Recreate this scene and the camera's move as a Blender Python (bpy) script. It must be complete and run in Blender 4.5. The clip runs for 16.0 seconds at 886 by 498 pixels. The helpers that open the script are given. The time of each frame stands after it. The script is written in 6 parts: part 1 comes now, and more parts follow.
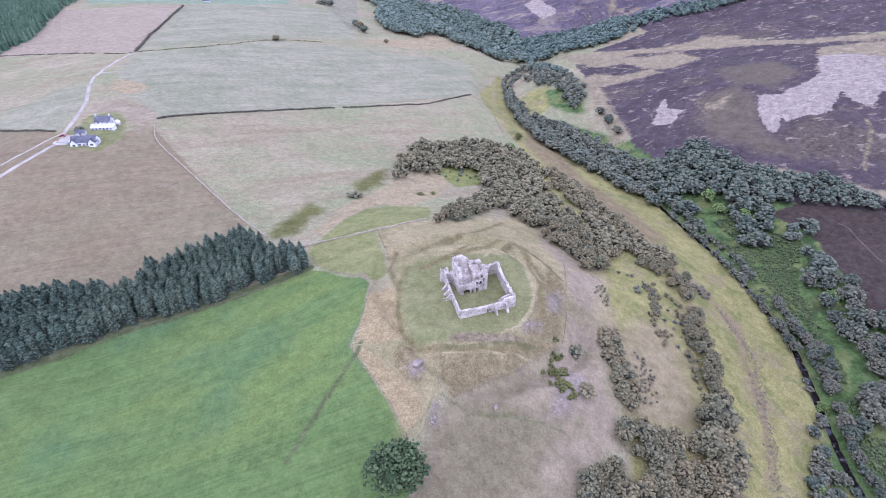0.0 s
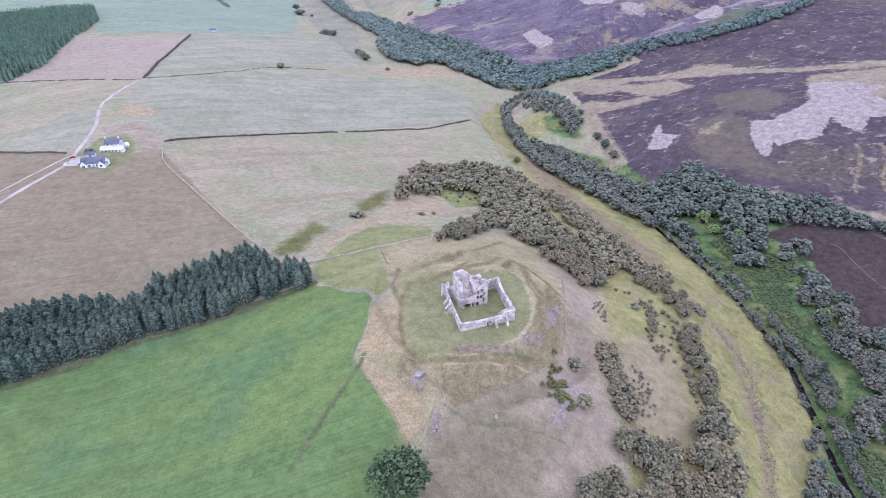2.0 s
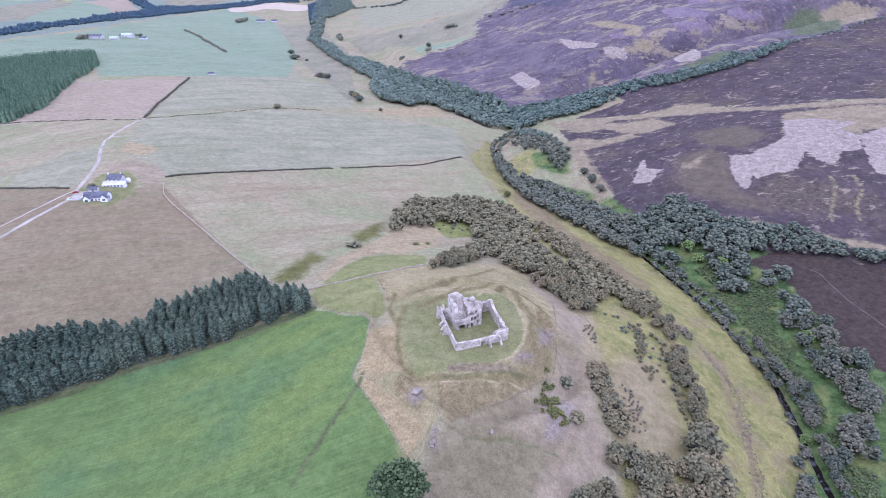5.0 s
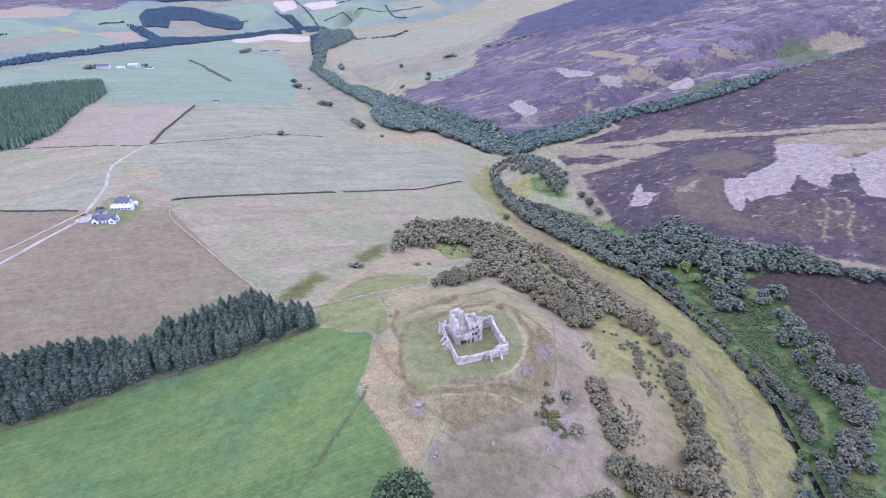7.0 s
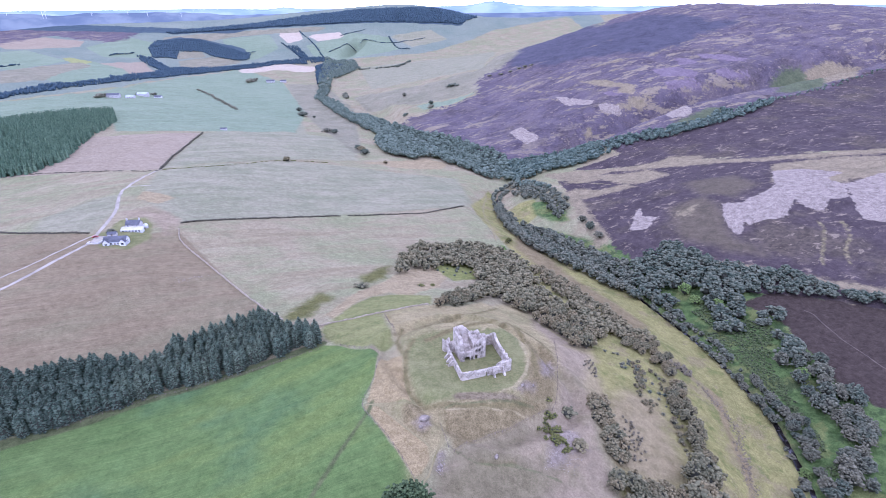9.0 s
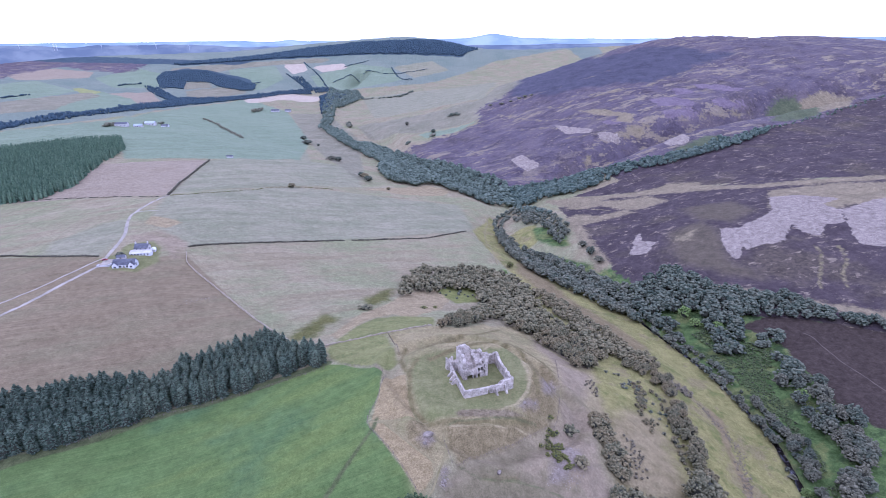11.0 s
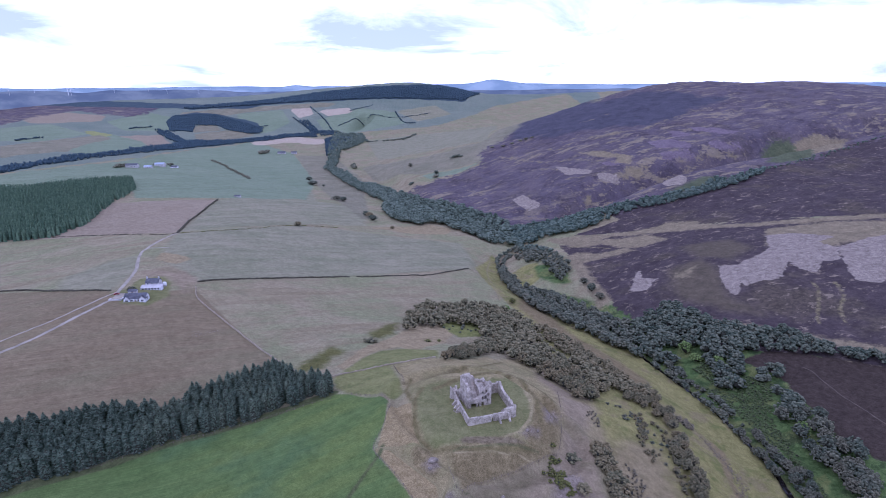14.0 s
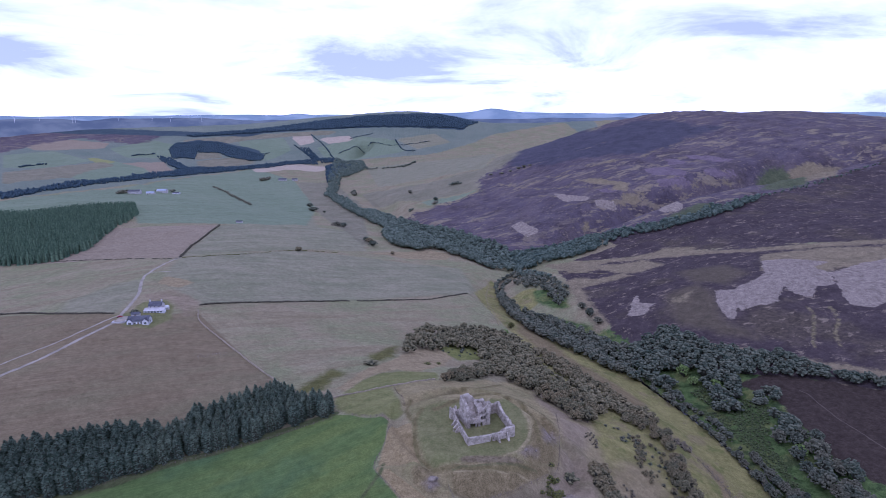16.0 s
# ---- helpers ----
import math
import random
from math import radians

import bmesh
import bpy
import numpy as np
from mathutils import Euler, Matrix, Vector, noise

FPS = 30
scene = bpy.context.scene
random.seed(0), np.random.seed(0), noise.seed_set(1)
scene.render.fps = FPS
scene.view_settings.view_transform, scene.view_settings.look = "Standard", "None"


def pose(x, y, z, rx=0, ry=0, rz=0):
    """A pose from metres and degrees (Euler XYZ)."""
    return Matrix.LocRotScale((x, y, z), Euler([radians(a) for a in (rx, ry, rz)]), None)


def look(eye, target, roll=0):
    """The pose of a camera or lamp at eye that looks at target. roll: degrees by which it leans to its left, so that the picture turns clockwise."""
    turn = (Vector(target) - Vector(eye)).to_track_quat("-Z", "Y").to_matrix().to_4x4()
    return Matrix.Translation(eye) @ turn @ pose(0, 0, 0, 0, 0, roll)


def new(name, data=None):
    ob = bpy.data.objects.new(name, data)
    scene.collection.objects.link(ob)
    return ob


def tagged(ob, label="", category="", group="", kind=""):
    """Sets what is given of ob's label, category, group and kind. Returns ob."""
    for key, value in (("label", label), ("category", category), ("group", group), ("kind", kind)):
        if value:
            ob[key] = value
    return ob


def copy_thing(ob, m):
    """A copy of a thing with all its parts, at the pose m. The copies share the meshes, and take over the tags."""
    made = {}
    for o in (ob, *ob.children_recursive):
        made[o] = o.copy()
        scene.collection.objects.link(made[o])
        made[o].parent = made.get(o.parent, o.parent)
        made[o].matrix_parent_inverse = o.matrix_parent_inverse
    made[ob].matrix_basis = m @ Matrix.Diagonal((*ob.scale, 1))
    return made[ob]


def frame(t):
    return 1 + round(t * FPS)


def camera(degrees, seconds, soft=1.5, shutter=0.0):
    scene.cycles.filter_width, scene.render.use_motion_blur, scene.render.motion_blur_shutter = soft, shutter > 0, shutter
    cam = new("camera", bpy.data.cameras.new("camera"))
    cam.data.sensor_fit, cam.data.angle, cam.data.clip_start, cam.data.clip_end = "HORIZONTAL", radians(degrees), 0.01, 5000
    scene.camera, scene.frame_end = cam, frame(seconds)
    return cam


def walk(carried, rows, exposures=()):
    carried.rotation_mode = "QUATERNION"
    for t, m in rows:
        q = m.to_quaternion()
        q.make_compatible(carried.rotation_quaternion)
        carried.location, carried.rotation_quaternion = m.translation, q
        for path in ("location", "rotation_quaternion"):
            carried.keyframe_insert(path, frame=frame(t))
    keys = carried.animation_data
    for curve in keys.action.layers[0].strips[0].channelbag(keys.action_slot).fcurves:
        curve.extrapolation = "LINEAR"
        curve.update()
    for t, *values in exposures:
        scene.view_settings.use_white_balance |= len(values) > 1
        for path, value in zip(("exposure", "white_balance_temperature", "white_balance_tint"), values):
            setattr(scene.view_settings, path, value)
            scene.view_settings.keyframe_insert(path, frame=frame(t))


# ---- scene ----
cam = camera(78.0, 16.0, soft=0.6)
PATH = [
    (0, (-0.09, 0.00, 150.00), (-1.61, 80.51, 90.71), -0.51),
    (0.5, (-0.27, -2.00, 149.95), (-1.62, 79.23, 91.63), -0.47),
    (1, (-0.47, -4.02, 149.90), (-1.68, 77.91, 92.58), -0.43),
    (1.5, (-0.68, -6.06, 149.85), (-1.94, 76.54, 93.50), -0.37),
    (2, (-0.89, -8.12, 149.81), (-2.27, 75.18, 94.49), -0.34),
    (2.5, (-1.12, -10.19, 149.76), (-2.27, 73.77, 95.46), -0.33),
    (3, (-1.35, -12.28, 149.71), (-2.15, 72.32, 96.40), -0.35),
    (3.5, (-1.59, -14.38, 149.66), (-2.04, 70.85, 97.36), -0.39),
    (4, (-1.83, -16.48, 149.61), (-1.98, 69.38, 98.33), -0.34),
    (6.5, (-3.11, -26.99, 149.32), (-2.78, 61.83, 103.38), -0.28),
    (7, (-3.37, -29.08, 149.26), (-3.05, 60.28, 104.39), -0.33),
    (7.5, (-3.63, -31.17, 149.19), (-3.48, 58.74, 105.41), -0.34),
    (8, (-3.88, -33.24, 149.13), (-3.80, 57.18, 106.43), -0.38),
    (8.5, (-4.14, -35.31, 149.06), (-4.10, 55.62, 107.46), -0.37),
    (9, (-4.38, -37.37, 148.98), (-4.38, 54.10, 108.56), -0.37),
    (11.5, (-5.53, -47.49, 148.62), (-5.87, 46.34, 114.04), -0.37),
    (12, (-5.73, -49.48, 148.55), (-6.21, 44.77, 115.13), -0.37),
    (12.5, (-5.93, -51.46, 148.48), (-6.49, 43.18, 116.21), -0.39),
    (13, (-6.10, -53.44, 148.41), (-6.71, 41.60, 117.31), -0.39),
    (13.5, (-6.27, -55.40, 148.34), (-6.93, 40.02, 118.44), -0.41),
    (14, (-6.42, -57.36, 148.29), (-7.01, 38.44, 119.59), -0.37),
    (14.5, (-6.56, -59.31, 148.23), (-7.10, 36.85, 120.78), -0.32),
    (15, (-6.68, -61.25, 148.18), (-7.08, 35.22, 121.84), -0.34),
    (15.5, (-6.78, -63.19, 148.14), (-7.18, 33.58, 122.96), -0.32),
    (16, (-6.86, -65.14, 148.11), (-7.25, 31.95, 124.14), -0.24),
]
EXPOSURES = [(0, -0.64, 4950, 36), (4, -0.70, 4930, 36), (7, -0.70, 4850, 37.5), (9, -0.72, 4810, 39.5), (12, -1.23, 4750, 39.5), (14.5, -1.76, 4750, 40.5), (16, -1.94, 4770, 41.5)]

walk(cam, [(t, look(eye, target, roll)) for t, eye, target, roll in PATH], EXPOSURES)

# ---- sky and sun ----
world = bpy.data.worlds.new("overcast_sky")
scene.world = world
world.use_nodes = True
SUN_UP, SUN_ROUND = 52, 205


def wire(tree, a, b):
    tree.links.new(a, b)


def build_sky():
    t = world.node_tree
    t.nodes.clear()
    out = t.nodes.new("ShaderNodeOutputWorld")
    bg = t.nodes.new("ShaderNodeBackground")
    sky = t.nodes.new("ShaderNodeTexSky")
    sky.sky_type, sky.sun_disc = "NISHITA", False
    sky.sun_elevation, sky.sun_rotation = radians(SUN_UP), radians(SUN_ROUND)
    co = t.nodes.new("ShaderNodeTexCoord")
    sep = t.nodes.new("ShaderNodeSeparateXYZ")
    wire(t, co.outputs["Generated"], sep.inputs[0])
    low = t.nodes.new("ShaderNodeMath")
    low.operation, low.use_clamp = "MAXIMUM", False
    wire(t, sep.outputs["Z"], low.inputs[0])
    low.inputs[1].default_value = 0.0
    den = t.nodes.new("ShaderNodeMath")
    den.operation = "ADD"
    wire(t, low.outputs[0], den.inputs[0])
    den.inputs[1].default_value = 0.17
    flat = t.nodes.new("ShaderNodeCombineXYZ")
    for k in "XY":
        dv = t.nodes.new("ShaderNodeMath")
        dv.operation = "DIVIDE"
        wire(t, sep.outputs[k], dv.inputs[0])
        wire(t, den.outputs[0], dv.inputs[1])
        wire(t, dv.outputs[0], flat.inputs[k])
    shift = t.nodes.new("ShaderNodeVectorMath")
    shift.operation = "ADD"
    wire(t, flat.outputs[0], shift.inputs[0])
    shift.inputs[1].default_value = CLOUD_SHIFT
    noise_big = t.nodes.new("ShaderNodeTexNoise")
    noise_big.inputs["Scale"].default_value, noise_big.inputs["Detail"].default_value = 0.85, 6.5
    noise_big.inputs["Roughness"].default_value, noise_big.inputs["Distortion"].default_value = 0.62, 0.5
    wire(t, shift.outputs[0], noise_big.inputs["Vector"])
    ridge = noise_big.outputs[0]
    for cx, cy, wx, wy, deep in CLOUD_BANKS:
        off = t.nodes.new("ShaderNodeVectorMath")
        off.operation = "SUBTRACT"
        wire(t, flat.outputs[0], off.inputs[0])
        off.inputs[1].default_value = (cx, cy, 0)
        wide = t.nodes.new("ShaderNodeVectorMath")
        wide.operation = "DIVIDE"
        wire(t, off.outputs[0], wide.inputs[0])
        wide.inputs[1].default_value = (wx, wy, 1)
        far = t.nodes.new("ShaderNodeVectorMath")
        far.operation = "LENGTH"
        wire(t, wide.outputs[0], far.inputs[0])
        fall = t.nodes.new("ShaderNodeMapRange")
        fall.interpolation_type = "SMOOTHSTEP"
        fall.inputs["From Min"].default_value, fall.inputs["From Max"].default_value = 0.0, 1.0
        fall.inputs["To Min"].default_value, fall.inputs["To Max"].default_value = deep, 0.0
        wire(t, far.outputs["Value"], fall.inputs["Value"])
        less = t.nodes.new("ShaderNodeMath")
        less.operation = "SUBTRACT"
        wire(t, ridge, less.inputs[0])
        wire(t, fall.outputs[0], less.inputs[1])
        ridge = less.outputs[0]
    ramp = t.nodes.new("ShaderNodeValToRGB")
    cr = ramp.color_ramp
    cr.elements[0].position, cr.elements[0].color = 0.32, (0.72, 0.78, 0.88, 1)
    cr.elements[1].position, cr.elements[1].color = 0.50, (1.5, 1.52, 1.53, 1)
    mid = cr.elements.new(0.40)
    mid.color = (1.14, 1.19, 1.26, 1)
    wire(t, ridge, ramp.inputs[0])
    gain = t.nodes.new("ShaderNodeVectorMath")
    gain.operation = "SCALE"
    wire(t, ramp.outputs[0], gain.inputs[0])
    glow = t.nodes.new("ShaderNodeMapRange")
    glow.interpolation_type = "SMOOTHSTEP"
    glow.inputs["From Min"].default_value, glow.inputs["From Max"].default_value = 0.0, 0.45
    glow.inputs["To Min"].default_value, glow.inputs["To Max"].default_value = CLOUD_GAIN * 1.75, CLOUD_GAIN
    wire(t, low.outputs[0], glow.inputs["Value"])
    wire(t, glow.outputs[0], gain.inputs["Scale"])
    clear = t.nodes.new("ShaderNodeVectorMath")
    clear.operation = "SCALE"
    wire(t, sky.outputs[0], clear.inputs[0])
    clear.inputs["Scale"].default_value = 0.10
    mix = t.nodes.new("ShaderNodeMix")
    mix.data_type = "RGBA"
    mix.inputs[0].default_value = 0.9
    wire(t, clear.outputs[0], mix.inputs[6])
    wire(t, gain.outputs[0], mix.inputs[7])
    wire(t, mix.outputs[2], bg.inputs["Color"])
    bg.inputs["Strength"].default_value = 1.0
    wire(t, bg.outputs[0], out.inputs["Surface"])


# banks of grey cloud: place and width on the cloud sheet, depth
CLOUD_BANKS = [(-0.2, 3.8, 1.7, 1.9, 0.16), (-2.3, 3.1, 1.0, 0.9, 0.16), (1.9, 3.0, 0.9, 0.8, 0.08)]
CLOUD_SHIFT, CLOUD_GAIN = (4.2, 2.4, 0.0), 2.15
build_sky()
sun = new("sun", bpy.data.lights.new("sun", "SUN"))
sun.data.energy, sun.data.angle, sun.data.color = 1.7, radians(22), (1.0, 0.96, 0.9)
sun.matrix_world = look((-120, -200, 400), (0, 0, 0))


# ---- materials ----
def lin(r, g, b):
    return tuple((c / 255 / 12.92 if c <= 10 else ((c / 255 + 0.055) / 1.055) ** 2.4) for c in (r, g, b)) + (1.0,)


class Nodes:
    """A small builder for node materials."""

    def __init__(self, name, rough=0.95, spec=0.15):
        self.mat = bpy.data.materials.new(name)
        self.mat.use_nodes = True
        self.t = self.mat.node_tree
        self.bsdf = self.t.nodes["Principled BSDF"]
        self.bsdf.inputs["Roughness"].default_value = rough
        self.bsdf.inputs["Specular IOR Level"].default_value = spec
        self.where = self.t.nodes.new("ShaderNodeNewGeometry").outputs["Position"]

    def link(self, a, b):
        self.t.links.new(a, b)

    def noise(self, scale, detail=4.0, rough=0.55, vector=None, distort=0.0):
        n = self.t.nodes.new("ShaderNodeTexNoise")
        n.inputs["Scale"].default_value, n.inputs["Detail"].default_value = scale, detail
        n.inputs["Roughness"].default_value, n.inputs["Distortion"].default_value = rough, distort
        self.link(vector or self.where, n.inputs["Vector"])
        return n.outputs[0]

    def turned(self, degrees, stretch=(1, 1, 1)):
        m = self.t.nodes.new("ShaderNodeMapping")
        m.vector_type = "TEXTURE"
        m.inputs["Rotation"].default_value = (0, 0, radians(degrees))
        m.inputs["Scale"].default_value = tuple(1 / k for k in stretch)
        self.link(self.where, m.inputs["Vector"])
        return m.outputs[0]

    def math(self, op, a, b=0.0, clamp=False):
        n = self.t.nodes.new("ShaderNodeMath")
        n.operation, n.use_clamp = op, clamp
        for k, v in enumerate((a, b)):
            if isinstance(v, (int, float)):
                n.inputs[k].default_value = v
            else:
                self.link(v, n.inputs[k])
        return n.outputs[0]

    def ease(self, v, lo, hi):
        n = self.t.nodes.new("ShaderNodeMapRange")
        n.interpolation_type = "SMOOTHSTEP"
        n.inputs["From Min"].default_value, n.inputs["From Max"].default_value = lo, hi
        self.link(v, n.inputs["Value"])
        return n.outputs[0]

    def mix(self, f, a, b, blend="MIX"):
        n = self.t.nodes.new("ShaderNodeMix")
        n.data_type, n.blend_type = "RGBA", blend
        for k, v in ((0, f), (6, a), (7, b)):
            if isinstance(v, (int, float, tuple)):
                n.inputs[k].default_value = v
            else:
                self.link(v, n.inputs[k])
        return n.outputs[2]

    def attribute(self, name):
        n = self.t.nodes.new("ShaderNodeAttribute")
        n.attribute_name = name
        return n.outputs["Fac"]

    def bump(self, height, strength, distance):
        n = self.t.nodes.new("ShaderNodeBump")
        n.inputs["Strength"].default_value, n.inputs["Distance"].default_value = strength, distance
        self.link(height, n.inputs["Height"])
        self.link(n.outputs[0], self.bsdf.inputs["Normal"])

    def colour(self, c):
        if isinstance(c, tuple):
            self.bsdf.inputs["Base Color"].default_value = c
        else:
            self.link(c, self.bsdf.inputs["Base Color"])
        return self.mat


def plain(name, c1, c2, scale, rough=0.9, bump=0.3, dist=0.05, metal=0.0, spec=0.2):
    n = Nodes(name, rough, spec)
    n.bsdf.inputs["Metallic"].default_value = metal
    big, small = n.noise(scale * 0.2, 3), n.noise(scale, 5)
    f = n.ease(n.math("ADD", n.math("MULTIPLY", big, 0.5), n.math("MULTIPLY", small, 0.5)), 0.35, 0.65)
    if bump:
        n.bump(small, bump, dist)
    return n.colour(n.mix(f, c1, c2))


def foliage(name, dark, light, hue, other, scale=0.9):
    """Leaves: each spray its own shade, each tree its own tint between two hues."""
    n = Nodes(name, 0.9, 0.1)
    info = n.t.nodes.new("ShaderNodeObjectInfo").outputs["Random"]
    isle = n.t.nodes.new("ShaderNodeNewGeometry").outputs["Random Per Island"]
    grain = n.math("ADD", n.math("MULTIPLY", n.noise(scale, 3, 0.6), 0.45), n.math("MULTIPLY", n.noise(scale * 3.4, 3, 0.7), 0.55))
    f = n.ease(n.math("ADD", n.math("MULTIPLY", isle, 0.34), n.math("MULTIPLY", grain, 0.66)), 0.30, 0.70)
    c = n.mix(f, dark, light)
    stand = n.math("ADD", n.math("MULTIPLY", info, 0.6), n.math("MULTIPLY", n.noise(0.11, 1), 0.7))
    tint = n.mix(n.ease(stand, 0.35, 0.95), hue, other)
    c = n.mix(0.45, c, tint)
    n.bump(grain, 1.0, 0.5)
    return n.colour(c)


STONE = plain("weathered_rubble_stone", lin(134, 126, 113), lin(200, 189, 174), 2.2, 0.92, 0.9, 0.18)
DARK_STONE = plain("mossy_field_stone", lin(92, 84, 66), lin(138, 126, 102), 1.6, 0.95, 0.8, 0.12)
DYKE_STONE = plain("lichened_dyke_stone", lin(134, 124, 104), lin(174, 162, 140), 1.6, 0.95, 0.8, 0.12)
PALE_ROCK = plain("pale_quartz_rock", lin(116, 107, 94), lin(166, 154, 138), 1.2, 0.9, 0.8, 0.15)
HARLING = plain("white_harled_wall", lin(205, 205, 208), lin(232, 232, 234), 2.0, 0.9, 0.3, 0.02)
GREY_WALL = plain("grey_granite_wall", lin(176, 172, 170), lin(206, 202, 200), 1.8, 0.9, 0.5, 0.03)
SLATE = plain("grey_slate_roof", lin(74, 76, 82), lin(106, 106, 112), 1.5, 0.7, 0.4, 0.03)
TIN = plain("pale_tin_roof", lin(150, 160, 175), lin(185, 192, 205), 1.0, 0.5, 0.2, 0.02)
GLASS = plain("dark_window_glass", lin(22, 26, 32), lin(40, 46, 54), 0.6, 0.08, 0, 0, 0, 0.6)
WHITE_PAINT = plain("white_paint", lin(214, 214, 214), lin(236, 236, 236), 3.0, 0.5, 0)
RED_PAINT = plain("red_car_paint", lin(150, 40, 36), lin(176, 52, 44), 1.0, 0.35, 0, 0, 0, 0.5)
RUBBER = plain("black_rubber", lin(24, 24, 25), lin(36, 36, 38), 4.0, 0.85, 0)
WOOD = plain("grey_weathered_timber", lin(96, 86, 76), lin(134, 122, 108), 3.0, 0.9, 0.4, 0.01)
BARK = plain("rough_bark", lin(62, 54, 48), lin(96, 86, 78), 2.0, 0.95, 0.8, 0.05)
# dark core colour, painted shade for the gaps deep in the crowns
CROWN_SHADE = plain("painted_crown_shade", lin(48, 50, 42), lin(70, 70, 58), 1.0, 0.95, 0.3, 0.05)
LEAF_BROAD = foliage("broad_leaves", lin(68, 70, 51), lin(156, 148, 112), lin(106, 106, 82), lin(140, 123, 90))
LEAF_GREEN = foliage("dark_green_leaves", lin(49, 59, 48), lin(136, 136, 113), lin(77, 91, 77), lin(124, 117, 95))
LEAF_GLEN = foliage("shady_glen_leaves", lin(46, 61, 54), lin(127, 138, 121), lin(73, 94, 86), lin(110, 119, 99))
LEAF_LIME = foliage("bright_green_leaves", lin(71, 89, 44), lin(139, 157, 90), lin(105, 125, 70), lin(123, 139, 81))
LEAF_UNDER = foliage("rank_undergrowth_leaves", lin(57, 74, 46), lin(114, 125, 81), lin(77, 96, 59), lin(99, 109, 68))
LEAF_OAK = foliage("oak_leaves", lin(41, 54, 35), lin(115, 128, 86), lin(70, 86, 57), lin(90, 103, 68))
LEAF_SPRUCE = foliage("blue_green_spruce_needles", lin(40, 54, 43), lin(136, 149, 126), lin(69, 86, 71), lin(103, 113, 89), 1.4)
LEAF_PLANT = foliage("plantation_needles", lin(54, 76, 61), lin(130, 151, 120), lin(85, 109, 87), lin(111, 130, 99), 1.0)
# far conifers, with blue distance haze painted into the needle colour
LEAF_FAR = foliage("haze_tinted_conifer_needles", lin(46, 60, 70), lin(82, 98, 104), lin(58, 76, 86), lin(74, 90, 96), 0.2)
LEAF_GORSE = foliage("olive_gorse_leaves", lin(66, 72, 36), lin(122, 124, 68), lin(96, 98, 54), lin(110, 106, 64))
LEAF_TWIG = foliage("bare_grey_twigs", lin(104, 98, 80), lin(158, 148, 124), lin(124, 116, 96), lin(142, 132, 108), 2.0)
HEDGE = foliage("brown_green_hedge_leaves", lin(66, 66, 56), lin(116, 112, 94), lin(88, 84, 70), lin(104, 98, 82))


def river_water():
    n = Nodes("peaty_river_water", 0.12, 0.5)
    n.bump(n.noise(0.9, 3), 0.25, 0.1)
    riffle = n.ease(n.noise(0.35, 4), 0.52, 0.68)
    return n.colour(n.mix(riffle, lin(34, 30, 28), lin(96, 92, 96)))


WATER = river_water()


# backdrop hills: the haze of distance is painted in as blue-grey
def haze_blue(name, c1, c2):
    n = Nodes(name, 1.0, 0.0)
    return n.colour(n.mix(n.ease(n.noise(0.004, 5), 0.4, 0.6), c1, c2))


FAR_RIDGE = haze_blue("haze_painted_hills", lin(138, 156, 168), lin(162, 176, 184))
FAR_MOOR = haze_blue("haze_painted_forest_and_moor", lin(100, 110, 122), lin(126, 134, 138))


# ---- the land ----
# swells of the land: centre x, y, radius, height
KNOLL_HILLS = [
    (8, 178, 42, 10), (8, 178, 75, 21), (-260, 10, 95, 20), (-130, 10, 95, 5), (0, 10, 95, 25), (130, 10, 95, -12), (260, 10, 95, -12),
    (-260, 150, 95, 4), (-130, 150, 95, 3), (0, 150, 95, 4), (130, 150, 95, -10), (260, 150, 95, -7), (-260, 270, 95, 11), (-130, 270, 95, 9),
]
DALE_HILLS = [
    (0, 270, 95, 7), (130, 270, 95, 2), (260, 270, 95, -8), (-260, 390, 95, 10), (-130, 390, 95, 2), (0, 390, 95, -1), (130, 390, 95, -13),
    (260, 390, 95, -5), (-260, 510, 95, 14), (-130, 510, 95, -5), (0, 510, 95, 11), (130, 510, 95, -15), (260, 510, 95, 16),
]
FARM_HILLS = [
    (-520, 150, 230, 36), (-560, 500, 230, 3), (-420, 760, 230, 21), (-150, 760, 230, 17), (150, 760, 230, -69), (430, 640, 230, 12),
    (500, 250, 230, -8), (350, 950, 230, 42), (-700, 1100, 230, 31), (0, 1150, 230, -42), (620, 950, 230, -36),
]
FAR_HILLS = [
    (930, 1700, 480, 91), (400, 1600, 480, 85), (1450, 1300, 480, 37), (-350, 1700, 480, -76), (-1150, 1800, 480, 43), (1250, 2350, 480, 160),
    (350, 2500, 480, 25), (-900, 2700, 480, -60), (950, 300, 480, 62), (-1200, 600, 480, 11), (0, -500, 480, 4), (-700, 4000, 800, 150),
    (-2300, 3800, 800, 66), (900, 4300, 800, 139), (2300, 3000, 800, 153), (-2300, 2000, 800, -30), (-3300, 4600, 800, 144), (2600, 4600, 800, 127),
    (300, 3300, 800, -120), (2500, 500, 800, 208), (-2500, 0, 800, 45),
]
RIDGES = [(-130, 4100, 290, 80), (-530, 4150, 300, 42), (-1000, 4200, 260, 20), (1160, 2080, 330, -42), (680, 1850, 190, 26), (1500, 1800, 250, 4), (1250, 1700, 200, -6)]

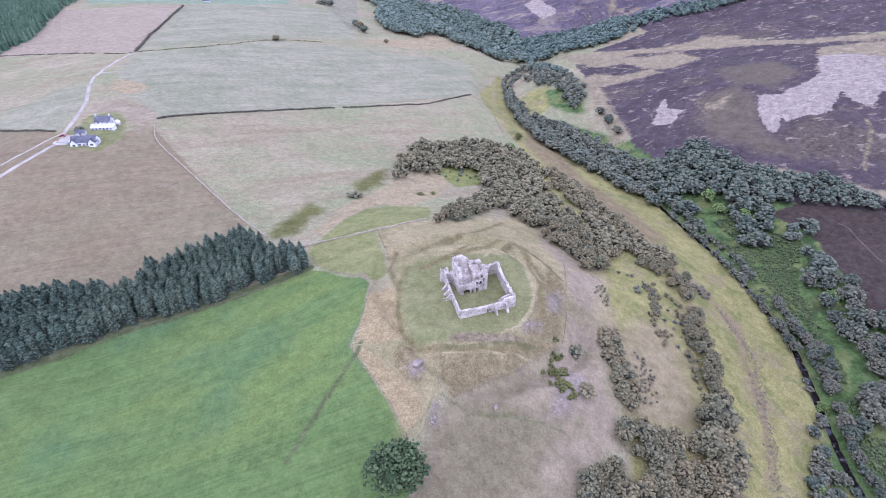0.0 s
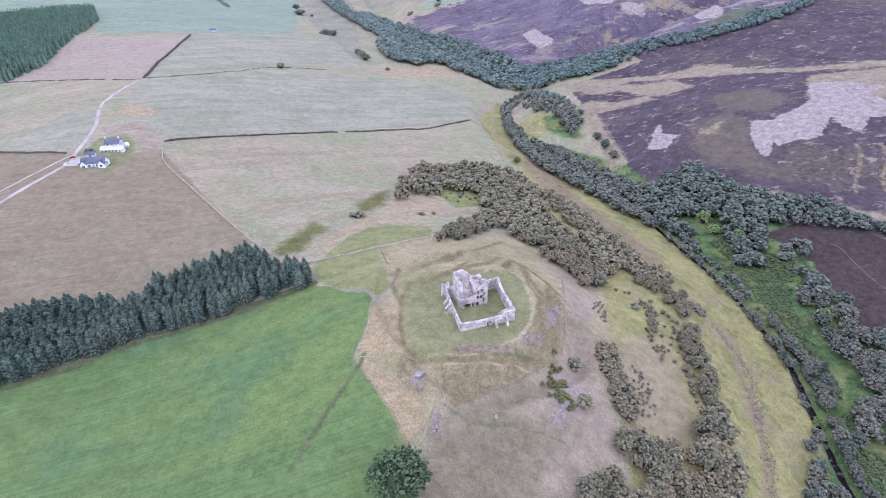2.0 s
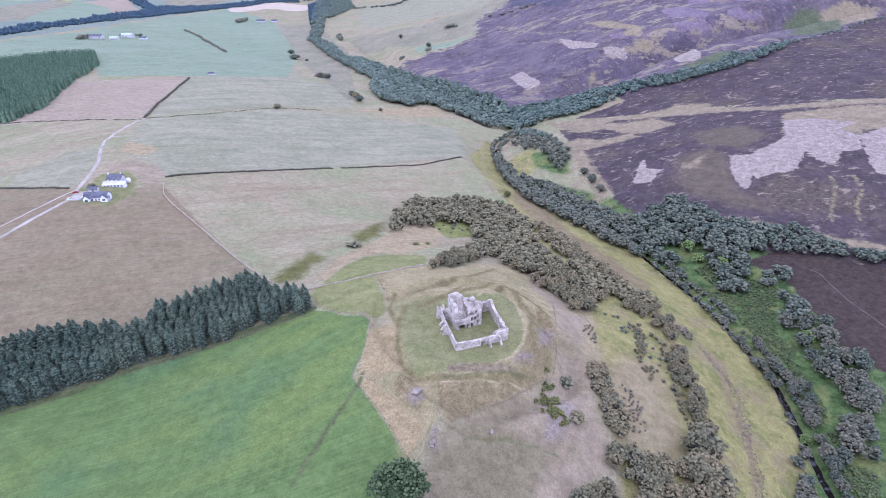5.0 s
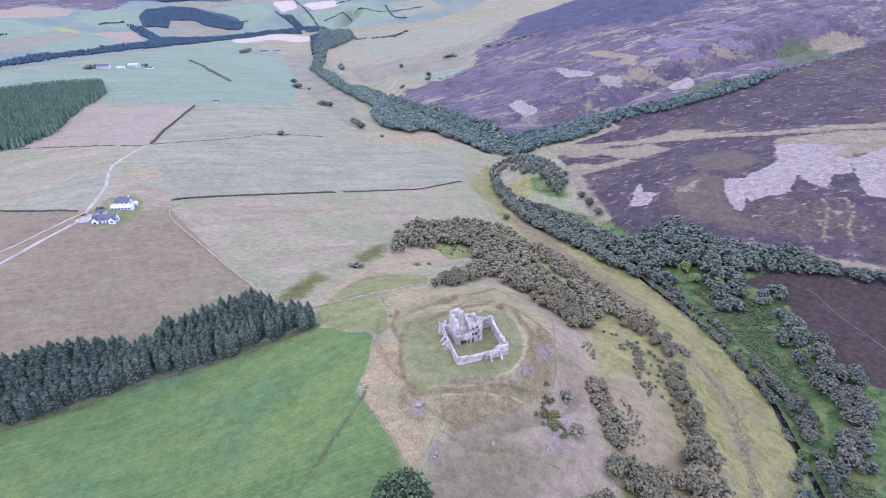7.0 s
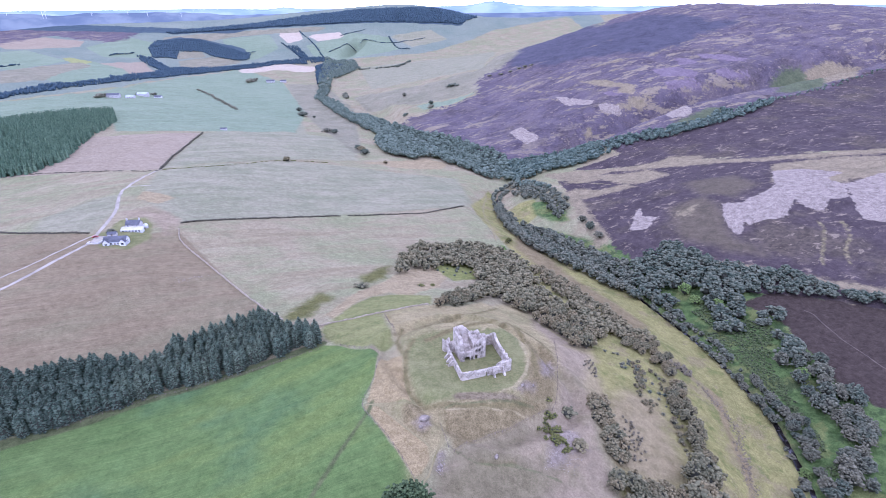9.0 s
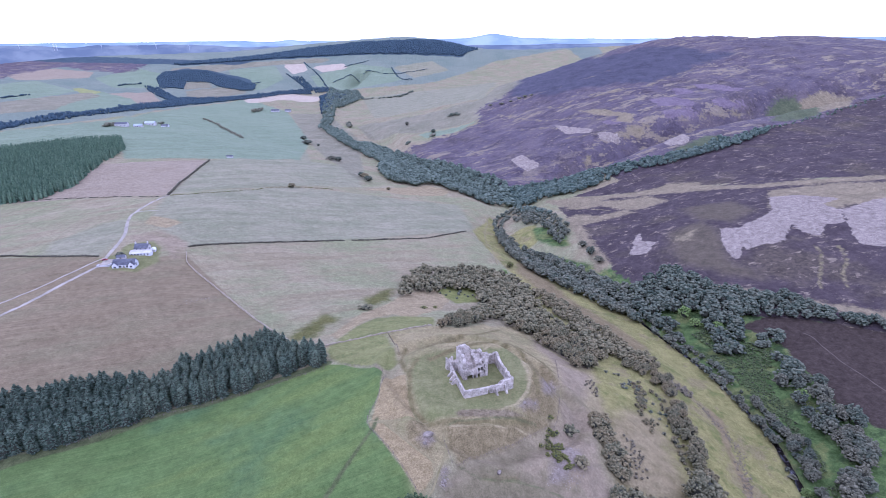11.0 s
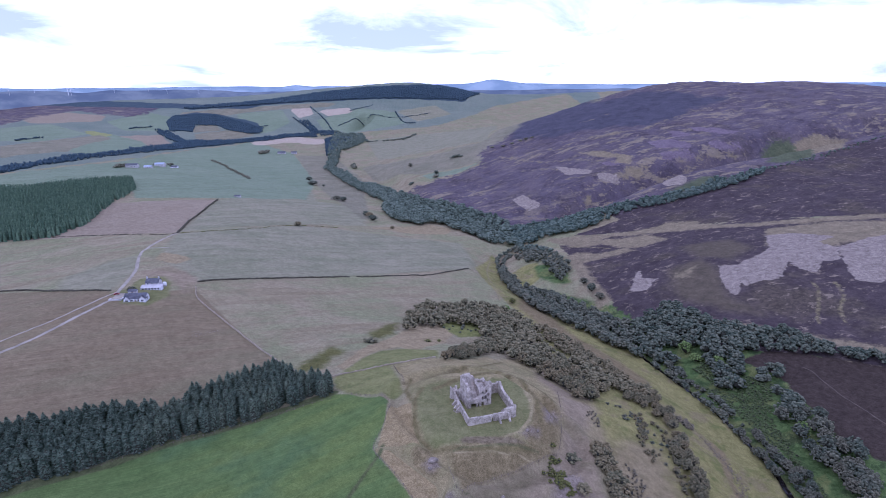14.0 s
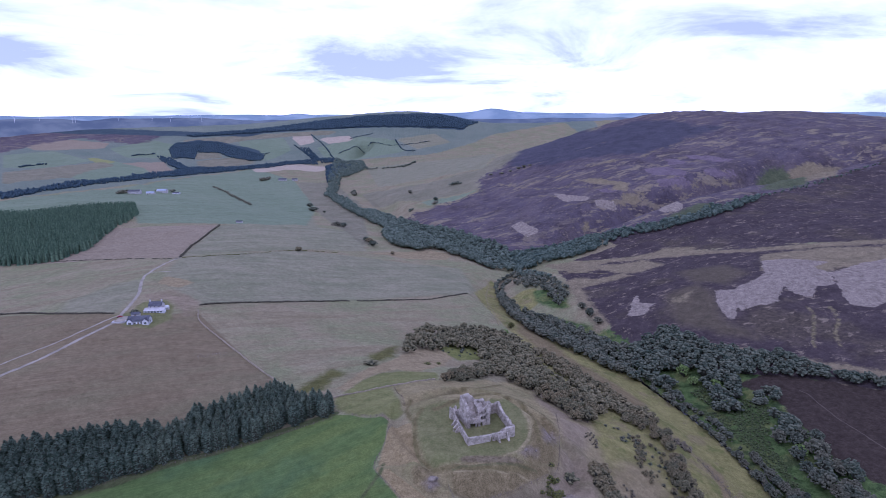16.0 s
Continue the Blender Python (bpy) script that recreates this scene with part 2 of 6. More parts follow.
# river and side burn: x, y, water level
RIVER = [(150, -120, -58), (160, 60, -60), (168, 136, -64), (182, 206, -66), (178, 273, -68), (157, 364, -73), (137, 432, -78),
         (101, 513, -84), (73, 568, -88), (69, 669, -92), (102, 741, -95), (53, 852, -98), (-94, 1147, -102), (-219, 1528, -105), (-411, 2023, -106), (-560, 2588, -106), (-480, 3300, -100)]
BURN = [(95, 800, -97), (161, 858, -90), (261, 915, -78), (379, 965, -62), (488, 1005, -46), (639, 1064, -20), (760, 1100, 5), (1000, 1170, 50)]



def line_dist(x, y, line):
    d, z = np.full(np.shape(x), 1e9), np.zeros(np.shape(x))
    for (ax, ay, az), (bx, by, bz) in zip(line, line[1:]):
        ux, uy = bx - ax, by - ay
        s = np.clip(((x - ax) * ux + (y - ay) * uy) / (ux * ux + uy * uy), 0, 1)
        e = np.hypot(x - ax - s * ux, y - ay - s * uy)
        z = np.where(e < d, az + s * (bz - az), z)
        d = np.minimum(d, e)
    return d, z


def ease(v, a, b):
    s = np.clip((v - a) / (b - a), 0, 1)
    return s * s * (3 - 2 * s)


def swells(x, y, hills):
    z = 0 * x
    for cx, cy, r, h in hills:
        z = z + h * np.exp(-((x - cx) ** 2 + (y - cy) ** 2) / (2 * r * r))
    return z


def grain(x, y, size, seed=0):
    """Smooth value noise in -1..1 with cells of that size."""
    u, v = x / size + 37.7 * seed, y / size - 11.3 * seed
    i, j = np.floor(u), np.floor(v)
    fu, fv = u - i, v - j
    fu, fv = fu * fu * (3 - 2 * fu), fv * fv * (3 - 2 * fv)

    def h(a, b):
        q = np.sin(a * 127.1 + b * 311.7) * 43758.5453
        return 2 * (q - np.floor(q)) - 1

    return (h(i, j) * (1 - fu) + h(i + 1, j) * fu) * (1 - fv) + (h(i, j + 1) * (1 - fu) + h(i + 1, j + 1) * fu) * fv


def height(x, y):
    x, y = np.asarray(x, float), np.asarray(y, float)
    z = -55 + swells(x, y, KNOLL_HILLS) + swells(x, y, DALE_HILLS) + swells(x, y, FARM_HILLS) + swells(x, y, FAR_HILLS) + swells(x, y, RIDGES)
    d, zr = line_dist(x, y, BURN)
    k = 1 - ease(d, 6, 70)
    z = z * (1 - k) + (zr + 0.12 * d) * k
    d, zr = line_dist(x, y, RIVER)
    k = 1 - ease(d, 8, 55)
    z = z * (1 - k) + (zr + 2.0 + 0.06 * d) * k
    z = z - 3.0 * (1 - ease(d, 0.9, 3.4))
    # castle platform, its ditch and outer bank
    u, v = x - 12, y - 176
    c, s = math.cos(0.55), math.sin(0.55)
    p, q = (c * u + s * v) / 30, (-s * u + c * v) / 34
    r = (np.abs(p) ** 3 + np.abs(q) ** 3) ** (1 / 3)
    k = 1 - ease(r, 0.75, 1.15)
    z = z * (1 - k)
    return z - 2.6 * np.exp(-(((r - 1.28) / 0.10) ** 2)) + 1.5 * np.exp(-(((r - 1.48) / 0.09) ** 2)) + 0.35 * np.exp(-(((r - 1.02) / 0.03) ** 2))


def relief(x, y):
    """Small unevenness of the turf, none inside the castle."""
    quiet = ease(np.hypot(x - 11, y - 173), 16, 30)
    far = 1 + ease(np.hypot(x, y - 170), 300, 1500) * 4
    return quiet * far * (0.30 * grain(x, y, 9, 1) + 0.18 * grain(x, y, 3.6, 2) + 0.5 * grain(x, y, 31, 3))


def ground_z(x, y):
    return float(height(x, y) + relief(np.asarray(x, float), np.asarray(y, float)))


def spaced(lo, hi, step, first, last, grow_lo, grow_hi):
    mid = list(np.arange(lo, hi, step))
    a, d = [lo], step
    while a[-1] > first:
        d *= grow_lo
        a.append(a[-1] - d)
    b, d = [mid[-1]], step
    while b[-1] < last:
        d *= grow_hi
        b.append(b[-1] + d)
    return np.array(a[:0:-1] + mid + b[1:])


ZONES = {}


def zone(name, outline):
    ZONES.setdefault(name, []).append((np.array(outline, float), None))


def strip(name, width, line):
    ZONES.setdefault(name, []).append((np.array(line, float), width))


def inside_depth(x, y, outline, width):
    """Signed distance to an outline, or to a strip's edge: above nought inside."""
    n = len(outline)
    d = np.full(x.shape, 1e9)
    odd = np.zeros(x.shape, bool)
    for k in range(n if width is None else n - 1):
        (ax, ay), (bx, by) = outline[k], outline[(k + 1) % n]
        ux, uy = bx - ax, by - ay
        s = np.clip(((x - ax) * ux + (y - ay) * uy) / (ux * ux + uy * uy + 1e-9), 0, 1)
        d = np.minimum(d, np.hypot(x - ax - s * ux, y - ay - s * uy))
        if width is None and ay != by:
            odd ^= ((ay > y) != (by > y)) & (x < ux * (y - ay) / uy + ax)
    return np.where(odd, d, -d) if width is None else width / 2 - d


# fields, moor and ground cover: outlines in plan
zone("fallow", [(-294.5, 172.9), (-437.2, 329.8), (-259.4, 326.7), (-215.7, 367.4), (-110.8, 245.5), (-145.4, 197.5), (-182.4, 170.1), (-204.8, 146.4)])
zone("fallow", [(-481.3, 373.7), (-372.4, 359.2), (-272.7, 347.6), (-260.1, 331.5), (-289.6, 255.5), (-311.3, 204.1)])
zone("green", [(-285, 447), (-325, 563), (-213, 689), (-122, 714), (15, 730), (32, 612), (21, 571), (-106, 478), (-220.5, 383.6)])
zone("green", [(-328, 574), (-381, 823), (-249, 947), (-163, 935), (-130, 760), (-215, 696)])
zone("green", [(-273.3, 350.3), (-284, 402), (-309, 460), (-325, 446), (-341.1, 396.5), (-324, 357.4)])
zone("ploughed", [(-504, 655), (-536, 764), (-451, 803), (-383, 823), (-328, 571), (-419, 572), (-529, 555), (-534, 486), (-516, 592)])
zone("teal", [(-921, 728), (-1006, 1158), (-946, 1570), (-930, 2609), (-616, 2147), (-397, 1528), (-354, 1401), (-268, 941), (-375, 841), (-515, 821), (-559, 892), (-696, 895), (-844, 658)])
zone("green", [(-570, 1497), (-396, 1477), (-249, 947), (-363, 833), (-425, 1025)])
zone("stubble", [(-946, 2578), (-836, 2814), (-587, 2695), (-576, 2510), (-764, 2601), (-864, 2430)])
zone("stubble", [(-965, 3391), (-844, 3438), (-790, 3286), (-857, 3199)])
zone("stubble", [(-796, 3377), (-612, 3478), (-569, 3381), (-699, 3265)])
zone("yellow", [(-1725, 2583), (-1710, 2625), (-1533, 2492), (-1516, 2350)])
zone("ploughed", [(-1500, 2450), (-1355, 2583), (-1103, 2156), (-1039, 1887), (-1211, 2085)])
zone("ploughed", [(-2363, 3011), (-2201, 3195), (-1902, 3075), (-1831, 2901), (-2136, 2822)])
zone("ridgetan", [(-1323, 2831), (-1316, 2957), (-1229, 2928), (-1171, 2830), (-1262, 2721)])
zone("ridgetan", [(-1135, 2458), (-1214, 2708), (-1099, 2857), (-971, 2779), (-1025, 2649)])
zone("teal", [(-1426, 1923), (-1561, 2532), (-1285, 2263), (-1024, 1850), (-1063, 1544)])
zone("teal", [(-2207, 2685), (-2047, 2821), (-1652, 2509), (-1640, 2131), (-1867, 2246)])
zone("teal", [(-1803, 2903), (-1741, 3196), (-1432, 3013), (-1401, 2689), (-1578, 2658)])
zone("teal", [(-1225, 3221), (-998, 3358), (-880, 3095), (-940, 2819), (-1090, 2917)])
zone("teal", [(-751, 3167), (-534, 3480), (-318, 3441), (-231, 3178), (-458, 2934), (-659, 2950)])
zone("green", [(-320, 3465), (-74, 3644), (35, 3496), (-169, 3255)])
zone("wood", [(-1152, 3651), (-901, 3871), (-604, 3994), (-280, 3985), (252, 4133), (116, 3780), (-189, 3717), (-559, 3667), (-975, 3542), (-1517, 3288), (-1607, 3338)])
zone("wood", [(-1555, 3112), (-1458, 3226), (-1272, 3169), (-1037, 3037), (-970, 2869), (-1099, 2857), (-1244, 3008), (-1356, 2944), (-1298, 2740), (-1421, 2792)])
zone("wood", [(-3106, 3862), (-2455, 3766), (-1568, 3489), (-1117, 3533), (-1204, 3358), (-1566, 3321), (-2239, 3417), (-2873, 3557)])
zone("ridgetan", [(-590, 2092), (-443, 2080), (-230, 1386), (-132, 822), (-144, 809), (-287, 1165), (-426, 1598)])
zone("ridgetan", [(-275, 1687), (117, 1633), (480, 3346), (272, 1540), (98, 1364), (-79, 1372), (-209, 1453)])
zone("tan", [(-127, 749), (-34, 841), (4, 820), (-6, 777), (-67, 758)])
zone("teal", [(-78, 1352), (83, 1357), (9, 1305), (-47, 1302)])
zone("green", [(-389, 2644), (28, 2907), (292, 3165), (117, 1633), (-61, 1813), (-238, 1837)])
zone("hazy_farland", [(-1436, 1089), (-1116, 1138), (-1035, 1194), (-956, 1650), (-953, 2681), (-686, 2864), (-456, 2919), (-97, 3097), (347, 3786), (901, 4241), (900, 3000), (1200, 4600), (-3800, 4700), (-3600, 2600)])
zone("hillmoor", [(-3151, 3453), (-3004, 3728), (-2499, 3838), (-1694, 3378), (-1731, 3052), (-2228, 3238), (-2276, 2774), (-2500, 2698)])
zone("moor", [(159, 633), (159, 545), (165, 454), (185, 402), (216.5, 342), (256.4, 319.5), (276.2, 305.2), (319.2, 274.6), (389, 307.9), (748, 698), (478, 584), (407, 637), (282, 670), (231, 704), (158, 702)])
zone("lowmoor", [(241.4, 329.4), (266.7, 319), (321.1, 273), (289.8, 211.1), (250, 176.6), (233.2, 204.7), (229.2, 215.9), (225.9, 230.4), (227.4, 243.9), (229.2, 271.1), (231.2, 294.7), (217, 319.2)])
zone("hillmoor", [(81, 1330), (-74, 1270), (-124, 1200), (-36, 889), (62, 839), (187, 803), (277, 805), (417, 822), (613, 925), (863, 1039), (1237, 1235), (2600, 2400), (1500, 2500), (700, 2100), (420, 1700), (166, 1607), (105, 1464)])
zone("moor", [(286, 776), (396, 793), (589, 884), (838, 1005), (1451, 1387), (717, 665), (516, 575), (407, 637), (289, 688), (182, 741)])
zone("moorgrass", [(141, 744), (181, 735), (248, 708), (293, 699), (311, 707), (341, 684), (337, 658), (399, 622), (524, 586), (595, 568), (581, 552), (475, 580), (391, 607), (318, 648), (276, 673), (229, 699), (165, 696)])
zone("moorgrass", [(169, 681), (207, 675), (236, 621), (281, 627), (274, 668), (212, 694), (166, 704)])
zone("moorgrass", [(152, 636), (172, 660), (195, 630), (232, 633), (235, 610), (188, 606), (167, 605), (165, 542), (167, 472), (151, 464), (153, 608)])
zone("moorgrass", [(235, 494), (261, 503), (251, 482), (237, 483)])
zone("moorgrass", [(223.5, 398.5), (237.6, 386.4), (275.6, 352.5), (308, 322.1), (326.6, 303.4), (322.6, 298.2), (284.2, 330.6), (236.8, 364.9)])
zone("moorgrass", [(351, 530), (383, 592), (447, 586), (510, 558), (468, 488), (434, 473), (425, 508), (381, 494), (353, 486)])
zone("burnt", [(185, 484), (196, 500), (208, 529), (215, 534), (208, 509), (214, 504), (221, 498), (213, 492), (203, 478), (195, 479)])
zone("burnt", [(281, 490), (297, 486), (330, 503), (348, 520), (362, 496), (332, 461), (317, 441), (297, 441), (282, 438), (281, 446), (267, 423), (265, 434), (266, 450), (271, 469)])
zone("burnt", [(348, 520), (368, 566), (398, 556), (424, 528), (398, 516), (403, 496), (385, 462), (368, 461), (348, 437), (339, 458), (344, 481)])
zone("burnt", [(388, 462), (406, 496), (443, 512), (500, 520), (440, 440), (394, 409), (379, 404), (369, 414), (375, 434)])
strip("streak", 2.6, [(335, 425), (330, 408), (322, 394), (314, 381), (305, 368), (299, 356)])
strip("streak", 2.6, [(351, 418), (342, 392), (325, 371), (318, 353)])
zone("burnt", [(121, 988), (144, 1000), (159, 955), (169, 925), (143, 911), (131, 936)])
zone("burnt", [(228, 1127), (288, 1031), (276, 1016), (237, 1052)])
zone("burnt", [(283, 1009), (338, 994), (323, 984), (288, 984)])
zone("burnt", [(401, 1008), (412, 886), (394, 855), (365, 872)])
zone("moorgrass", [(338, 1013), (370, 1014), (394, 1008), (359, 997)])
zone("moorgrass", [(735, 1131), (795, 1153), (867, 1149), (750, 1000), (661, 969)])
zone("moorgrass", [(327, 1053), (356, 1074), (367, 1038), (352, 1022)])
zone("moorgrass", [(248, 949), (265, 956), (266, 939), (253, 930)])
zone("combe", [(573, 935), (606, 938), (670, 960), (700, 1010), (735, 1100), (732, 1135), (690, 1130), (655, 1100), (620, 1000)])
zone("combe", [(340, 812), (420, 832), (470, 862), (440, 880), (370, 846)])
zone("heath", [(432, 1159), (474, 1147), (505, 1097), (487, 1070), (430, 1089)])
zone("heath", [(540, 1106), (592, 1112), (630, 1110), (611, 1099), (540, 1084)])
zone("heath", [(544, 1232), (596, 1203), (636, 1164), (617, 1142), (552, 1188)])
zone("heath", [(492, 1207), (524, 1198), (529, 1161), (490, 1156)])
zone("heath", [(421, 1057), (466, 1064), (510, 1064), (499, 1055), (427, 1039)])
zone("heath", [(309, 1071), (340, 1060), (342, 1028), (313, 1041)])
zone("heath", [(372, 821), (416, 841), (466, 849), (442, 818), (385, 808)])
zone("moorgrass", [(291, 1185), (330, 1150), (377, 1062), (362, 1055), (310, 1119)])
zone("moorgrass", [(353, 1018), (386, 1024), (398, 1016), (370, 1006)])
zone("hilldark", [(790, 3619), (470, 1693), (588, 1688), (670, 1593), (734, 1451), (585, 1330), (470, 1292), (317, 1363), (172, 1509), (241, 1799)])
strip("moor", 90, [(300, 800), (420, 812), (545, 880), (668, 944), (770, 998), (880, 1050), (1200, 1230)])
strip("moorgrass", 5, [(96, 1342), (192, 1307), (281, 1273), (356, 1252), (467, 1263)])
strip("moorgrass", 5, [(210, 1441), (317, 1448), (379, 1456), (447, 1486)])
strip("moorgrass", 4, [(127, 1364), (214, 1188), (295, 1106), (345, 1038)])
strip("moorgrass", 4, [(231, 1025), (291, 999), (346, 999)])
strip("moorgrass", 4, [(229, 1284), (319, 1209), (390, 1191)])
strip("moorgrass", 3, [(435, 1038), (527, 1067), (623, 1096)])
strip("moorgrass", 4, [(138, 1192), (205, 1136), (260, 1053)])
strip("moorgrass", 6, [(295, 1307), (387, 1270), (467, 1263), (533, 1306), (613, 1346), (662, 1364)])
zone("heathbrown", [(236, 512), (276, 520), (276, 481), (259, 422), (271, 405), (269.7, 383.5), (246, 405), (221, 444)])
zone("heathbrown", [(275, 578), (331, 570), (334, 526), (298, 503), (275, 532)])
zone("ridgetan", [(-1546, 3215), (-1247, 3385), (-1039, 3472), (-834, 3556), (-694, 3587), (-744, 3468), (-972, 3390), (-1176, 3272), (-1272, 3169), (-1446, 3196), (-1383, 2935), (-1452, 2976)])
zone("ridgetan", [(-1576, 1879), (-1637, 2189), (-1581, 2477), (-1448, 2338), (-1195, 1670), (-1262, 1482)])
zone("ridgetan", [(-1248, 2689), (-1151, 2838), (-1019, 2794), (-1040, 2544), (-1111, 2403)])
zone("olive", [(58, 50), (64, 120), (72, 165), (72, 200), (60, 235), (52, 262), (60, 330), (66, 420), (40, 520), (30, 600), (60, 700), (69, 669), (73, 568), (101, 513), (137, 432), (157, 364), (178, 273), (182, 206), (168, 136), (160, 50)])
zone("valley", [(160, 20), (168, 136), (182, 206), (178, 273), (157, 364), (137, 432), (101, 513), (110, 540), (160, 470), (215, 425), (270, 385), (340, 340), (330, 310), (262, 300), (235, 262), (232, 215), (262, 170), (300, 120), (280, 20)])
# bank strips: scrub tones with the earthworks' shade painted in
strip("bank", 2.2, [(-29.1, 201.4), (-14.9, 203.6), (1.8, 223.3), (18.1, 245.7), (29.6, 264.5)])
strip("bank", 2.0, [(-19, 190.1), (-22.3, 177.6), (-21.7, 162.6), (-19.2, 152.5), (-13.7, 144.7)])
strip("bank", 2.2, [(1.5, 200.6), (19.6, 223.6), (32.5, 231.4), (37.7, 212.9), (37.8, 180.1), (36.4, 162.1)])
strip("rim", 1.0, [(14.9, 198.1), (32.4, 217.4), (34.3, 186.1), (34.6, 173.3), (32.2, 162), (26.5, 153.5)])
strip("bank", 2.4, [(-11.4, 143.7), (0.8, 142.8), (14, 142.3), (30.2, 147.4)])
strip("ditch", 0.5, [(0.3, 121.4), (8.1, 117.7), (15.9, 118.2), (21, 119.6), (26, 119.2), (32, 118.7), (40.1, 117.4)])
strip("bank", 2.0, [(-26.1, 205.4), (-27.4, 189.7), (-23.9, 179)])
zone("olive", [(88.1, 244.4), (109, 258.3), (122.5, 246), (125.1, 209.2), (120.3, 175.1), (112.4, 147.1), (108.7, 114.1), (151.7, 125.8), (179, 172.7), (184.2, 206.5), (181.7, 246.6), (175.2, 297), (161.3, 362.6), (136, 444), (102, 527), (84, 525), (61, 458), (88, 443), (106, 403), (118.3, 357.1), (134.3, 322.2), (150.9, 287.7), (110.4, 286.8)])
zone("olive", [(97.3, 243.1), (117.1, 250.7), (123.6, 213.4), (122.3, 187), (106.2, 151.3), (89.1, 137.6), (79.1, 154), (85.5, 193.4), (81.4, 210.9)])
zone("olive", [(71, 609), (94, 634), (114, 632), (109, 575), (94, 558), (72, 554)])
zone("bent", [(77, 515), (94, 452), (110, 372), (128, 330), (142, 299), (126, 271), (111, 303), (95, 346), (79, 408), (65, 453)])
zone("valley", [(176.1, 348.9), (190.2, 317.2), (198, 275), (200.4, 250.3), (190.7, 212.3), (188.9, 186.4), (190, 163.5), (204.4, 148.1), (196.7, 120.9), (151.8, 121.9), (174.9, 167.4), (181.6, 193.8), (180.8, 236.2), (176.1, 289.4)])
zone("valley", [(197.2, 251.5), (222.4, 252), (228.6, 219.7), (239.7, 200.6), (223.7, 158.4), (196.9, 137.1), (186.1, 157.2), (191.3, 203.2)])
zone("valley", [(109, 619), (142, 614), (139, 539), (121, 550), (106, 578)])
zone("rough", [(-28.7, 204.3), (-15.4, 212.3), (1.8, 226.1), (30.4, 273.3), (54.8, 292.7), (64.7, 257.1), (74.9, 235.1), (80.4, 218.9), (67.5, 168.3), (44.5, 154.1), (30.1, 145.5), (0.7, 134.8), (-7.5, 117.3), (-12.2, 108.7), (-16, 108.6), (-20.1, 126.1), (-34.8, 145), (-33, 159.4), (-23.4, 172.7), (-27.1, 186.8)])
zone("lush", [(-176, 137), (-158, 148.5), (-142, 161), (-116, 173), (-86, 188.5), (-67, 198.5), (-58, 195.5), (-48.4, 188.7), (-35.6, 181.5), (-35.1, 163.2), (-39, 145.6), (-21.7, 120.4), (-14.7, 108.7), (-12, 80), (-40, -200), (-420, -200), (-400, 20)])
strip("ditch", 6, [(-205, 121), (-176, 138.5), (-158, 150), (-142, 162.5), (-116, 174.5), (-86, 190), (-67, 200)])
zone("lawn", [(-26, 203.6), (-22.7, 176.7), (-20.6, 159.6), (-16.5, 144.7), (-23.5, 143.9), (-22.6, 160.5), (-23.5, 174.7)])
zone("lawn", [(-21.6, 190.3), (-9.2, 197), (6.9, 200.1), (23, 199), (32.4, 217.1), (33.9, 179.3), (32.9, 162), (27.2, 153.6), (18.9, 150), (0.8, 145.8), (-11.4, 143.7), (-16, 148.1), (-20.2, 161.9), (-22.4, 176.7)])
zone("pasture", [(-65.4, 233.5), (-38.9, 230.8), (-31.2, 201.5), (-27.4, 189.7), (-34.8, 185.2), (-51.7, 192.1), (-64.7, 201.8), (-71.1, 217.6)])
zone("rough", [(-38.6, 236.1), (-29.3, 242.1), (-10.8, 253.7), (2.2, 250.2), (19.9, 273.7), (29.8, 267), (21.4, 247.7), (1.8, 222.3), (-14.8, 200.9), (-28.6, 202.7)])
zone("gold", [(-37.6, 229.8), (-9.7, 252.1), (19.7, 250.7), (1.7, 203.8), (-12.4, 201.0), (-28.5, 202.2)])
zone("pasture", [(-66.3, 231.1), (-59.8, 251.6), (-50.5, 268.5), (-39.1, 275.0), (-12.3, 276.9), (-11.8, 256.1), (-38.9, 232.6), (-68.2, 221.0)])
zone("pasture", [(-67.6, 218.2), (-39.5, 229.6), (-30.1, 200.3), (-37.5, 188.4), (-62.1, 199.6)])
zone("tan", [(-73.6, 237.3), (-66.9, 256.3), (-59.9, 280.0), (-48.4, 297.8), (-34.3, 333.6), (-11.2, 363.2), (2.6, 350.4), (-8.0, 301.9), (-27.8, 272.8), (-39.5, 279.0), (-51.8, 269.9), (-60.0, 252.9), (-66.3, 231.1)])
zone("glade", [(-12.5, 355.8), (3.1, 382.1), (24.8, 376.7), (29.0, 344.7), (4.7, 325.1), (-4.3, 337.2)])
zone("marsh", [(-96.6, 236.9), (-91.0, 259.3), (-83.6, 274.4), (-73.6, 268.7), (-81.8, 238.2), (-90.3, 232.0)])
zone("marsh", [(-63.3, 310.7), (-55.2, 335.1), (-45.6, 343.4), (-46.2, 311.2), (-57.6, 295.7)])
zone("bracken", [(-4.7, 143.4), (11.7, 142.1), (37.9, 152.3), (41.6, 151.5), (34.9, 145.9), (17.9, 134.3), (9.5, 129.8), (-0.5, 121.3), (-3.6, 132.2)])
zone("bracken", [(0.9, 148.6), (24.5, 149), (24.3, 145.7), (0.8, 143.7)])
zone("bracken", [(-21.2, 142.8), (-14.8, 145.1), (-8.9, 132.8), (-10.8, 126), (-20.6, 133.3)])
zone("bracken", [(35.6, 173.3), (48.2, 213.4), (51.5, 192.1), (44.8, 156.4), (30.3, 148.3), (27.1, 152.3)])
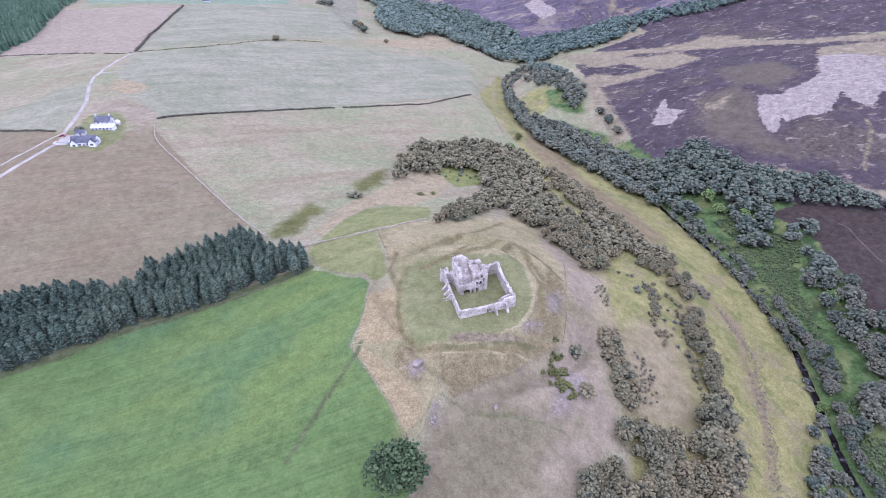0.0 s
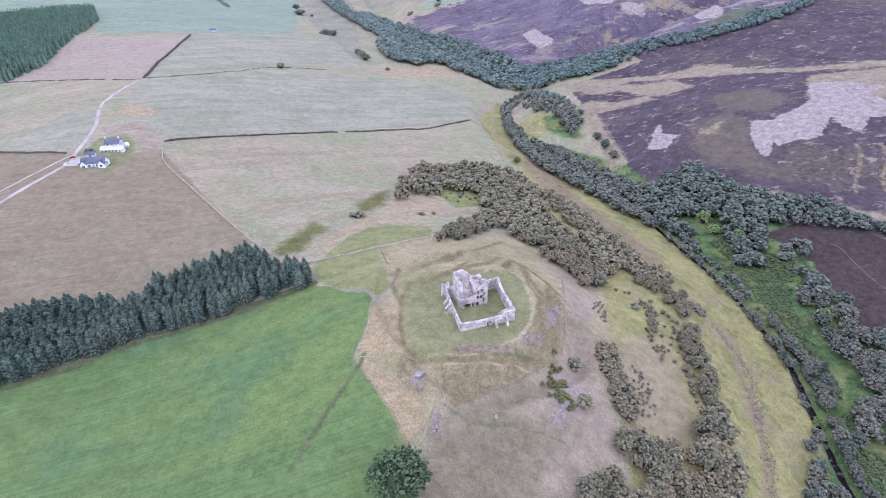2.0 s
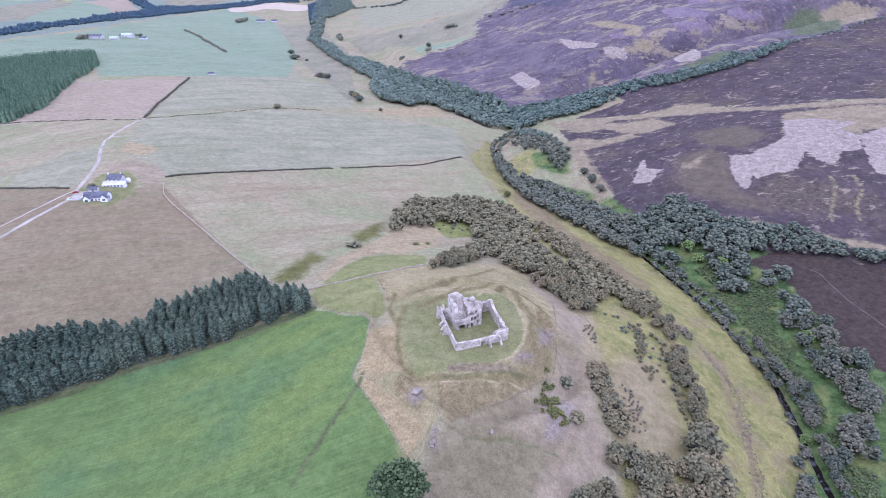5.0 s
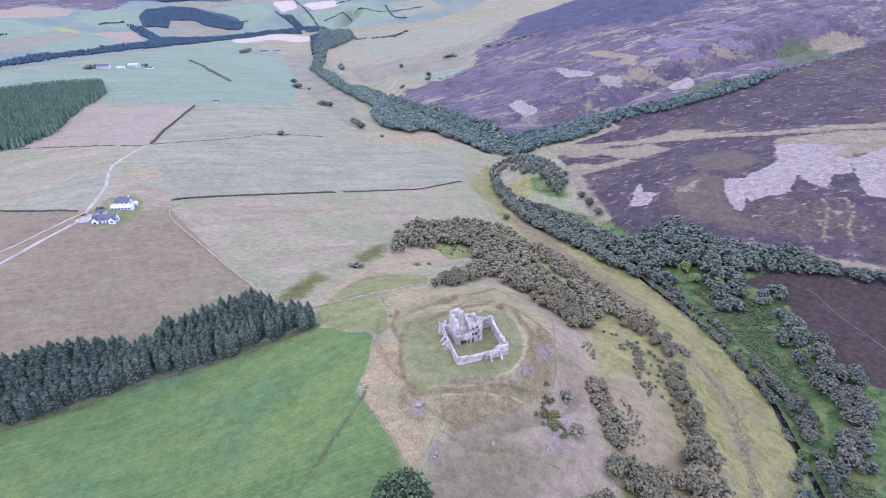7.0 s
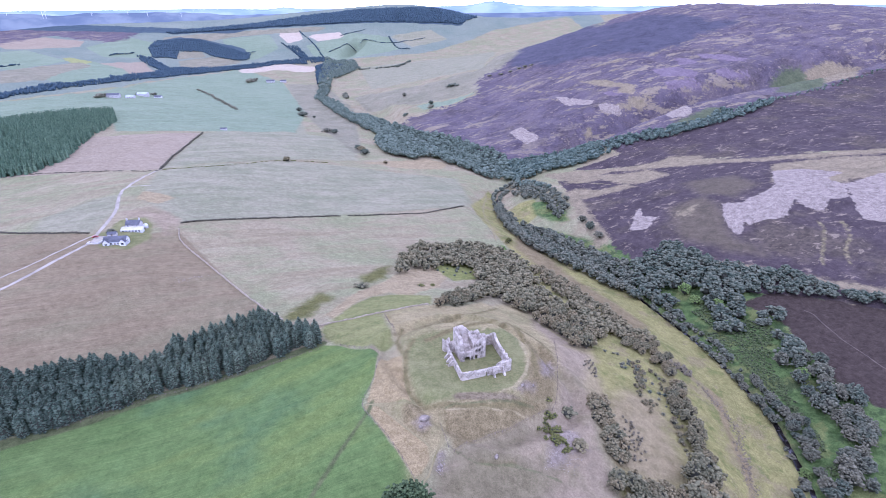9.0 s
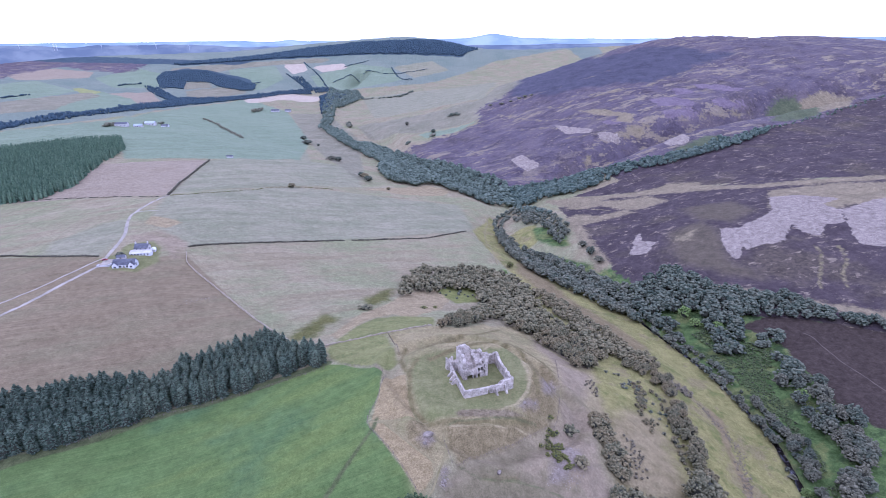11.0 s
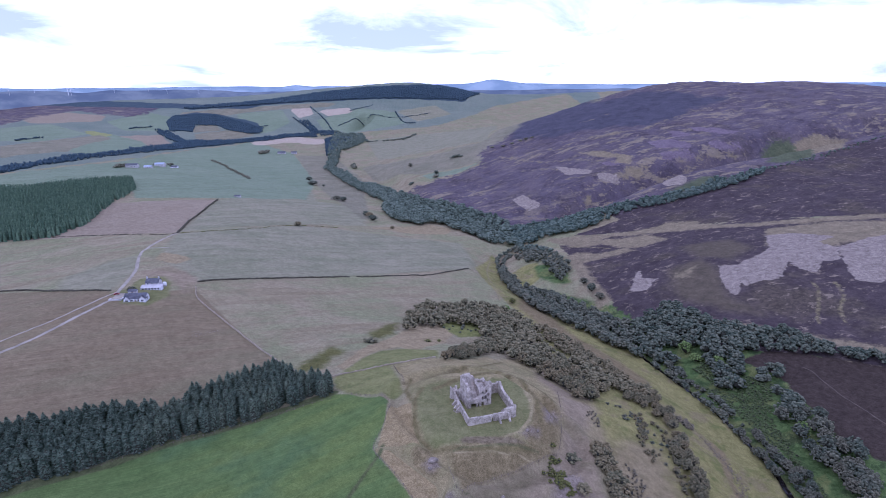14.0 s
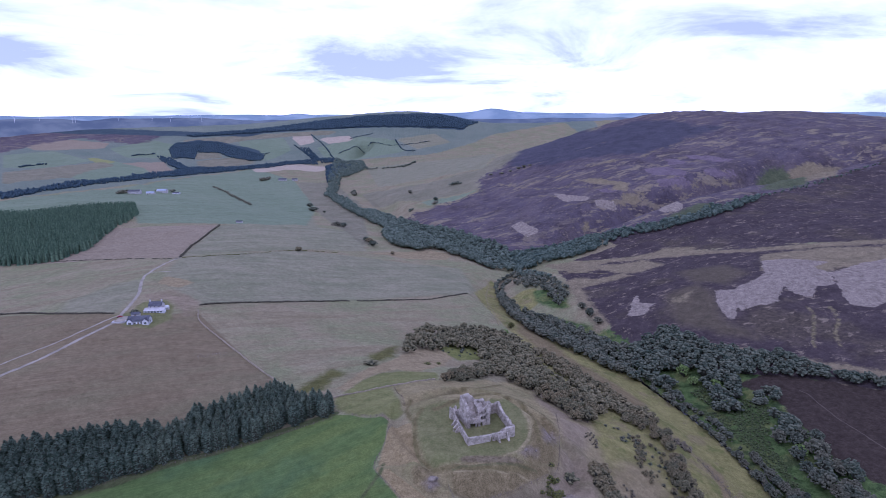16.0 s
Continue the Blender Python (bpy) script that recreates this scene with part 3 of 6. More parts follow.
zone("bare", [(57.1, 219.9), (76.7, 216.7), (64.9, 182.3), (63.6, 153.2), (62.1, 136.5), (62.6, 122), (48.2, 107.3), (40.1, 97.7), (60, 92), (10, 80), (-7.1, 97.2), (-8.1, 114.1), (0.5, 121.3), (11.3, 130.4), (22.4, 135.4), (38, 148.4), (44.6, 155.3), (52.4, 185.7)])
zone("greenfoot", [(-8.1, 114.1), (0.5, 121.3), (11.1, 128.1), (21.3, 124.2), (33.7, 121), (39.3, 115.8), (31, 101.8), (30, 92), (-10, 80), (-7.1, 97.2)])
zone("greenfoot", [(13.5, 131.4), (29.5, 139.5), (31.2, 134.1), (21.2, 123.1), (12.9, 122.8)])
zone("bare", [(50.7, 290.6), (58.9, 273.1), (73.1, 241.4), (79.6, 227.6), (56.2, 215.9), (49.4, 238.1)])
zone("barehill", [(66.6, 183.3), (74.7, 192.2), (78.2, 159.9), (82.2, 143.5), (78.8, 129.2), (64.6, 129.8), (64.5, 148.2)])
zone("straw", [(-33.9, 177.6), (-23.6, 175.5), (-21.8, 160.2), (-17.8, 144.9), (-36.8, 146.7), (-35.5, 160.3)])
zone("straw", [(-38, 145.4), (-31.3, 144), (-20.6, 133.3), (-10.9, 123.8), (-9.9, 118.3), (-12.9, 111.8), (-15.5, 110.3), (-21.8, 121.1)])
zone("shingle", [(-6.5, 113.1), (-7.1, 117.3), (-6, 121.3), (-4.8, 120.7), (-5.5, 115.3)])
zone("shingle", [(26.4, 152.6), (29.8, 156.4), (35.3, 157.1), (35.6, 155.2), (29.4, 152.3)])
zone("shingle", [(40, 170), (48.8, 192), (51, 188.5), (43.3, 165.8), (39.6, 163.9)])
zone("shingle", [(38.1, 142.8), (43.5, 147.1), (48.2, 141.5), (53.9, 139.8), (54.4, 136.4), (47.9, 133), (40.8, 125.1), (35, 122.4), (38.3, 130.8)])
zone("scree", [(150.9, 223.6), (156.5, 216.8), (149.5, 196.1), (144.3, 179.2), (143.3, 159.2), (130.2, 129.2), (125.1, 118.8), (121.8, 117.7), (133.6, 143.9), (137.7, 163.1), (140.1, 177.2), (145.5, 201.9), (145.3, 217.5)])
zone("lawn", [(-272.4, 345), (-263.8, 353.5), (-267.5, 381.4), (-253.4, 391.8), (-238.3, 375.8), (-225.7, 345), (-230.6, 322), (-251.4, 323.8)])
zone("bare", [(-279, 402), (-262, 419), (-242, 409), (-223.5, 392.7), (-214, 363.4), (-218.9, 354.1), (-249, 392.8), (-266, 389.7)])
zone("tan", [(-287, 443), (-292, 469), (-264, 457), (-254, 449), (-262, 430)])
strip("ditch", 1.7, [(-34.6, 147.3), (-35.4, 142.5), (-43.3, 124.4), (-49.2, 110.2), (-52.8, 100.1)])
zone("shingle", [(-15.5, 133.9), (-13.3, 137), (-10.6, 139.1), (-9.9, 132.4), (-12.4, 130.3)])
strip("bank", 3.2, [(-11.9, 189.7), (2.2, 200.3), (16, 204.9), (33.3, 228.3), (41.6, 218.7), (51.3, 200.5)])
strip("rim", 0.9, [(28.3, 219.5), (32.5, 213), (32.7, 185.5), (34.5, 176.0), (33.8, 168.6), (31.0, 161.5), (25.6, 153.5), (18.9, 149.6)])
# dark scrub line along the ditch, mixed with its painted shade
strip("scrub_shade", 2.0, [(2.2, 200.0), (8.7, 202.7), (17.4, 205), (26.2, 221), (32.1, 228.0), (36.0, 216.3), (39.8, 208.4), (43.2, 199.1)])
strip("ditch", 0.6, [(-4.3, 141.5), (0.1, 143.5), (10.6, 144.1), (27.0, 146.9), (33.7, 147.8)])
strip("rim", 0.5, [(-3.4, 140.9), (3.6, 141.2), (15.0, 141.7), (24.9, 142.9), (33.4, 143.4)])
strip("scrub_shade", 1.4, [(-20.0, 207.6), (-11.3, 213.9), (-3.4, 220.4), (4.8, 225.8), (15.1, 240.8)])
strip("scrub_shade", 1.3, [(9.4, 118.2), (12.5, 118.0), (18.0, 119.3), (22, 120.3)])
zone("heathbank", [(-1.7, 148.4), (3.7, 149.8), (14.4, 149.3), (25.3, 149.5), (28.0, 149.1), (23.2, 146.2), (10.7, 145.0), (0.1, 145.7)])
zone("barehill", [(73.9, 176.8), (91.1, 193), (105.2, 190.7), (103, 164.7), (100.9, 135.3), (88.8, 129.4), (72, 129.3), (64.3, 139.2)])


PALETTE = [
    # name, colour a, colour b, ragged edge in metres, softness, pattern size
    # far land, cooled in colour to paint in the haze of distance
    ("hazy_farland", lin(127, 141, 123), lin(155, 160, 139), 30.0, 8.0, 0.004),
    ("olive", lin(136, 133, 79), lin(185, 175, 112), 3.0, 2.0, 0.10),
    ("fallow", lin(139, 123, 94), lin(164, 148, 116), 1.5, 1.2, 0.05),
    ("ploughed", lin(162, 146, 120), lin(184, 168, 142), 1.5, 2.0, 0.02),
    ("green", lin(144, 146, 112), lin(178, 170, 140), 5.0, 5.0, 0.03),
    ("teal", lin(135, 151, 118), lin(158, 169, 138), 6.0, 4.0, 0.006),
    ("stubble", lin(202, 182, 156), lin(217, 202, 177), 1.0, 1.5, 0.03),
    ("yellow", lin(160, 162, 100), lin(172, 174, 114), 2.0, 3.0, 0.03),
    ("tan", lin(150, 134, 98), lin(196, 178, 138), 4.0, 1.5, 0.20),
    ("ridgetan", lin(135, 133, 105), lin(171, 162, 134), 9.0, 4.0, 0.02),
    ("pasture", lin(124, 130, 78), lin(160, 157, 102), 3.0, 1.5, 0.12),
    ("bent", lin(124, 110, 78), lin(164, 147, 108), 7.0, 5.0, 0.12),
    ("valley", lin(74, 97, 52), lin(124, 145, 86), 6.0, 4.0, 0.15),
    ("moor", lin(74, 65, 66), lin(104, 92, 92), 9.0, 1.5, 0.05),
    ("lowmoor", lin(67, 57, 51), lin(95, 83, 73), 5.0, 1.0, 0.3),
    ("hillmoor", lin(84, 74, 82), lin(122, 112, 120), 130.0, 6.0, 0.03),
    ("hilldark", lin(80, 78, 88), lin(106, 103, 114), 80.0, 20.0, 0.03),
    ("heath", lin(122, 106, 117), lin(149, 134, 140), 12.0, 2.0, 0.05),
    ("heathbrown", lin(100, 92, 76), lin(124, 112, 94), 12.0, 9.0, 0.08),
    ("moorgrass", lin(122, 111, 88), lin(184, 168, 134), 13.0, 4.0, 0.12),
    ("streak", lin(126, 118, 86), lin(168, 154, 118), 4.0, 1.2, 0.2),
    ("burnt", lin(122, 109, 102), lin(204, 189, 170), 5.0, 0.8, 0.2),
    ("glade", lin(120, 126, 68), lin(154, 154, 92), 4.0, 1.5, 0.12),
    ("gold", lin(142, 128, 82), lin(176, 158, 108), 2.0, 1.2, 0.10),
    ("marsh", lin(92, 96, 50), lin(134, 128, 78), 11.0, 4.0, 0.15),
    ("lush", lin(101, 124, 69), lin(124, 143, 84), 1.0, 0.8, 0.03),
    ("rough", lin(152, 140, 98), lin(194, 178, 134), 5.0, 4.0, 0.14),
    ("bare", lin(156, 140, 113), lin(180, 163, 134), 4.0, 4.0, 0.06),
    ("barehill", lin(150, 136, 98), lin(178, 162, 124), 7.0, 7.0, 0.10),
    ("greenfoot", lin(124, 116, 86), lin(148, 137, 106), 8.0, 7.0, 0.08),
    ("bracken", lin(122, 110, 76), lin(170, 154, 114), 3.0, 1.5, 0.28),
    ("lawn", lin(128, 131, 82), lin(156, 152, 106), 3.0, 2.0, 0.08),
    ("straw", lin(152, 134, 92), lin(194, 175, 132), 1.2, 0.5, 0.40),
    ("scree", lin(132, 118, 84), lin(170, 152, 112), 3.0, 1.6, 0.60),
    ("shingle", lin(142, 128, 112), lin(178, 164, 148), 4.0, 2.5, 0.50),
    ("combe", lin(91, 100, 74), lin(119, 124, 93), 16.0, 6.0, 0.05),
    ("heathbank", lin(126, 112, 86), lin(160, 146, 116), 2.0, 0.8, 0.5),
    # tone of scrub and of painted shade in the earthworks
    ("scrub_shade", lin(120, 110, 78), lin(146, 134, 100), 2.0, 1.2, 0.4),
    # far forest floor, its blue is painted haze
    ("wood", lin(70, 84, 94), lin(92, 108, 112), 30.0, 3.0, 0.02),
    ("bank", lin(122, 112, 74), lin(146, 134, 94), 2.0, 1.2, 0.30),
    ("rim", lin(172, 158, 116), lin(190, 176, 136), 1.0, 0.5, 0.30),
    ("ditch", lin(96, 104, 66), lin(116, 120, 82), 1.0, 0.8, 0.25),
]
TUSSOCKY = ("bent", "straw", "bracken", "rough", "scree", "shingle", "tan", "moorgrass", "burnt", "olive", "marsh")
SOWN = ("fallow", "ploughed", "lush", "stubble")


def ground_material():
    n = Nodes("land", 0.97, 0.08)
    edge = n.math("SUBTRACT", n.noise(0.16, 7, 0.7), 0.5)
    edge_far = n.math("SUBTRACT", n.noise(0.05, 9, 0.75), 0.5)
    edge_wide = n.math("SUBTRACT", n.noise(0.008, 9, 0.7), 0.5)
    edge_mixed = n.math("ADD", edge_far, n.math("MULTIPLY", edge, 0.8))
    edge_hill = n.math("ADD", edge_wide, n.math("MULTIPLY", edge_far, 0.6))
    fine = n.noise(0.9, 6, 0.8)
    tuft = n.noise(0.25, 5, 0.6)
    tussock = n.noise(2.2, 3, 0.7)
    hummock = n.noise(0.09, 6, 0.7)
    rows = n.noise(1.0, 3, 0.7, n.turned(21, (0.03, 1.0, 0.3)))
    drift = n.noise(0.014, 5, 0.6, None, 0.4)
    rows_wide = n.noise(1.0, 5, 0.65, n.turned(33, (0.007, 0.07, 0.05)))

    def weigh(*pairs):
        total = n.math("MULTIPLY", *pairs[0])
        for v, w in pairs[1:]:
            total = n.math("ADD", total, n.math("MULTIPLY", v, w))
        return total

    grazed = n.ease(weigh((drift, 0.6), (rows_wide, 0.4)), 0.42, 0.60)
    col = n.mix(n.ease(weigh((rows_wide, 0.45), (fine, 0.3), (tussock, 0.25)), 0.38, 0.62), lin(156, 143, 110), lin(188, 174, 142))
    col = n.mix(n.math("MULTIPLY", grazed, 0.75), col, n.mix(n.ease(fine, 0.35, 0.65), lin(134, 143, 97), lin(166, 166, 124)))
    for name, a, b, ragged, soft, size in PALETTE:
        if name not in ZONES:
            continue
        shake = n.math("MULTIPLY", edge_hill if name == "hillmoor" else edge_mixed if name in ("burnt", "moorgrass", "moor", "lowmoor", "heath", "combe") else edge_wide if ragged > 25 else edge_far if ragged >= 5 else edge, ragged * 2)
        f = n.ease(n.math("ADD", n.attribute(name), shake), -soft, soft)
        own = n.noise(size, 6, 0.68)
        if name in SOWN:
            pat = weigh((rows, 0.5), (drift, 0.25), (fine, 0.15), (tussock, 0.1))
        elif name in TUSSOCKY:
            pat = weigh((own, 0.35), (fine, 0.25), (tussock, 0.4))
        elif name in ("green", "teal", "pasture"):
            pat = weigh((rows_wide, 0.4), (own, 0.3), (fine, 0.3))
        else:
            pat = weigh((own, 0.5), (tuft, 0.1), (fine, 0.25), (tussock, 0.15))
        c = n.mix(n.ease(pat, 0.34, 0.66), a, b)
        if name in ("moor", "hillmoor"):
            brown = n.ease(n.noise(0.011, 5, 0.6), 0.52, 0.66)
            c = n.mix(n.math("MULTIPLY", brown, 0.6 if name == "moor" else 0.25), c, n.mix(n.ease(tuft, 0.3, 0.7), lin(96, 88, 72), lin(122, 110, 90)))
            flecks = n.ease(n.noise(0.1, 9, 0.8, n.turned(8, (0.7, 1.15, 0.5))), 0.56, 0.605)
            c = n.mix(n.math("MULTIPLY", flecks, 0.8), c, lin(168, 152, 130))
        if name == "hillmoor":
            upper = n.ease(n.noise(0.0035, 3, 0.5), 0.40, 0.56)
            dusty = n.ease(n.noise(0.02, 9, 0.72, n.turned(20, (0.6, 1.2, 0.5))), 0.47, 0.60)
            c = n.mix(n.math("MULTIPLY", dusty, 0.45), c, lin(142, 128, 126))
            worn = n.ease(n.noise(0.034, 9, 0.74, n.turned(14, (0.45, 1.4, 0.5))), 0.535, 0.575)
            c = n.mix(n.math("MULTIPLY", n.math("MULTIPLY", worn, upper), 0.85), c, n.mix(n.ease(fine, 0.3, 0.7), lin(150, 138, 112), lin(180, 164, 138)))
        if name == "lush":
            sweep = n.noise(1.0, 4, 0.6, n.turned(30, (0.012, 0.05, 0.05)))
            c = n.mix(n.math("MULTIPLY", n.ease(sweep, 0.46, 0.64), 0.55), c, n.mix(n.ease(fine, 0.3, 0.7), lin(124, 138, 68), lin(142, 154, 88)))
            c = n.mix(n.math("MULTIPLY", n.ease(n.noise(0.016, 4, 0.55, n.turned(60)), 0.50, 0.68), 0.45), c, lin(92, 124, 92))
        if name == "fallow":
            c = n.mix(n.math("MULTIPLY", n.ease(weigh((drift, 0.5), (rows_wide, 0.5)), 0.44, 0.62), 0.45), c, n.mix(n.ease(fine, 0.3, 0.7), lin(124, 122, 86), lin(150, 146, 112)))
        if name == "valley":
            c = n.mix(n.math("MULTIPLY", n.ease(n.noise(0.045, 6, 0.65), 0.5, 0.6), 0.55), c, n.mix(n.ease(tussock, 0.35, 0.65), lin(122, 124, 70), lin(156, 152, 96)))
            c = n.mix(n.math("MULTIPLY", n.ease(n.noise(0.09, 6, 0.7, n.turned(70)), 0.52, 0.62), 0.7), c, lin(66, 82, 54))
        if name in ("bare", "rough", "lawn"):
            c = n.mix(n.math("MULTIPLY", n.ease(n.noise(0.035, 6, 0.65), 0.47, 0.60), 0.3 if name == "bare" else 0.5), c, n.mix(n.ease(fine, 0.3, 0.7), lin(122, 122, 76), lin(150, 144, 100)))
        if name == "olive":
            c = n.mix(n.math("MULTIPLY", n.ease(n.noise(0.045, 8, 0.75), 0.5, 0.6), 0.7), c, n.mix(n.ease(tussock, 0.35, 0.65), lin(132, 118, 86), lin(166, 150, 114)))
            c = n.mix(n.math("MULTIPLY", n.ease(n.noise(0.07, 7, 0.7, n.turned(40)), 0.52, 0.62), 0.6), c, lin(116, 124, 66))
            c = n.mix(n.math("MULTIPLY", n.ease(n.noise(0.5, 4, 0.6), 0.58, 0.68), 0.4), c, lin(98, 98, 58))
        col = n.mix(f, col, c)
    # weathering over everything, at three sizes
    col = n.mix(0.16, col, n.mix(n.ease(hummock, 0.38, 0.62), lin(150, 150, 146), lin(244, 244, 242)), "MULTIPLY")
    col = n.mix(0.26, col, n.mix(n.ease(tuft, 0.36, 0.62), lin(142, 142, 138), lin(240, 240, 238)), "MULTIPLY")
    col = n.mix(0.3, col, n.mix(n.ease(fine, 0.32, 0.66), lin(130, 130, 126), lin(240, 240, 240)), "MULTIPLY")
    col = n.mix(0.22, col, n.mix(n.ease(tussock, 0.34, 0.64), lin(140, 140, 136), lin(240, 240, 238)), "MULTIPLY")
    n.bump(weigh((tuft, 1.0), (fine, 1.0), (tussock, 0.5)), 0.7, 0.45)
    return n.colour(col)


def build_ground():
    xs = spaced(-170, 200, 1.7, -4700, 4700, 1.017, 1.017)
    ys = spaced(72, 330, 1.7, -1500, 4760, 1.06, 1.015)
    xs = np.concatenate([xs[xs < -46], np.arange(-46, 64, 1.0), xs[xs >= 64]])
    ys = np.concatenate([ys[ys < 100], np.arange(100, 232, 1.0), ys[ys >= 232]])
    nx, ny = len(xs), len(ys)
    gx, gy = (a.ravel() for a in np.meshgrid(xs, ys))
    gz = height(gx, gy) + relief(gx, gy)
    me = bpy.data.meshes.new("ground")
    me.vertices.add(nx * ny)
    me.vertices.foreach_set("co", np.stack([gx, gy, gz], 1).ravel())
    i = (np.arange(ny - 1)[:, None] * nx + np.arange(nx - 1)[None]).ravel()
    quads = np.stack([i, i + 1, i + nx + 1, i + nx], 1)
    me.loops.add(quads.size)
    me.loops.foreach_set("vertex_index", quads.ravel())
    me.polygons.add(len(quads))
    me.polygons.foreach_set("loop_start", np.arange(len(quads)) * 4)
    me.polygons.foreach_set("use_smooth", np.ones(len(quads), bool))
    me.update(calc_edges=True)
    for name, shapes in ZONES.items():
        best = np.full(gx.shape, -90.0)
        for outline, width in shapes:
            (x0, y0), (x1, y1) = outline.min(0) - 92, outline.max(0) + 92
            near = np.flatnonzero((gx > x0) & (gx < x1) & (gy > y0) & (gy < y1))
            best[near] = np.maximum(best[near], np.clip(inside_depth(gx[near], gy[near], outline, width), -90, 90))
        me.attributes.new(name, "FLOAT", "POINT").data.foreach_set("value", best)
    me.materials.append(ground_material())
    return tagged(new("ground", me), "rolling grass fields, heather moor and river dale", "ground", kind="structure")


ground = build_ground()


def smooth_line(points, step):
    """A rounded line through the points, sampled about every step metres."""
    p = [Vector(q) for q in points]
    p = [2 * p[0] - p[1]] + p + [2 * p[-1] - p[-2]]
    out = []
    for a, b, c, d in zip(p, p[1:], p[2:], p[3:]):
        k = max(1, int((c - b).length / step))
        for i in range(k):
            s = i / k
            out.append(0.5 * ((2 * b) + (c - a) * s + (2 * a - 5 * b + 4 * c - d) * s * s + (3 * b - a - 3 * c + d) * s ** 3))
    return out + [p[-2]]


def mesh_ob(name, verts, faces, mat, smooth=False):
    me = bpy.data.meshes.new(name)
    me.from_pydata(verts, [], faces)
    if smooth:
        me.polygons.foreach_set("use_smooth", np.ones(len(faces), bool))
    me.materials.append(mat)
    me.update()
    return new(name, me)


def ribbon(name, line, half, drop, mat):
    pts = [Vector(p) for p in line]
    verts, faces = [], []
    for k, p in enumerate(pts):
        way = (pts[min(k + 1, len(pts) - 1)] - pts[max(k - 1, 0)]).to_2d().normalized()
        w = half * (1 + 0.2 * math.sin(k * 1.7))
        verts += [(p.x - way.y * w, p.y + way.x * w, p.z - drop), (p.x + way.y * w, p.y - way.x * w, p.z - drop)]
        if k:
            faces.append((2 * k - 2, 2 * k - 1, 2 * k + 1, 2 * k))
    return mesh_ob(name, verts, faces, mat)


tagged(ribbon("river", smooth_line(RIVER[:13], 9.0), 2.0, 0.1, WATER), "dark peaty river winding through the wooded dale", "river", kind="structure")
tagged(ribbon("burn", BURN, 1.6, -0.1, WATER), "narrow burn in the side valley under trees", "stream", kind="structure")


def track_material(name, a, b):
    n = Nodes(name, 0.97, 0.08)
    fine = n.noise(0.9, 6, 0.75)
    n.bump(fine, 0.5, 0.2)
    return n.colour(n.mix(n.ease(n.math("ADD", n.math("MULTIPLY", n.noise(0.12, 4), 0.5), n.math("MULTIPLY", fine, 0.5)), 0.35, 0.62), a, b))


GRAVEL = track_material("pale_gravel_track", lin(138, 131, 117), lin(172, 163, 147))
PEATY = track_material("peaty_track", lin(78, 69, 62), lin(106, 95, 84))
TRODDEN = track_material("trodden_grass", lin(118, 111, 76), lin(144, 134, 98))


def track(name, label, width, points, mat, lift=0.16):
    """A worn way laid over the ground, uneven at its edges."""
    rng = random.Random(len(points))
    pts = smooth_line([(x, y, 0) for x, y in points], 2.0 if width < 2 else 3.0)
    verts, faces = [], []
    for k, p in enumerate(pts):
        way = (pts[min(k + 1, len(pts) - 1)] - pts[max(k - 1, 0)]).to_2d().normalized()
        for w in (-0.5, -0.17, 0.17, 0.5):
            x, y = p.x - way.y * w * width, p.y + way.x * w * width
            if abs(w) == 0.5:
                x, y = x + rng.uniform(-0.12, 0.12) * width, y + rng.uniform(-0.12, 0.12) * width
            verts.append((x, y, ground_z(x, y) + lift - (0.12 if abs(w) == 0.5 else 0)))
        if k:
            for q in range(3):
                faces.append((4 * k - 4 + q, 4 * k - 3 + q, 4 * k + 1 + q, 4 * k + q))
    return tagged(mesh_ob(name, verts, faces, mat), label, "track", kind="structure")


track("road", "pale gravel farm road curving uphill past the houses", 2.9, [(-299.1, 191.7), (-279.6, 242.7), (-270.3, 279.9), (-264.3, 320.5), (-260.8, 332.7), (-267.3, 349.2), (-283.5, 401.9), (-307.8, 453.8), (-319.1, 489.8), (-326.0, 549.2), (-326.2, 574.3)], GRAVEL)
track("road", "second pale gravel lane to the houses", 1.7, [(-314.2, 207.0), (-292.8, 259.5), (-279.9, 294.0), (-268.7, 342.5), (-266.9, 347.9)], GRAVEL)
track("forecourt", "pale gravel forecourt before the bungalow", 6, [(-259.7, 331.5), (-259.8, 337.8), (-260.9, 344.3)], GRAVEL)
track("road", "short spur of the farm road", 2.2, [(-319.1, 489.8), (-309.1, 491.1), (-297.0, 490.8)], GRAVEL)
track("path", "pale path to the footbridge", 1.5, [(213.9, 645.3), (178.6, 687.1), (152.5, 695.7), (131.4, 739.0), (98.4, 762.3)], TRODDEN)
track("path", "pale sheep path above the river", 1.6, [(19.8, 739.5), (39.5, 707.8), (55.0, 681.9), (45.6, 598.9), (48.5, 462.0)], TRODDEN)
track("path", "trodden path down the knoll", 0.7, [(-6.2, 139.1), (-5.3, 133.3), (-5.2, 126.6), (-7.6, 120.6), (-10.3, 110.9), (-12.2, 108.3)], TRODDEN)
track("path", "trodden path across the straw strip", 0.6, [(-37.2, 145.9), (-29.2, 145.4), (-21.3, 144.0), (-12.5, 144.6)], TRODDEN)
track("path", "trodden path through the straw strip", 0.6, [(-33.0, 145.7), (-25.9, 138.2), (-18.5, 131.1), (-11.5, 125.1), (-9.3, 122.6)], TRODDEN)
track("path", "worn peaty track ruled across the heather", 0.8, [(253.5, 302.0), (255.8, 296), (255, 281), (255.5, 262), (259, 238), (262, 215)], PEATY)
track("path", "worn strip beside the wood", 1.8, [(46.6, 274.6), (55.0, 251.1), (64.4, 232.2), (74.8, 221.7)], TRODDEN)



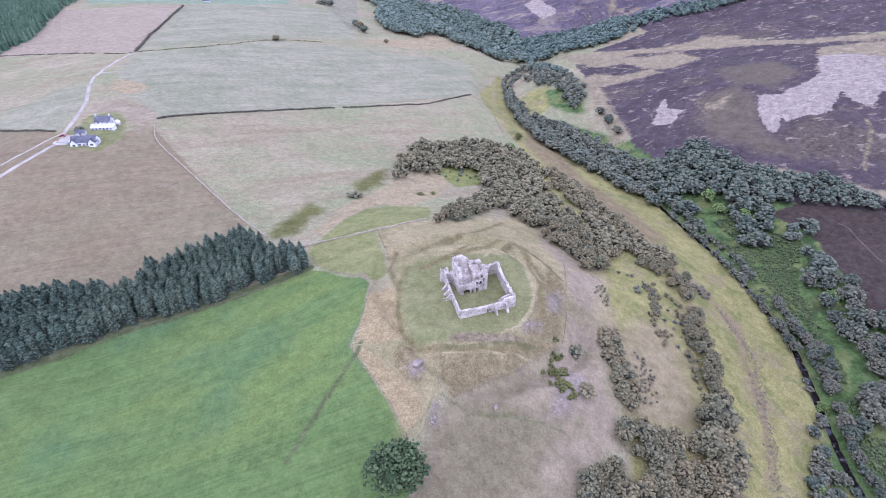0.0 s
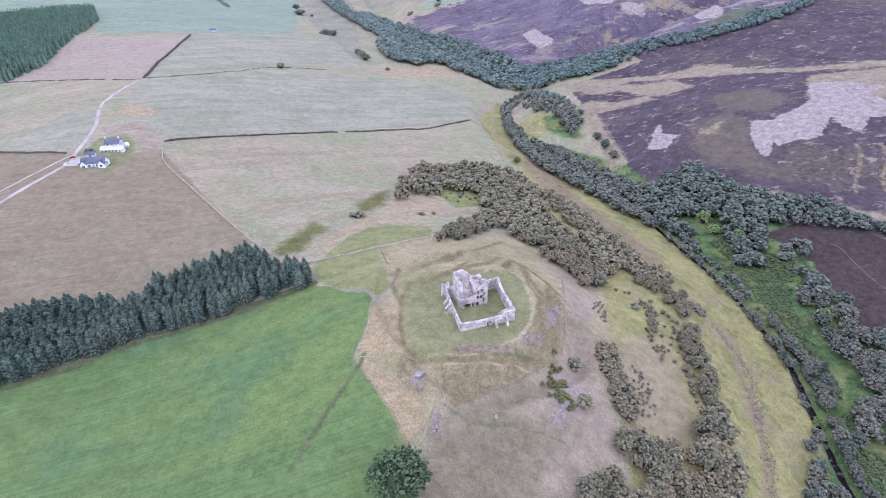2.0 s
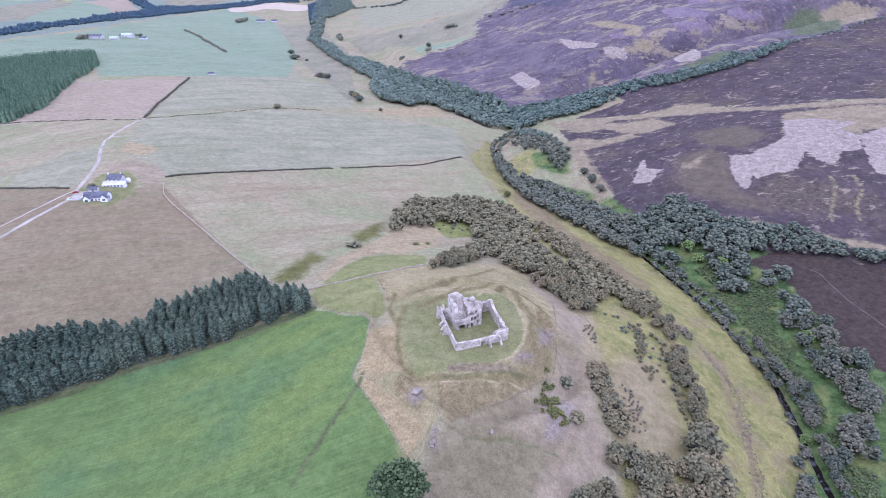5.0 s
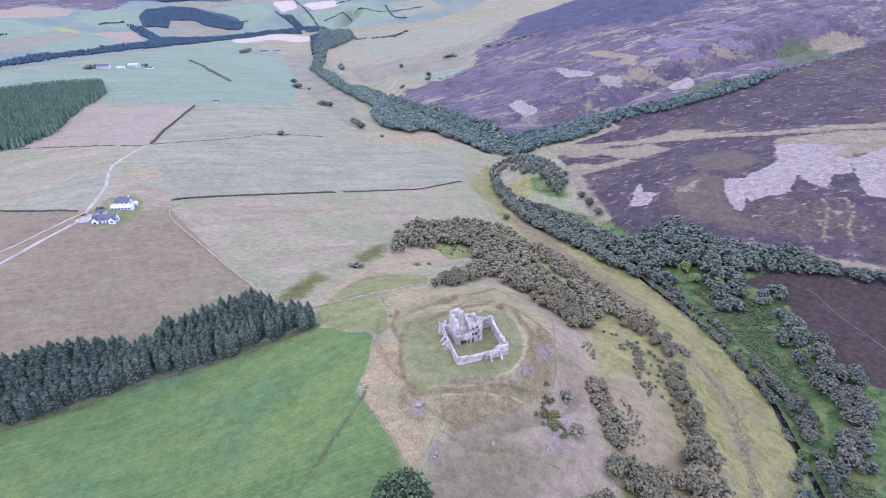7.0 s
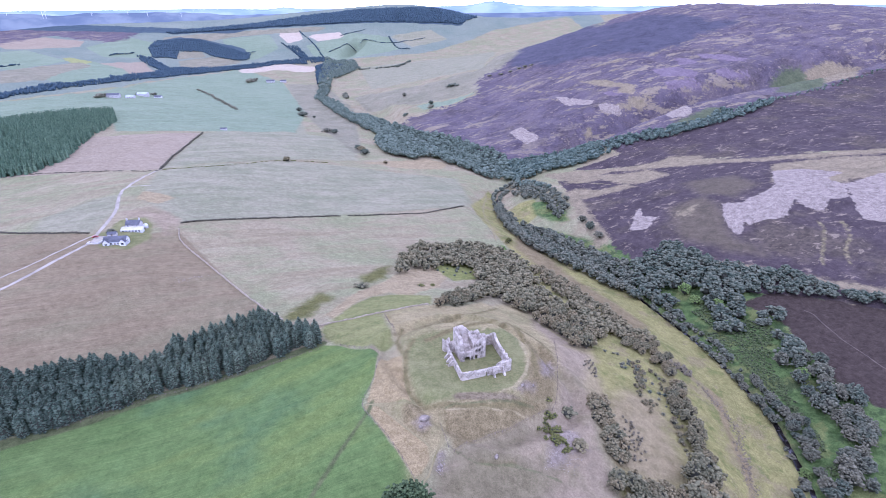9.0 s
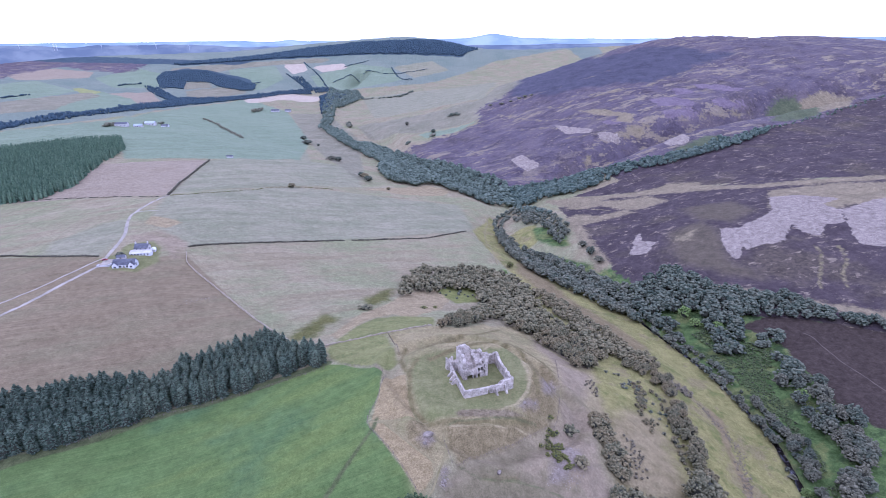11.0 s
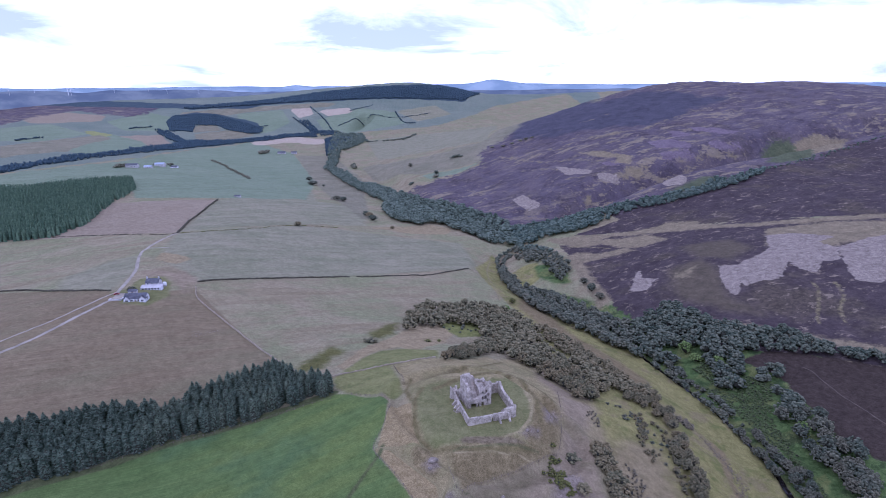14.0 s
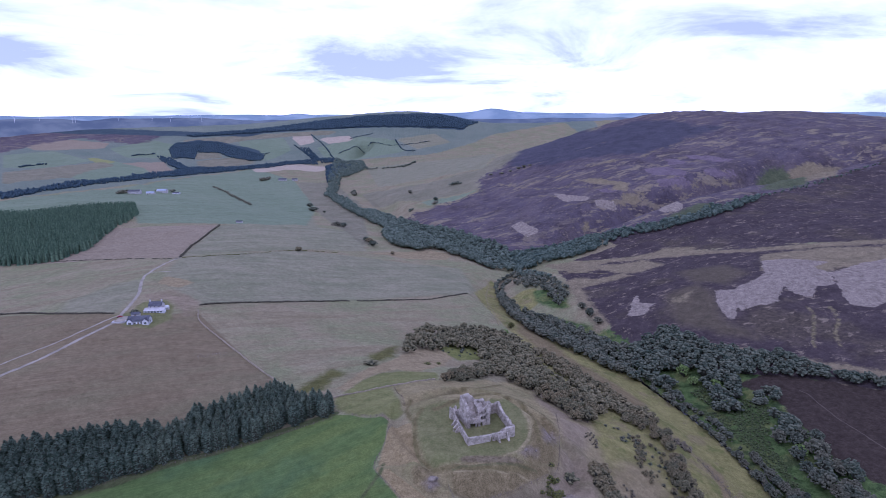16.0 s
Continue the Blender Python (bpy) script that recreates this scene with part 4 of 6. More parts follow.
def far_ridge(name, label, radius, level, swing, bumps, mat):
    """A line of far hills on an arc round the land."""
    verts, faces = [], []
    for k in range(161):
        a = radians(-46 + 92 * k / 160)
        z = level + swing * float(grain(np.array(k * 0.35), np.array(level), 1.7, 5) + 0.5 * grain(np.array(k * 1.0), np.array(level), 1.4, 6))
        for c, w, h in bumps:
            z += h * math.exp(-(((math.degrees(a) - c) / w) ** 2))
        for r, zz in ((radius - 380, level - 170), (radius - 120, z - 30), (radius, z), (radius + 100, z - 80)):
            verts.append((math.sin(a) * r, math.cos(a) * r, zz))
        if k:
            for q in range(3):
                faces.append((4 * k - 4 + q, 4 * k + q, 4 * k + q + 1, 4 * k - 3 + q))
    return tagged(mesh_ob(name, verts, faces, mat, True), label, "far hills", kind="structure")


# both ridges take haze-painted colours, there is no air between
far_ridge("backdrop_far_hills", "hills along the far horizon, painted in pale blue haze", 4820, 146, 5, [(4.8, 1.7, 32), (5.6, 3.4, 12), (-15, 0.9, 12), (0, 3.5, 10), (10, 5, 6), (28, 8, 6)], FAR_RIDGE)
far_ridge("backdrop_middle_hills", "wooded hills before the horizon, painted in blue-green haze", 4520, 108, 9, [(-36, 7, 14), (-26, 4, 12), (9, 5, 8)], FAR_MOOR)


# ---- trees and shrubs ----
def ico(level):
    bm = bmesh.new()
    bmesh.ops.create_icosphere(bm, subdivisions=level, radius=1.0)
    v = np.array([q.co[:] for q in bm.verts])
    f = np.array([[q.index for q in p.verts] for p in bm.faces])
    bm.free()
    return v, f


ICO = {k: ico(k) for k in (1, 2)}


class Soup:
    """Points and triangles gathered for one mesh."""

    def __init__(self):
        self.v, self.f, self.m, self.n = [], [], [], 0

    def add(self, v, f, slot=0):
        self.m.append(np.broadcast_to(np.asarray(slot, int), len(f)))
        self.v.append(np.asarray(v, float))
        self.f.append(np.asarray(f, int) + self.n)
        self.n += len(v)

    def arrays(self):
        return np.concatenate(self.v), np.concatenate(self.f), np.concatenate(self.m)


def tri_mesh(name, v, f, slots, *mats):
    me = bpy.data.meshes.new(name)
    me.vertices.add(len(v))
    me.vertices.foreach_set("co", np.ascontiguousarray(v, dtype=np.float32).ravel())
    me.loops.add(f.size)
    me.loops.foreach_set("vertex_index", np.ascontiguousarray(f, dtype=np.int32).ravel())
    me.polygons.add(len(f))
    me.polygons.foreach_set("loop_start", np.arange(len(f), dtype=np.int32) * 3)
    for m in mats:
        me.materials.append(m)
    me.polygons.foreach_set("material_index", np.ascontiguousarray(slots, dtype=np.int32))
    me.update(calc_edges=True)
    return me


def crown_soup(seed, boughs, clumps, wide=0.5, low=0.28, fine=1.0, spray=0.09):
    """A crown for a tree one metre high: boughs heaped in an uneven dome round a heart painted dark as shade, each a
    cluster of ragged leaf clumps.
    """
    rng = np.random.default_rng(seed)
    soup = Soup()
    v0, f0 = ICO[1]
    lean = rng.uniform(-0.07, 0.07, 2)
    squash = rng.uniform(0.86, 1.14)
    mid, tall = 0.5 * (low + 0.86), 0.5 * (0.86 - low)
    v1, f1 = ICO[2 if clumps > 4 else 1]
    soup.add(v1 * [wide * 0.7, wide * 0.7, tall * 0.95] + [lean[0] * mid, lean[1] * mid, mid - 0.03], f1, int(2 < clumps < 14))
    for k in range(boughs):
        s = (k + 0.5) / boughs
        a, up = 2.4 * k + rng.uniform(-0.5, 0.5), 1 - 1.35 * s + rng.uniform(-0.12, 0.12)
        out = max(0.0, 1 - up * up) ** 0.5
        reach = wide * out * rng.uniform(0.6, 0.86)
        r = rng.uniform(0.11, 0.23) * fine * (wide / 0.5)
        c = np.array([math.cos(a) * reach * squash + lean[0], math.sin(a) * reach / squash + lean[1], mid + up * tall * rng.uniform(0.82, 1.04)])
        for q in range(clumps):
            d = rng.normal(size=3)
            d[2] = abs(d[2]) * 1.1 - 0.35
            d /= np.linalg.norm(d)
            size = spray * rng.uniform(0.7, 1.3) * np.array([rng.uniform(0.8, 1.2), rng.uniform(0.8, 1.2), rng.uniform(0.65, 0.95)])
            soup.add(c + d * r * rng.uniform(0.62, 1.0) + v0 * (1 + 0.24 * rng.normal(size=(len(v0), 1)).clip(-1.4, 1.4)) * size, f0)
    return soup.arrays()


def fir_soup(seed):
    """A plain pointed crown for forest seen from far away."""
    rng = np.random.default_rng(seed)
    v, f = ICO[1]
    shake = 1 + 0.28 * rng.normal(size=(len(v), 1)).clip(-1.5, 1.5)
    return v * shake * [0.34, 0.34, 0.56] + [0, 0, 0.42], f, np.zeros(len(f), int)


def spruce_soup(seed, tiers, fronds, core=True):
    """Needled tiers of drooping fronds for a spruce one metre high, broad almost to the top."""
    rng = np.random.default_rng(seed)
    soup = Soup()
    full = rng.uniform(0.20, 0.24)
    if core:
        n = 7 if tiers > 6 else 4
        shells = ((0.72, 0.04), (0.6, 0.5), (0.2, 0.88)) if tiers > 6 else ((0.8, 0.04), (0.5, 0.5), (0.2, 0.8))
        rings = [[(k * full * math.cos(6.283 * q / n), k * full * math.sin(6.283 * q / n), z) for q in range(n)] for k, z in shells]
        faces = [t for a in (0, n) for q in range(n) for t in ([a + q, a + (q + 1) % n, a + n + (q + 1) % n], [a + q, a + n + (q + 1) % n, a + n + q])]
        # near spruces get the core in the painted shade colour
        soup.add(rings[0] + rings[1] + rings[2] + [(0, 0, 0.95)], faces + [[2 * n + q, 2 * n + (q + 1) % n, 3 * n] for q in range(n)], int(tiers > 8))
    for t in range(tiers):
        s = t / (tiers - 1)
        z, reach = 0.05 + 0.88 * s, full * (1 - s ** 3.6) + 0.01
        many = fronds if s < 0.75 else max(5, int(fronds * 0.75))
        for k in range(many):
            a = 6.283 * (k + rng.uniform(-0.35, 0.35)) / many + t * 0.7
            r = reach * rng.uniform(0.72, 1.22)
            d, w = np.array([math.cos(a), math.sin(a), 0]), np.array([-math.sin(a), math.cos(a), 0])
            z1, half = z + rng.uniform(-0.03, 0.03), full * 2.4 / many * rng.uniform(0.7, 1.1)
            root, tip = d * 0.01 + [0, 0, z1 + 0.03], d * r + [0, 0, z1 - 0.01 * (1 - s) + rng.uniform(-0.02, 0.03)]
            mid = d * r * 0.62 + [0, 0, z1 - 0.012 - 0.012 * (1 - s)]
            soup.add([root, mid + w * half, tip, mid - w * half, mid + [0, 0, -0.03]], [[0, 1, 2], [0, 2, 3], [1, 4, 2], [3, 2, 4]])
    soup.add([(0.012, 0, 0.9), (-0.006, 0.01, 0.9), (-0.006, -0.01, 0.9), (0, 0, 1.0)], [[0, 1, 3], [1, 2, 3], [2, 0, 3]])
    return soup.arrays()


def trunk_soup(seed, top, thick, limbs):
    rng = np.random.default_rng(seed)
    soup = Soup()

    def limb(a, b, ra, rb):
        a, b = np.array(a), np.array(b)
        w = (b - a) / np.linalg.norm(b - a)
        u = np.cross(w, [0.3, 0.9, 0.1])
        u /= np.linalg.norm(u)
        q = np.cross(w, u)
        n = 6
        ring = [(u * math.cos(6.283 * k / n) + q * math.sin(6.283 * k / n)) for k in range(n)]
        soup.add([a + r * ra for r in ring] + [b + r * rb for r in ring], [t for k in range(n) for t in ([k, (k + 1) % n, n + (k + 1) % n], [k, n + (k + 1) % n, n + k])])

    limb((0, 0, -0.06), (rng.uniform(-0.02, 0.02), rng.uniform(-0.02, 0.02), top), thick, thick * 0.35)
    for k in range(limbs):
        a, z = 6.283 * k / limbs + rng.uniform(-0.4, 0.4), top * rng.uniform(0.45, 0.75)
        limb((0, 0, z), (0.22 * math.cos(a), 0.22 * math.sin(a), z + 0.22), thick * 0.45, thick * 0.15)
    return soup.arrays()


def tree_thing(name, crown, trunk, leaf, label, category, crown_name="crown"):
    """One tree of a metre's height: an empty at its foot with a trunk and a crown."""
    ob = new(name)
    for n, soup, m in (("trunk", trunk, BARK), (crown_name, crown, leaf)):
        part_ob = new(n, tri_mesh(n, *soup, m, CROWN_SHADE))
        part_ob.parent = ob
    return tagged(ob, label, category)


LIBRARY = {
    "broad": [crown_soup(s, 16 + s % 4, 11, 0.40 + 0.035 * (s % 4), 0.12, 1.0 + 0.04 * (s % 3), 0.064) for s in range(11, 19)],
    "shrub": [crown_soup(s, 9, 7, 0.56, 0.03, 0.95, 0.125) for s in range(21, 25)],
    "spruce": [spruce_soup(s, 17, 14) for s in range(31, 37)],
}
PLAINER = {
    "broad": [crown_soup(s, 11 + s % 4, 4, 0.40 + 0.03 * (s % 3), 0.12, 1.0, 0.108) for s in range(41, 49)],
    "shrub": [crown_soup(s, 6, 3, 0.56, 0.03, 1.0, 0.19) for s in range(51, 55)],
    "fir": [fir_soup(s) for s in range(66, 69)],
}
FAR_KIND = {
    "broad": [crown_soup(s, 10, 1, 0.44, 0.12, 0.6, 0.19) for s in range(71, 77)],
    "shrub": [crown_soup(s, 5, 1, 0.52, 0.03, 0.6, 0.28) for s in range(81, 85)],
    "spruce": [spruce_soup(s, 4, 5) for s in range(91, 95)],
    "fir": [fir_soup(s) for s in range(96, 99)],
}
TRUNKS = {"broad": trunk_soup(5, 0.55, 0.035, 4), "shrub": trunk_soup(6, 0.35, 0.03, 3), "spruce": trunk_soup(7, 0.85, 0.02, 0)}
GROVE_LOOK = {
    "knoll_wood": (LEAF_BROAD, "grey-green birch of the wood behind the castle"),
    "brow_wood": (LEAF_BROAD, "grey-green birch on the brow of the slope"),
    "slope_wood": (LEAF_BROAD, "bushy broadleaf tree on the steep grass slope"),
    "slope_shrubs": (LEAF_BROAD, "grey-green scrubby shrub on the grass slope"),
    "bank_shrubs": (LEAF_GREEN, "low dark alder shrub on the river bank"),
    "dale_shrubs": (LEAF_UNDER, "low green undergrowth and willow scrub on the dale floor"),
    "riverside_wood": (LEAF_GREEN, "dark green alder beside the river"),
    "dale_wood": (LEAF_GREEN, "dark green broadleaf tree on the dale floor"),
    "bare_scrub": (LEAF_TWIG, "leafless brownish-grey thorn shrub on the slope"),
    "burn_shrubs": (LEAF_GLEN, "low grey-green shrubs straggling up the side burn"),
    "burn_wood": (LEAF_GLEN, "dark green trees lining the side burn"),
    "glen_wood": (LEAF_GLEN, "dark green wood filling the far glen"),
    "spruce_belt": (LEAF_SPRUCE, "tall blue-green spruce in the shelter belt"),
    "far_forest": (LEAF_FAR, "dark conifer forest on the far hills, tinted with painted blue haze"),
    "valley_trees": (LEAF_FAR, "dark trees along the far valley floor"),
    "plantation": (LEAF_PLANT, "dense dark spruce plantation among the fields"),
}
CLEARINGS = [(11, 173, 24), (-247, 328, 12), (-245, 360, 14)]
singles = {}
masses = {}


def scatter(spacing, outline, rng):
    outline = np.array(outline, float)
    (x0, y0), (x1, y1) = outline.min(0), outline.max(0)
    gx, gy = np.meshgrid(np.arange(x0, x1, spacing), np.arange(y0, y1, spacing * 0.9))
    gx[1::2] += spacing / 2
    gx, gy = gx.ravel() + rng.uniform(-0.36, 0.36, gx.size) * spacing, gy.ravel() + rng.uniform(-0.36, 0.36, gx.size) * spacing
    keep = inside_depth(gx, gy, outline, None) > 0.05 * spacing
    d, _ = line_dist(gx, gy, RIVER)
    keep &= d > 2.8
    keep &= rng.random(gx.size) > 0.06
    for cx, cy, r in CLEARINGS:
        keep &= np.hypot(gx - cx, gy - cy) > r
    return gx[keep], gy[keep]


def grove(name, kind, spacing, low, high, outline):
    rng = np.random.default_rng(len(outline) * 7 + int(spacing * 10) + len(name))
    x, y = scatter(spacing, outline, rng)
    z = height(x, y) + relief(x, y)
    h = low + (high - low) * rng.beta(2, 2, len(x))
    turn = rng.uniform(0, 360, len(x))
    near = np.zeros(len(x), bool) if name == "dale_shrubs" else NEAR_LAND(x, y) if kind in ("broad", "shrub") or name == "spruce_belt" else np.zeros(len(x), bool)
    singles.setdefault((name, kind), []).extend(zip(x[near], y[near], z[near], h[near], turn[near]))
    masses.setdefault((name, kind), []).extend(zip(x[~near], y[~near], z[~near], h[~near], turn[~near]))


def NEAR_LAND(x, y):
    """The stretch of knoll, slope and dale round the castle, where each tree stands alone."""
    return ((y < 250) | ((y < 275) & (x < 80))) & (x > -152)


# woods and groves: kind, spacing, least and greatest height, outline in plan
grove("knoll_wood", "broad", 7.1, 6, 9.5, [(-45, 310), (-43, 325), (-38, 369), (-26, 402), (-6, 409), (5, 427), (26, 427), (53, 430), (67, 402), (68, 351), (75, 311), (88, 299), (99, 278), (98, 254), (87, 237), (75, 218), (68, 219), (65, 233), (53, 244), (50, 267), (36, 280), (29, 284), (31, 319), (21, 334), (20, 358), (-1, 364), (-11, 347), (-27, 335)])
grove("knoll_wood", "broad", 6.5, 5, 8, [(-9, 245), (-8, 255), (-1, 276), (10, 301), (24, 318), (33, 306), (30, 298), (16, 271), (1, 251)])
grove("brow_wood", "broad", 5.2, 4, 7, [(71, 393), (83, 397), (95, 369), (105, 318), (117, 304), (119, 272), (126, 263), (134, 242), (128, 218), (122, 214), (116, 232), (106, 243), (101, 262), (93, 291), (84, 321), (74, 358)])
grove("brow_wood", "broad", 4.6, 4.5, 7.5, [(119, 207), (126, 207), (121, 181), (120, 163), (116, 146), (110, 142), (110, 157), (114, 178), (113, 192)])
grove("riverside_wood", "broad", 8.0, 5, 9, [(92, 689), (108, 730), (128, 714), (142, 669), (152, 618), (148, 578), (126, 546), (123, 563), (120, 598), (109, 637), (94, 643)])
grove("riverside_wood", "broad", 7.1, 7, 11, [(65, 635), (85, 556), (115, 519), (134, 476), (155, 437), (168, 417), (151, 355), (138, 373), (118, 405), (100, 433), (80, 468), (69, 523), (62, 600)])
grove("dale_wood", "broad", 7.5, 8, 12.5, [(168, 414), (188, 424), (211, 426), (222, 408), (222, 384), (232, 372), (245, 360), (258, 352), (245, 336), (229, 326), (214, 330), (199, 335), (196, 356), (184, 358), (180, 340), (171, 320), (161, 326), (150, 355)])
grove("dale_wood", "broad", 5.8, 5, 8.5, [(226, 365), (245, 357), (273, 354), (282, 338), (290, 320), (312, 300), (335, 288), (330, 274), (303, 287), (286, 303), (260, 322), (232, 327)])
grove("dale_wood", "broad", 7.1, 8, 11.5, [(199, 335), (215, 332), (216, 305), (207, 285), (198, 282), (189, 292), (191, 308)])
grove("dale_wood", "broad", 6.8, 6, 9, [(211, 284), (215, 298), (224, 302), (237, 303), (236, 292), (224, 284)])
grove("dale_wood", "broad", 7.3, 7, 10.5, [(215, 276), (226, 267), (224, 250), (228, 244), (223, 228), (213, 232), (205, 238), (206, 252), (213, 264)])
grove("dale_wood", "broad", 7.5, 7, 11, [(206, 236), (219, 228), (221, 218), (231, 212), (226, 196), (214, 176), (205, 182), (203, 192), (204, 204), (200, 211), (203, 223)])
grove("dale_wood", "broad", 8.0, 7, 11, [(206, 200), (224, 201), (224, 185), (208, 160), (200, 146), (184, 150), (193, 168), (204, 181)])
grove("dale_wood", "broad", 7.5, 5, 8, [(188, 203), (198, 206), (193, 192), (190, 173), (183, 166), (177, 174), (180, 189)])
grove("dale_wood", "broad", 7.1, 6, 9, [(176, 161), (187, 158), (184, 147), (171, 140), (170, 148)])
grove("dale_wood", "broad", 7.3, 5, 8, [(155, 130), (163, 127), (174, 120), (172, 104), (140, 104)])
grove("bank_shrubs", "shrub", 4.4, 3, 5.5, [(165, 157), (171, 158), (160, 140), (154, 126), (145, 112), (140, 118), (154, 140)])
grove("dale_shrubs", "shrub", 2.0, 0.5, 1.5, [(176, 313), (188, 296), (204, 280), (209, 270), (204, 256), (202, 236), (198, 206), (196, 185), (187, 172), (186, 190), (184, 206), (190, 226), (190, 250), (188, 272), (180, 300)])
grove("dale_shrubs", "shrub", 2.4, 0.6, 1.9, [(196, 333), (213, 300), (222, 284), (214, 270), (206, 256), (204, 280), (192, 296), (186, 326)])
grove("dale_shrubs", "shrub", 2.1, 0.5, 1.7, [(184, 168), (191, 168), (183, 150), (192, 144), (186, 126), (174, 124), (172, 138), (186, 156)])
grove("slope_wood", "broad", 4.9, 5.5, 9, [(43, 103), (50, 108), (68, 113), (62, 116), (61, 123), (74, 129), (83, 126), (93, 126), (100, 124), (108, 122), (106, 108), (100, 92), (41, 88)])
grove("slope_wood", "broad", 6.0, 9, 13, [(95, 126), (99, 139), (109, 147), (113, 139), (111, 126), (106, 111), (98, 112)])
grove("slope_shrubs", "shrub", 3.0, 2.5, 5, [(64, 171), (72, 173), (73, 160), (74, 146), (74, 135), (67, 131), (65, 140), (62, 157)])
grove("slope_shrubs", "shrub", 2.6, 1.0, 2.6, [(108, 233), (102, 219), (99, 206), (95, 190), (94, 182), (98, 175), (105, 185), (99, 189), (103, 200), (110, 221)])
grove("slope_shrubs", "shrub", 3.2, 1.2, 3.0, [(112, 225), (119, 215), (117, 190), (110, 160), (106, 150), (106, 165), (112, 190), (113, 210)])
grove("bare_scrub", "shrub", 2.6, 1.4, 2.6, [(131, 236), (140, 240), (146, 238), (142, 227), (136, 225)])
grove("bare_scrub", "shrub", 2.4, 0.7, 1.5, [(78, 168), (84, 165), (86, 153), (82, 138), (76, 138), (77, 152)])
grove("bare_scrub", "shrub", 2.4, 0.7, 1.4, [(72, 212), (78, 208), (77, 194), (72, 190), (69, 200)])
grove("burn_wood", "broad", 7, 7, 11, [(107, 849), (154, 871), (209, 894), (250, 829), (234, 768), (178, 753), (135, 751), (95, 768)])
grove("burn_wood", "broad", 7, 5, 10, [(250, 832), (295, 828), (339, 823), (375, 821), (402, 821), (434, 852), (480, 850), (547, 896), (536, 868), (462, 815), (409, 795), (360, 783), (318, 787), (275, 790), (236, 777)])
grove("burn_shrubs", "broad", 9, 3, 5.5, [(545, 896), (619, 930), (663, 952), (770, 1006), (879, 1056), (872, 1044), (770, 994), (668, 940), (619, 918), (540, 880)])
grove("glen_wood", "broad", 8, 8, 13, [(-372, 1633), (-350, 1660), (-215, 1286), (-128, 1259), (-41, 1102), (8, 1032), (68, 915), (107, 849), (100, 766), (58, 774), (18, 801), (-24, 854), (-52, 826), (-101, 843), (-125, 933), (-129, 1037), (-199, 1180), (-291, 1391)])
grove("glen_wood", "broad", 13, 9, 14, [(-602, 2924), (-444, 2850), (-382, 2609), (-435, 2219), (-378, 1833), (-365, 1650), (-390, 1660), (-431, 1936), (-496, 2231)])
grove("glen_wood", "broad", 8, 5, 9, [(96, 765), (108, 775), (124, 735), (133, 690), (145, 672), (136, 662), (122, 690), (104, 735)])
grove("plantation", "spruce", 5.4, 11, 14, [(-765, 619), (-524, 549), (-479, 569), (-473, 624), (-523, 772), (-563, 912), (-629, 1021), (-676, 994), (-749, 912), (-1053, 896)])
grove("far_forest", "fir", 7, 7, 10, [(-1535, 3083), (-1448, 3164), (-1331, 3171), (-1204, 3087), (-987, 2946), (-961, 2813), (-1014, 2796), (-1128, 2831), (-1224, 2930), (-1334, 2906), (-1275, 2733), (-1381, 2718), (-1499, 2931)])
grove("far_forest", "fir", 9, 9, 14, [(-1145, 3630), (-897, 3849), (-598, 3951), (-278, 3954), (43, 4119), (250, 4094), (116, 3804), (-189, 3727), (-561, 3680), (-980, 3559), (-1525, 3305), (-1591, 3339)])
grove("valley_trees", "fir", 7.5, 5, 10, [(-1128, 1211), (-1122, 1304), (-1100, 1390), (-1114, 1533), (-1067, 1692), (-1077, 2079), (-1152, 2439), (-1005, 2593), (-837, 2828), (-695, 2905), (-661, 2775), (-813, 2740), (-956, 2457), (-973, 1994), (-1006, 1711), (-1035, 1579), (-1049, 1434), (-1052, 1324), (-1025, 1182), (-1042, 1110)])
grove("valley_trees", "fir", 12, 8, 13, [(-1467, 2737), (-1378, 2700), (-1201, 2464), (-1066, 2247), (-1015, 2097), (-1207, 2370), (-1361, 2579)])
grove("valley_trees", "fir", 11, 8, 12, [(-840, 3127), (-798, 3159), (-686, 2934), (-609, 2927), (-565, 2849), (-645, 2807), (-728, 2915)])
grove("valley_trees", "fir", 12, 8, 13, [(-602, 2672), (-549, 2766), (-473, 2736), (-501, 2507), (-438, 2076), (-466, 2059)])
grove("spruce_belt", "spruce", 3.9, 12, 13.6, [(-230, 108), (-200, 125), (-176, 141), (-158, 152), (-142, 164), (-116, 176), (-87, 191), (-68, 199), (-64, 203), (-75, 210), (-91, 212), (-97, 224), (-103, 229), (-112, 224), (-127, 211), (-143, 198), (-142, 190), (-148, 183), (-169, 184), (-182, 179), (-208, 168), (-235, 145)])



def river_trees():
    """Alders that line both banks of the river."""
    rng = np.random.default_rng(77)
    line = smooth_line([(x, y, 0) for x, y, z in RIVER[1:11]], 5.2)
    for a, b in zip(line, line[1:]):
        way = (b - a).normalized()
        for side in (-1, 1):
            off = rng.uniform(3.2, 5.5)
            x, y = a.x - way.y * side * off, a.y + way.x * side * off
            bare = side == 1 and a.y < 196
            if rng.random() < (0.86 if bare else 0.1):
                continue
            small = bare or rng.random() < 0.25
            spot = (x, y, ground_z(x, y), rng.uniform(2.5, 4) if small else rng.uniform(5, 8), rng.uniform(0, 360))
            key = ("bank_shrubs", "shrub") if small else ("riverside_wood", "broad")
            (singles if NEAR_LAND(x, y) else masses).setdefault(key, []).append(spot)


river_trees()


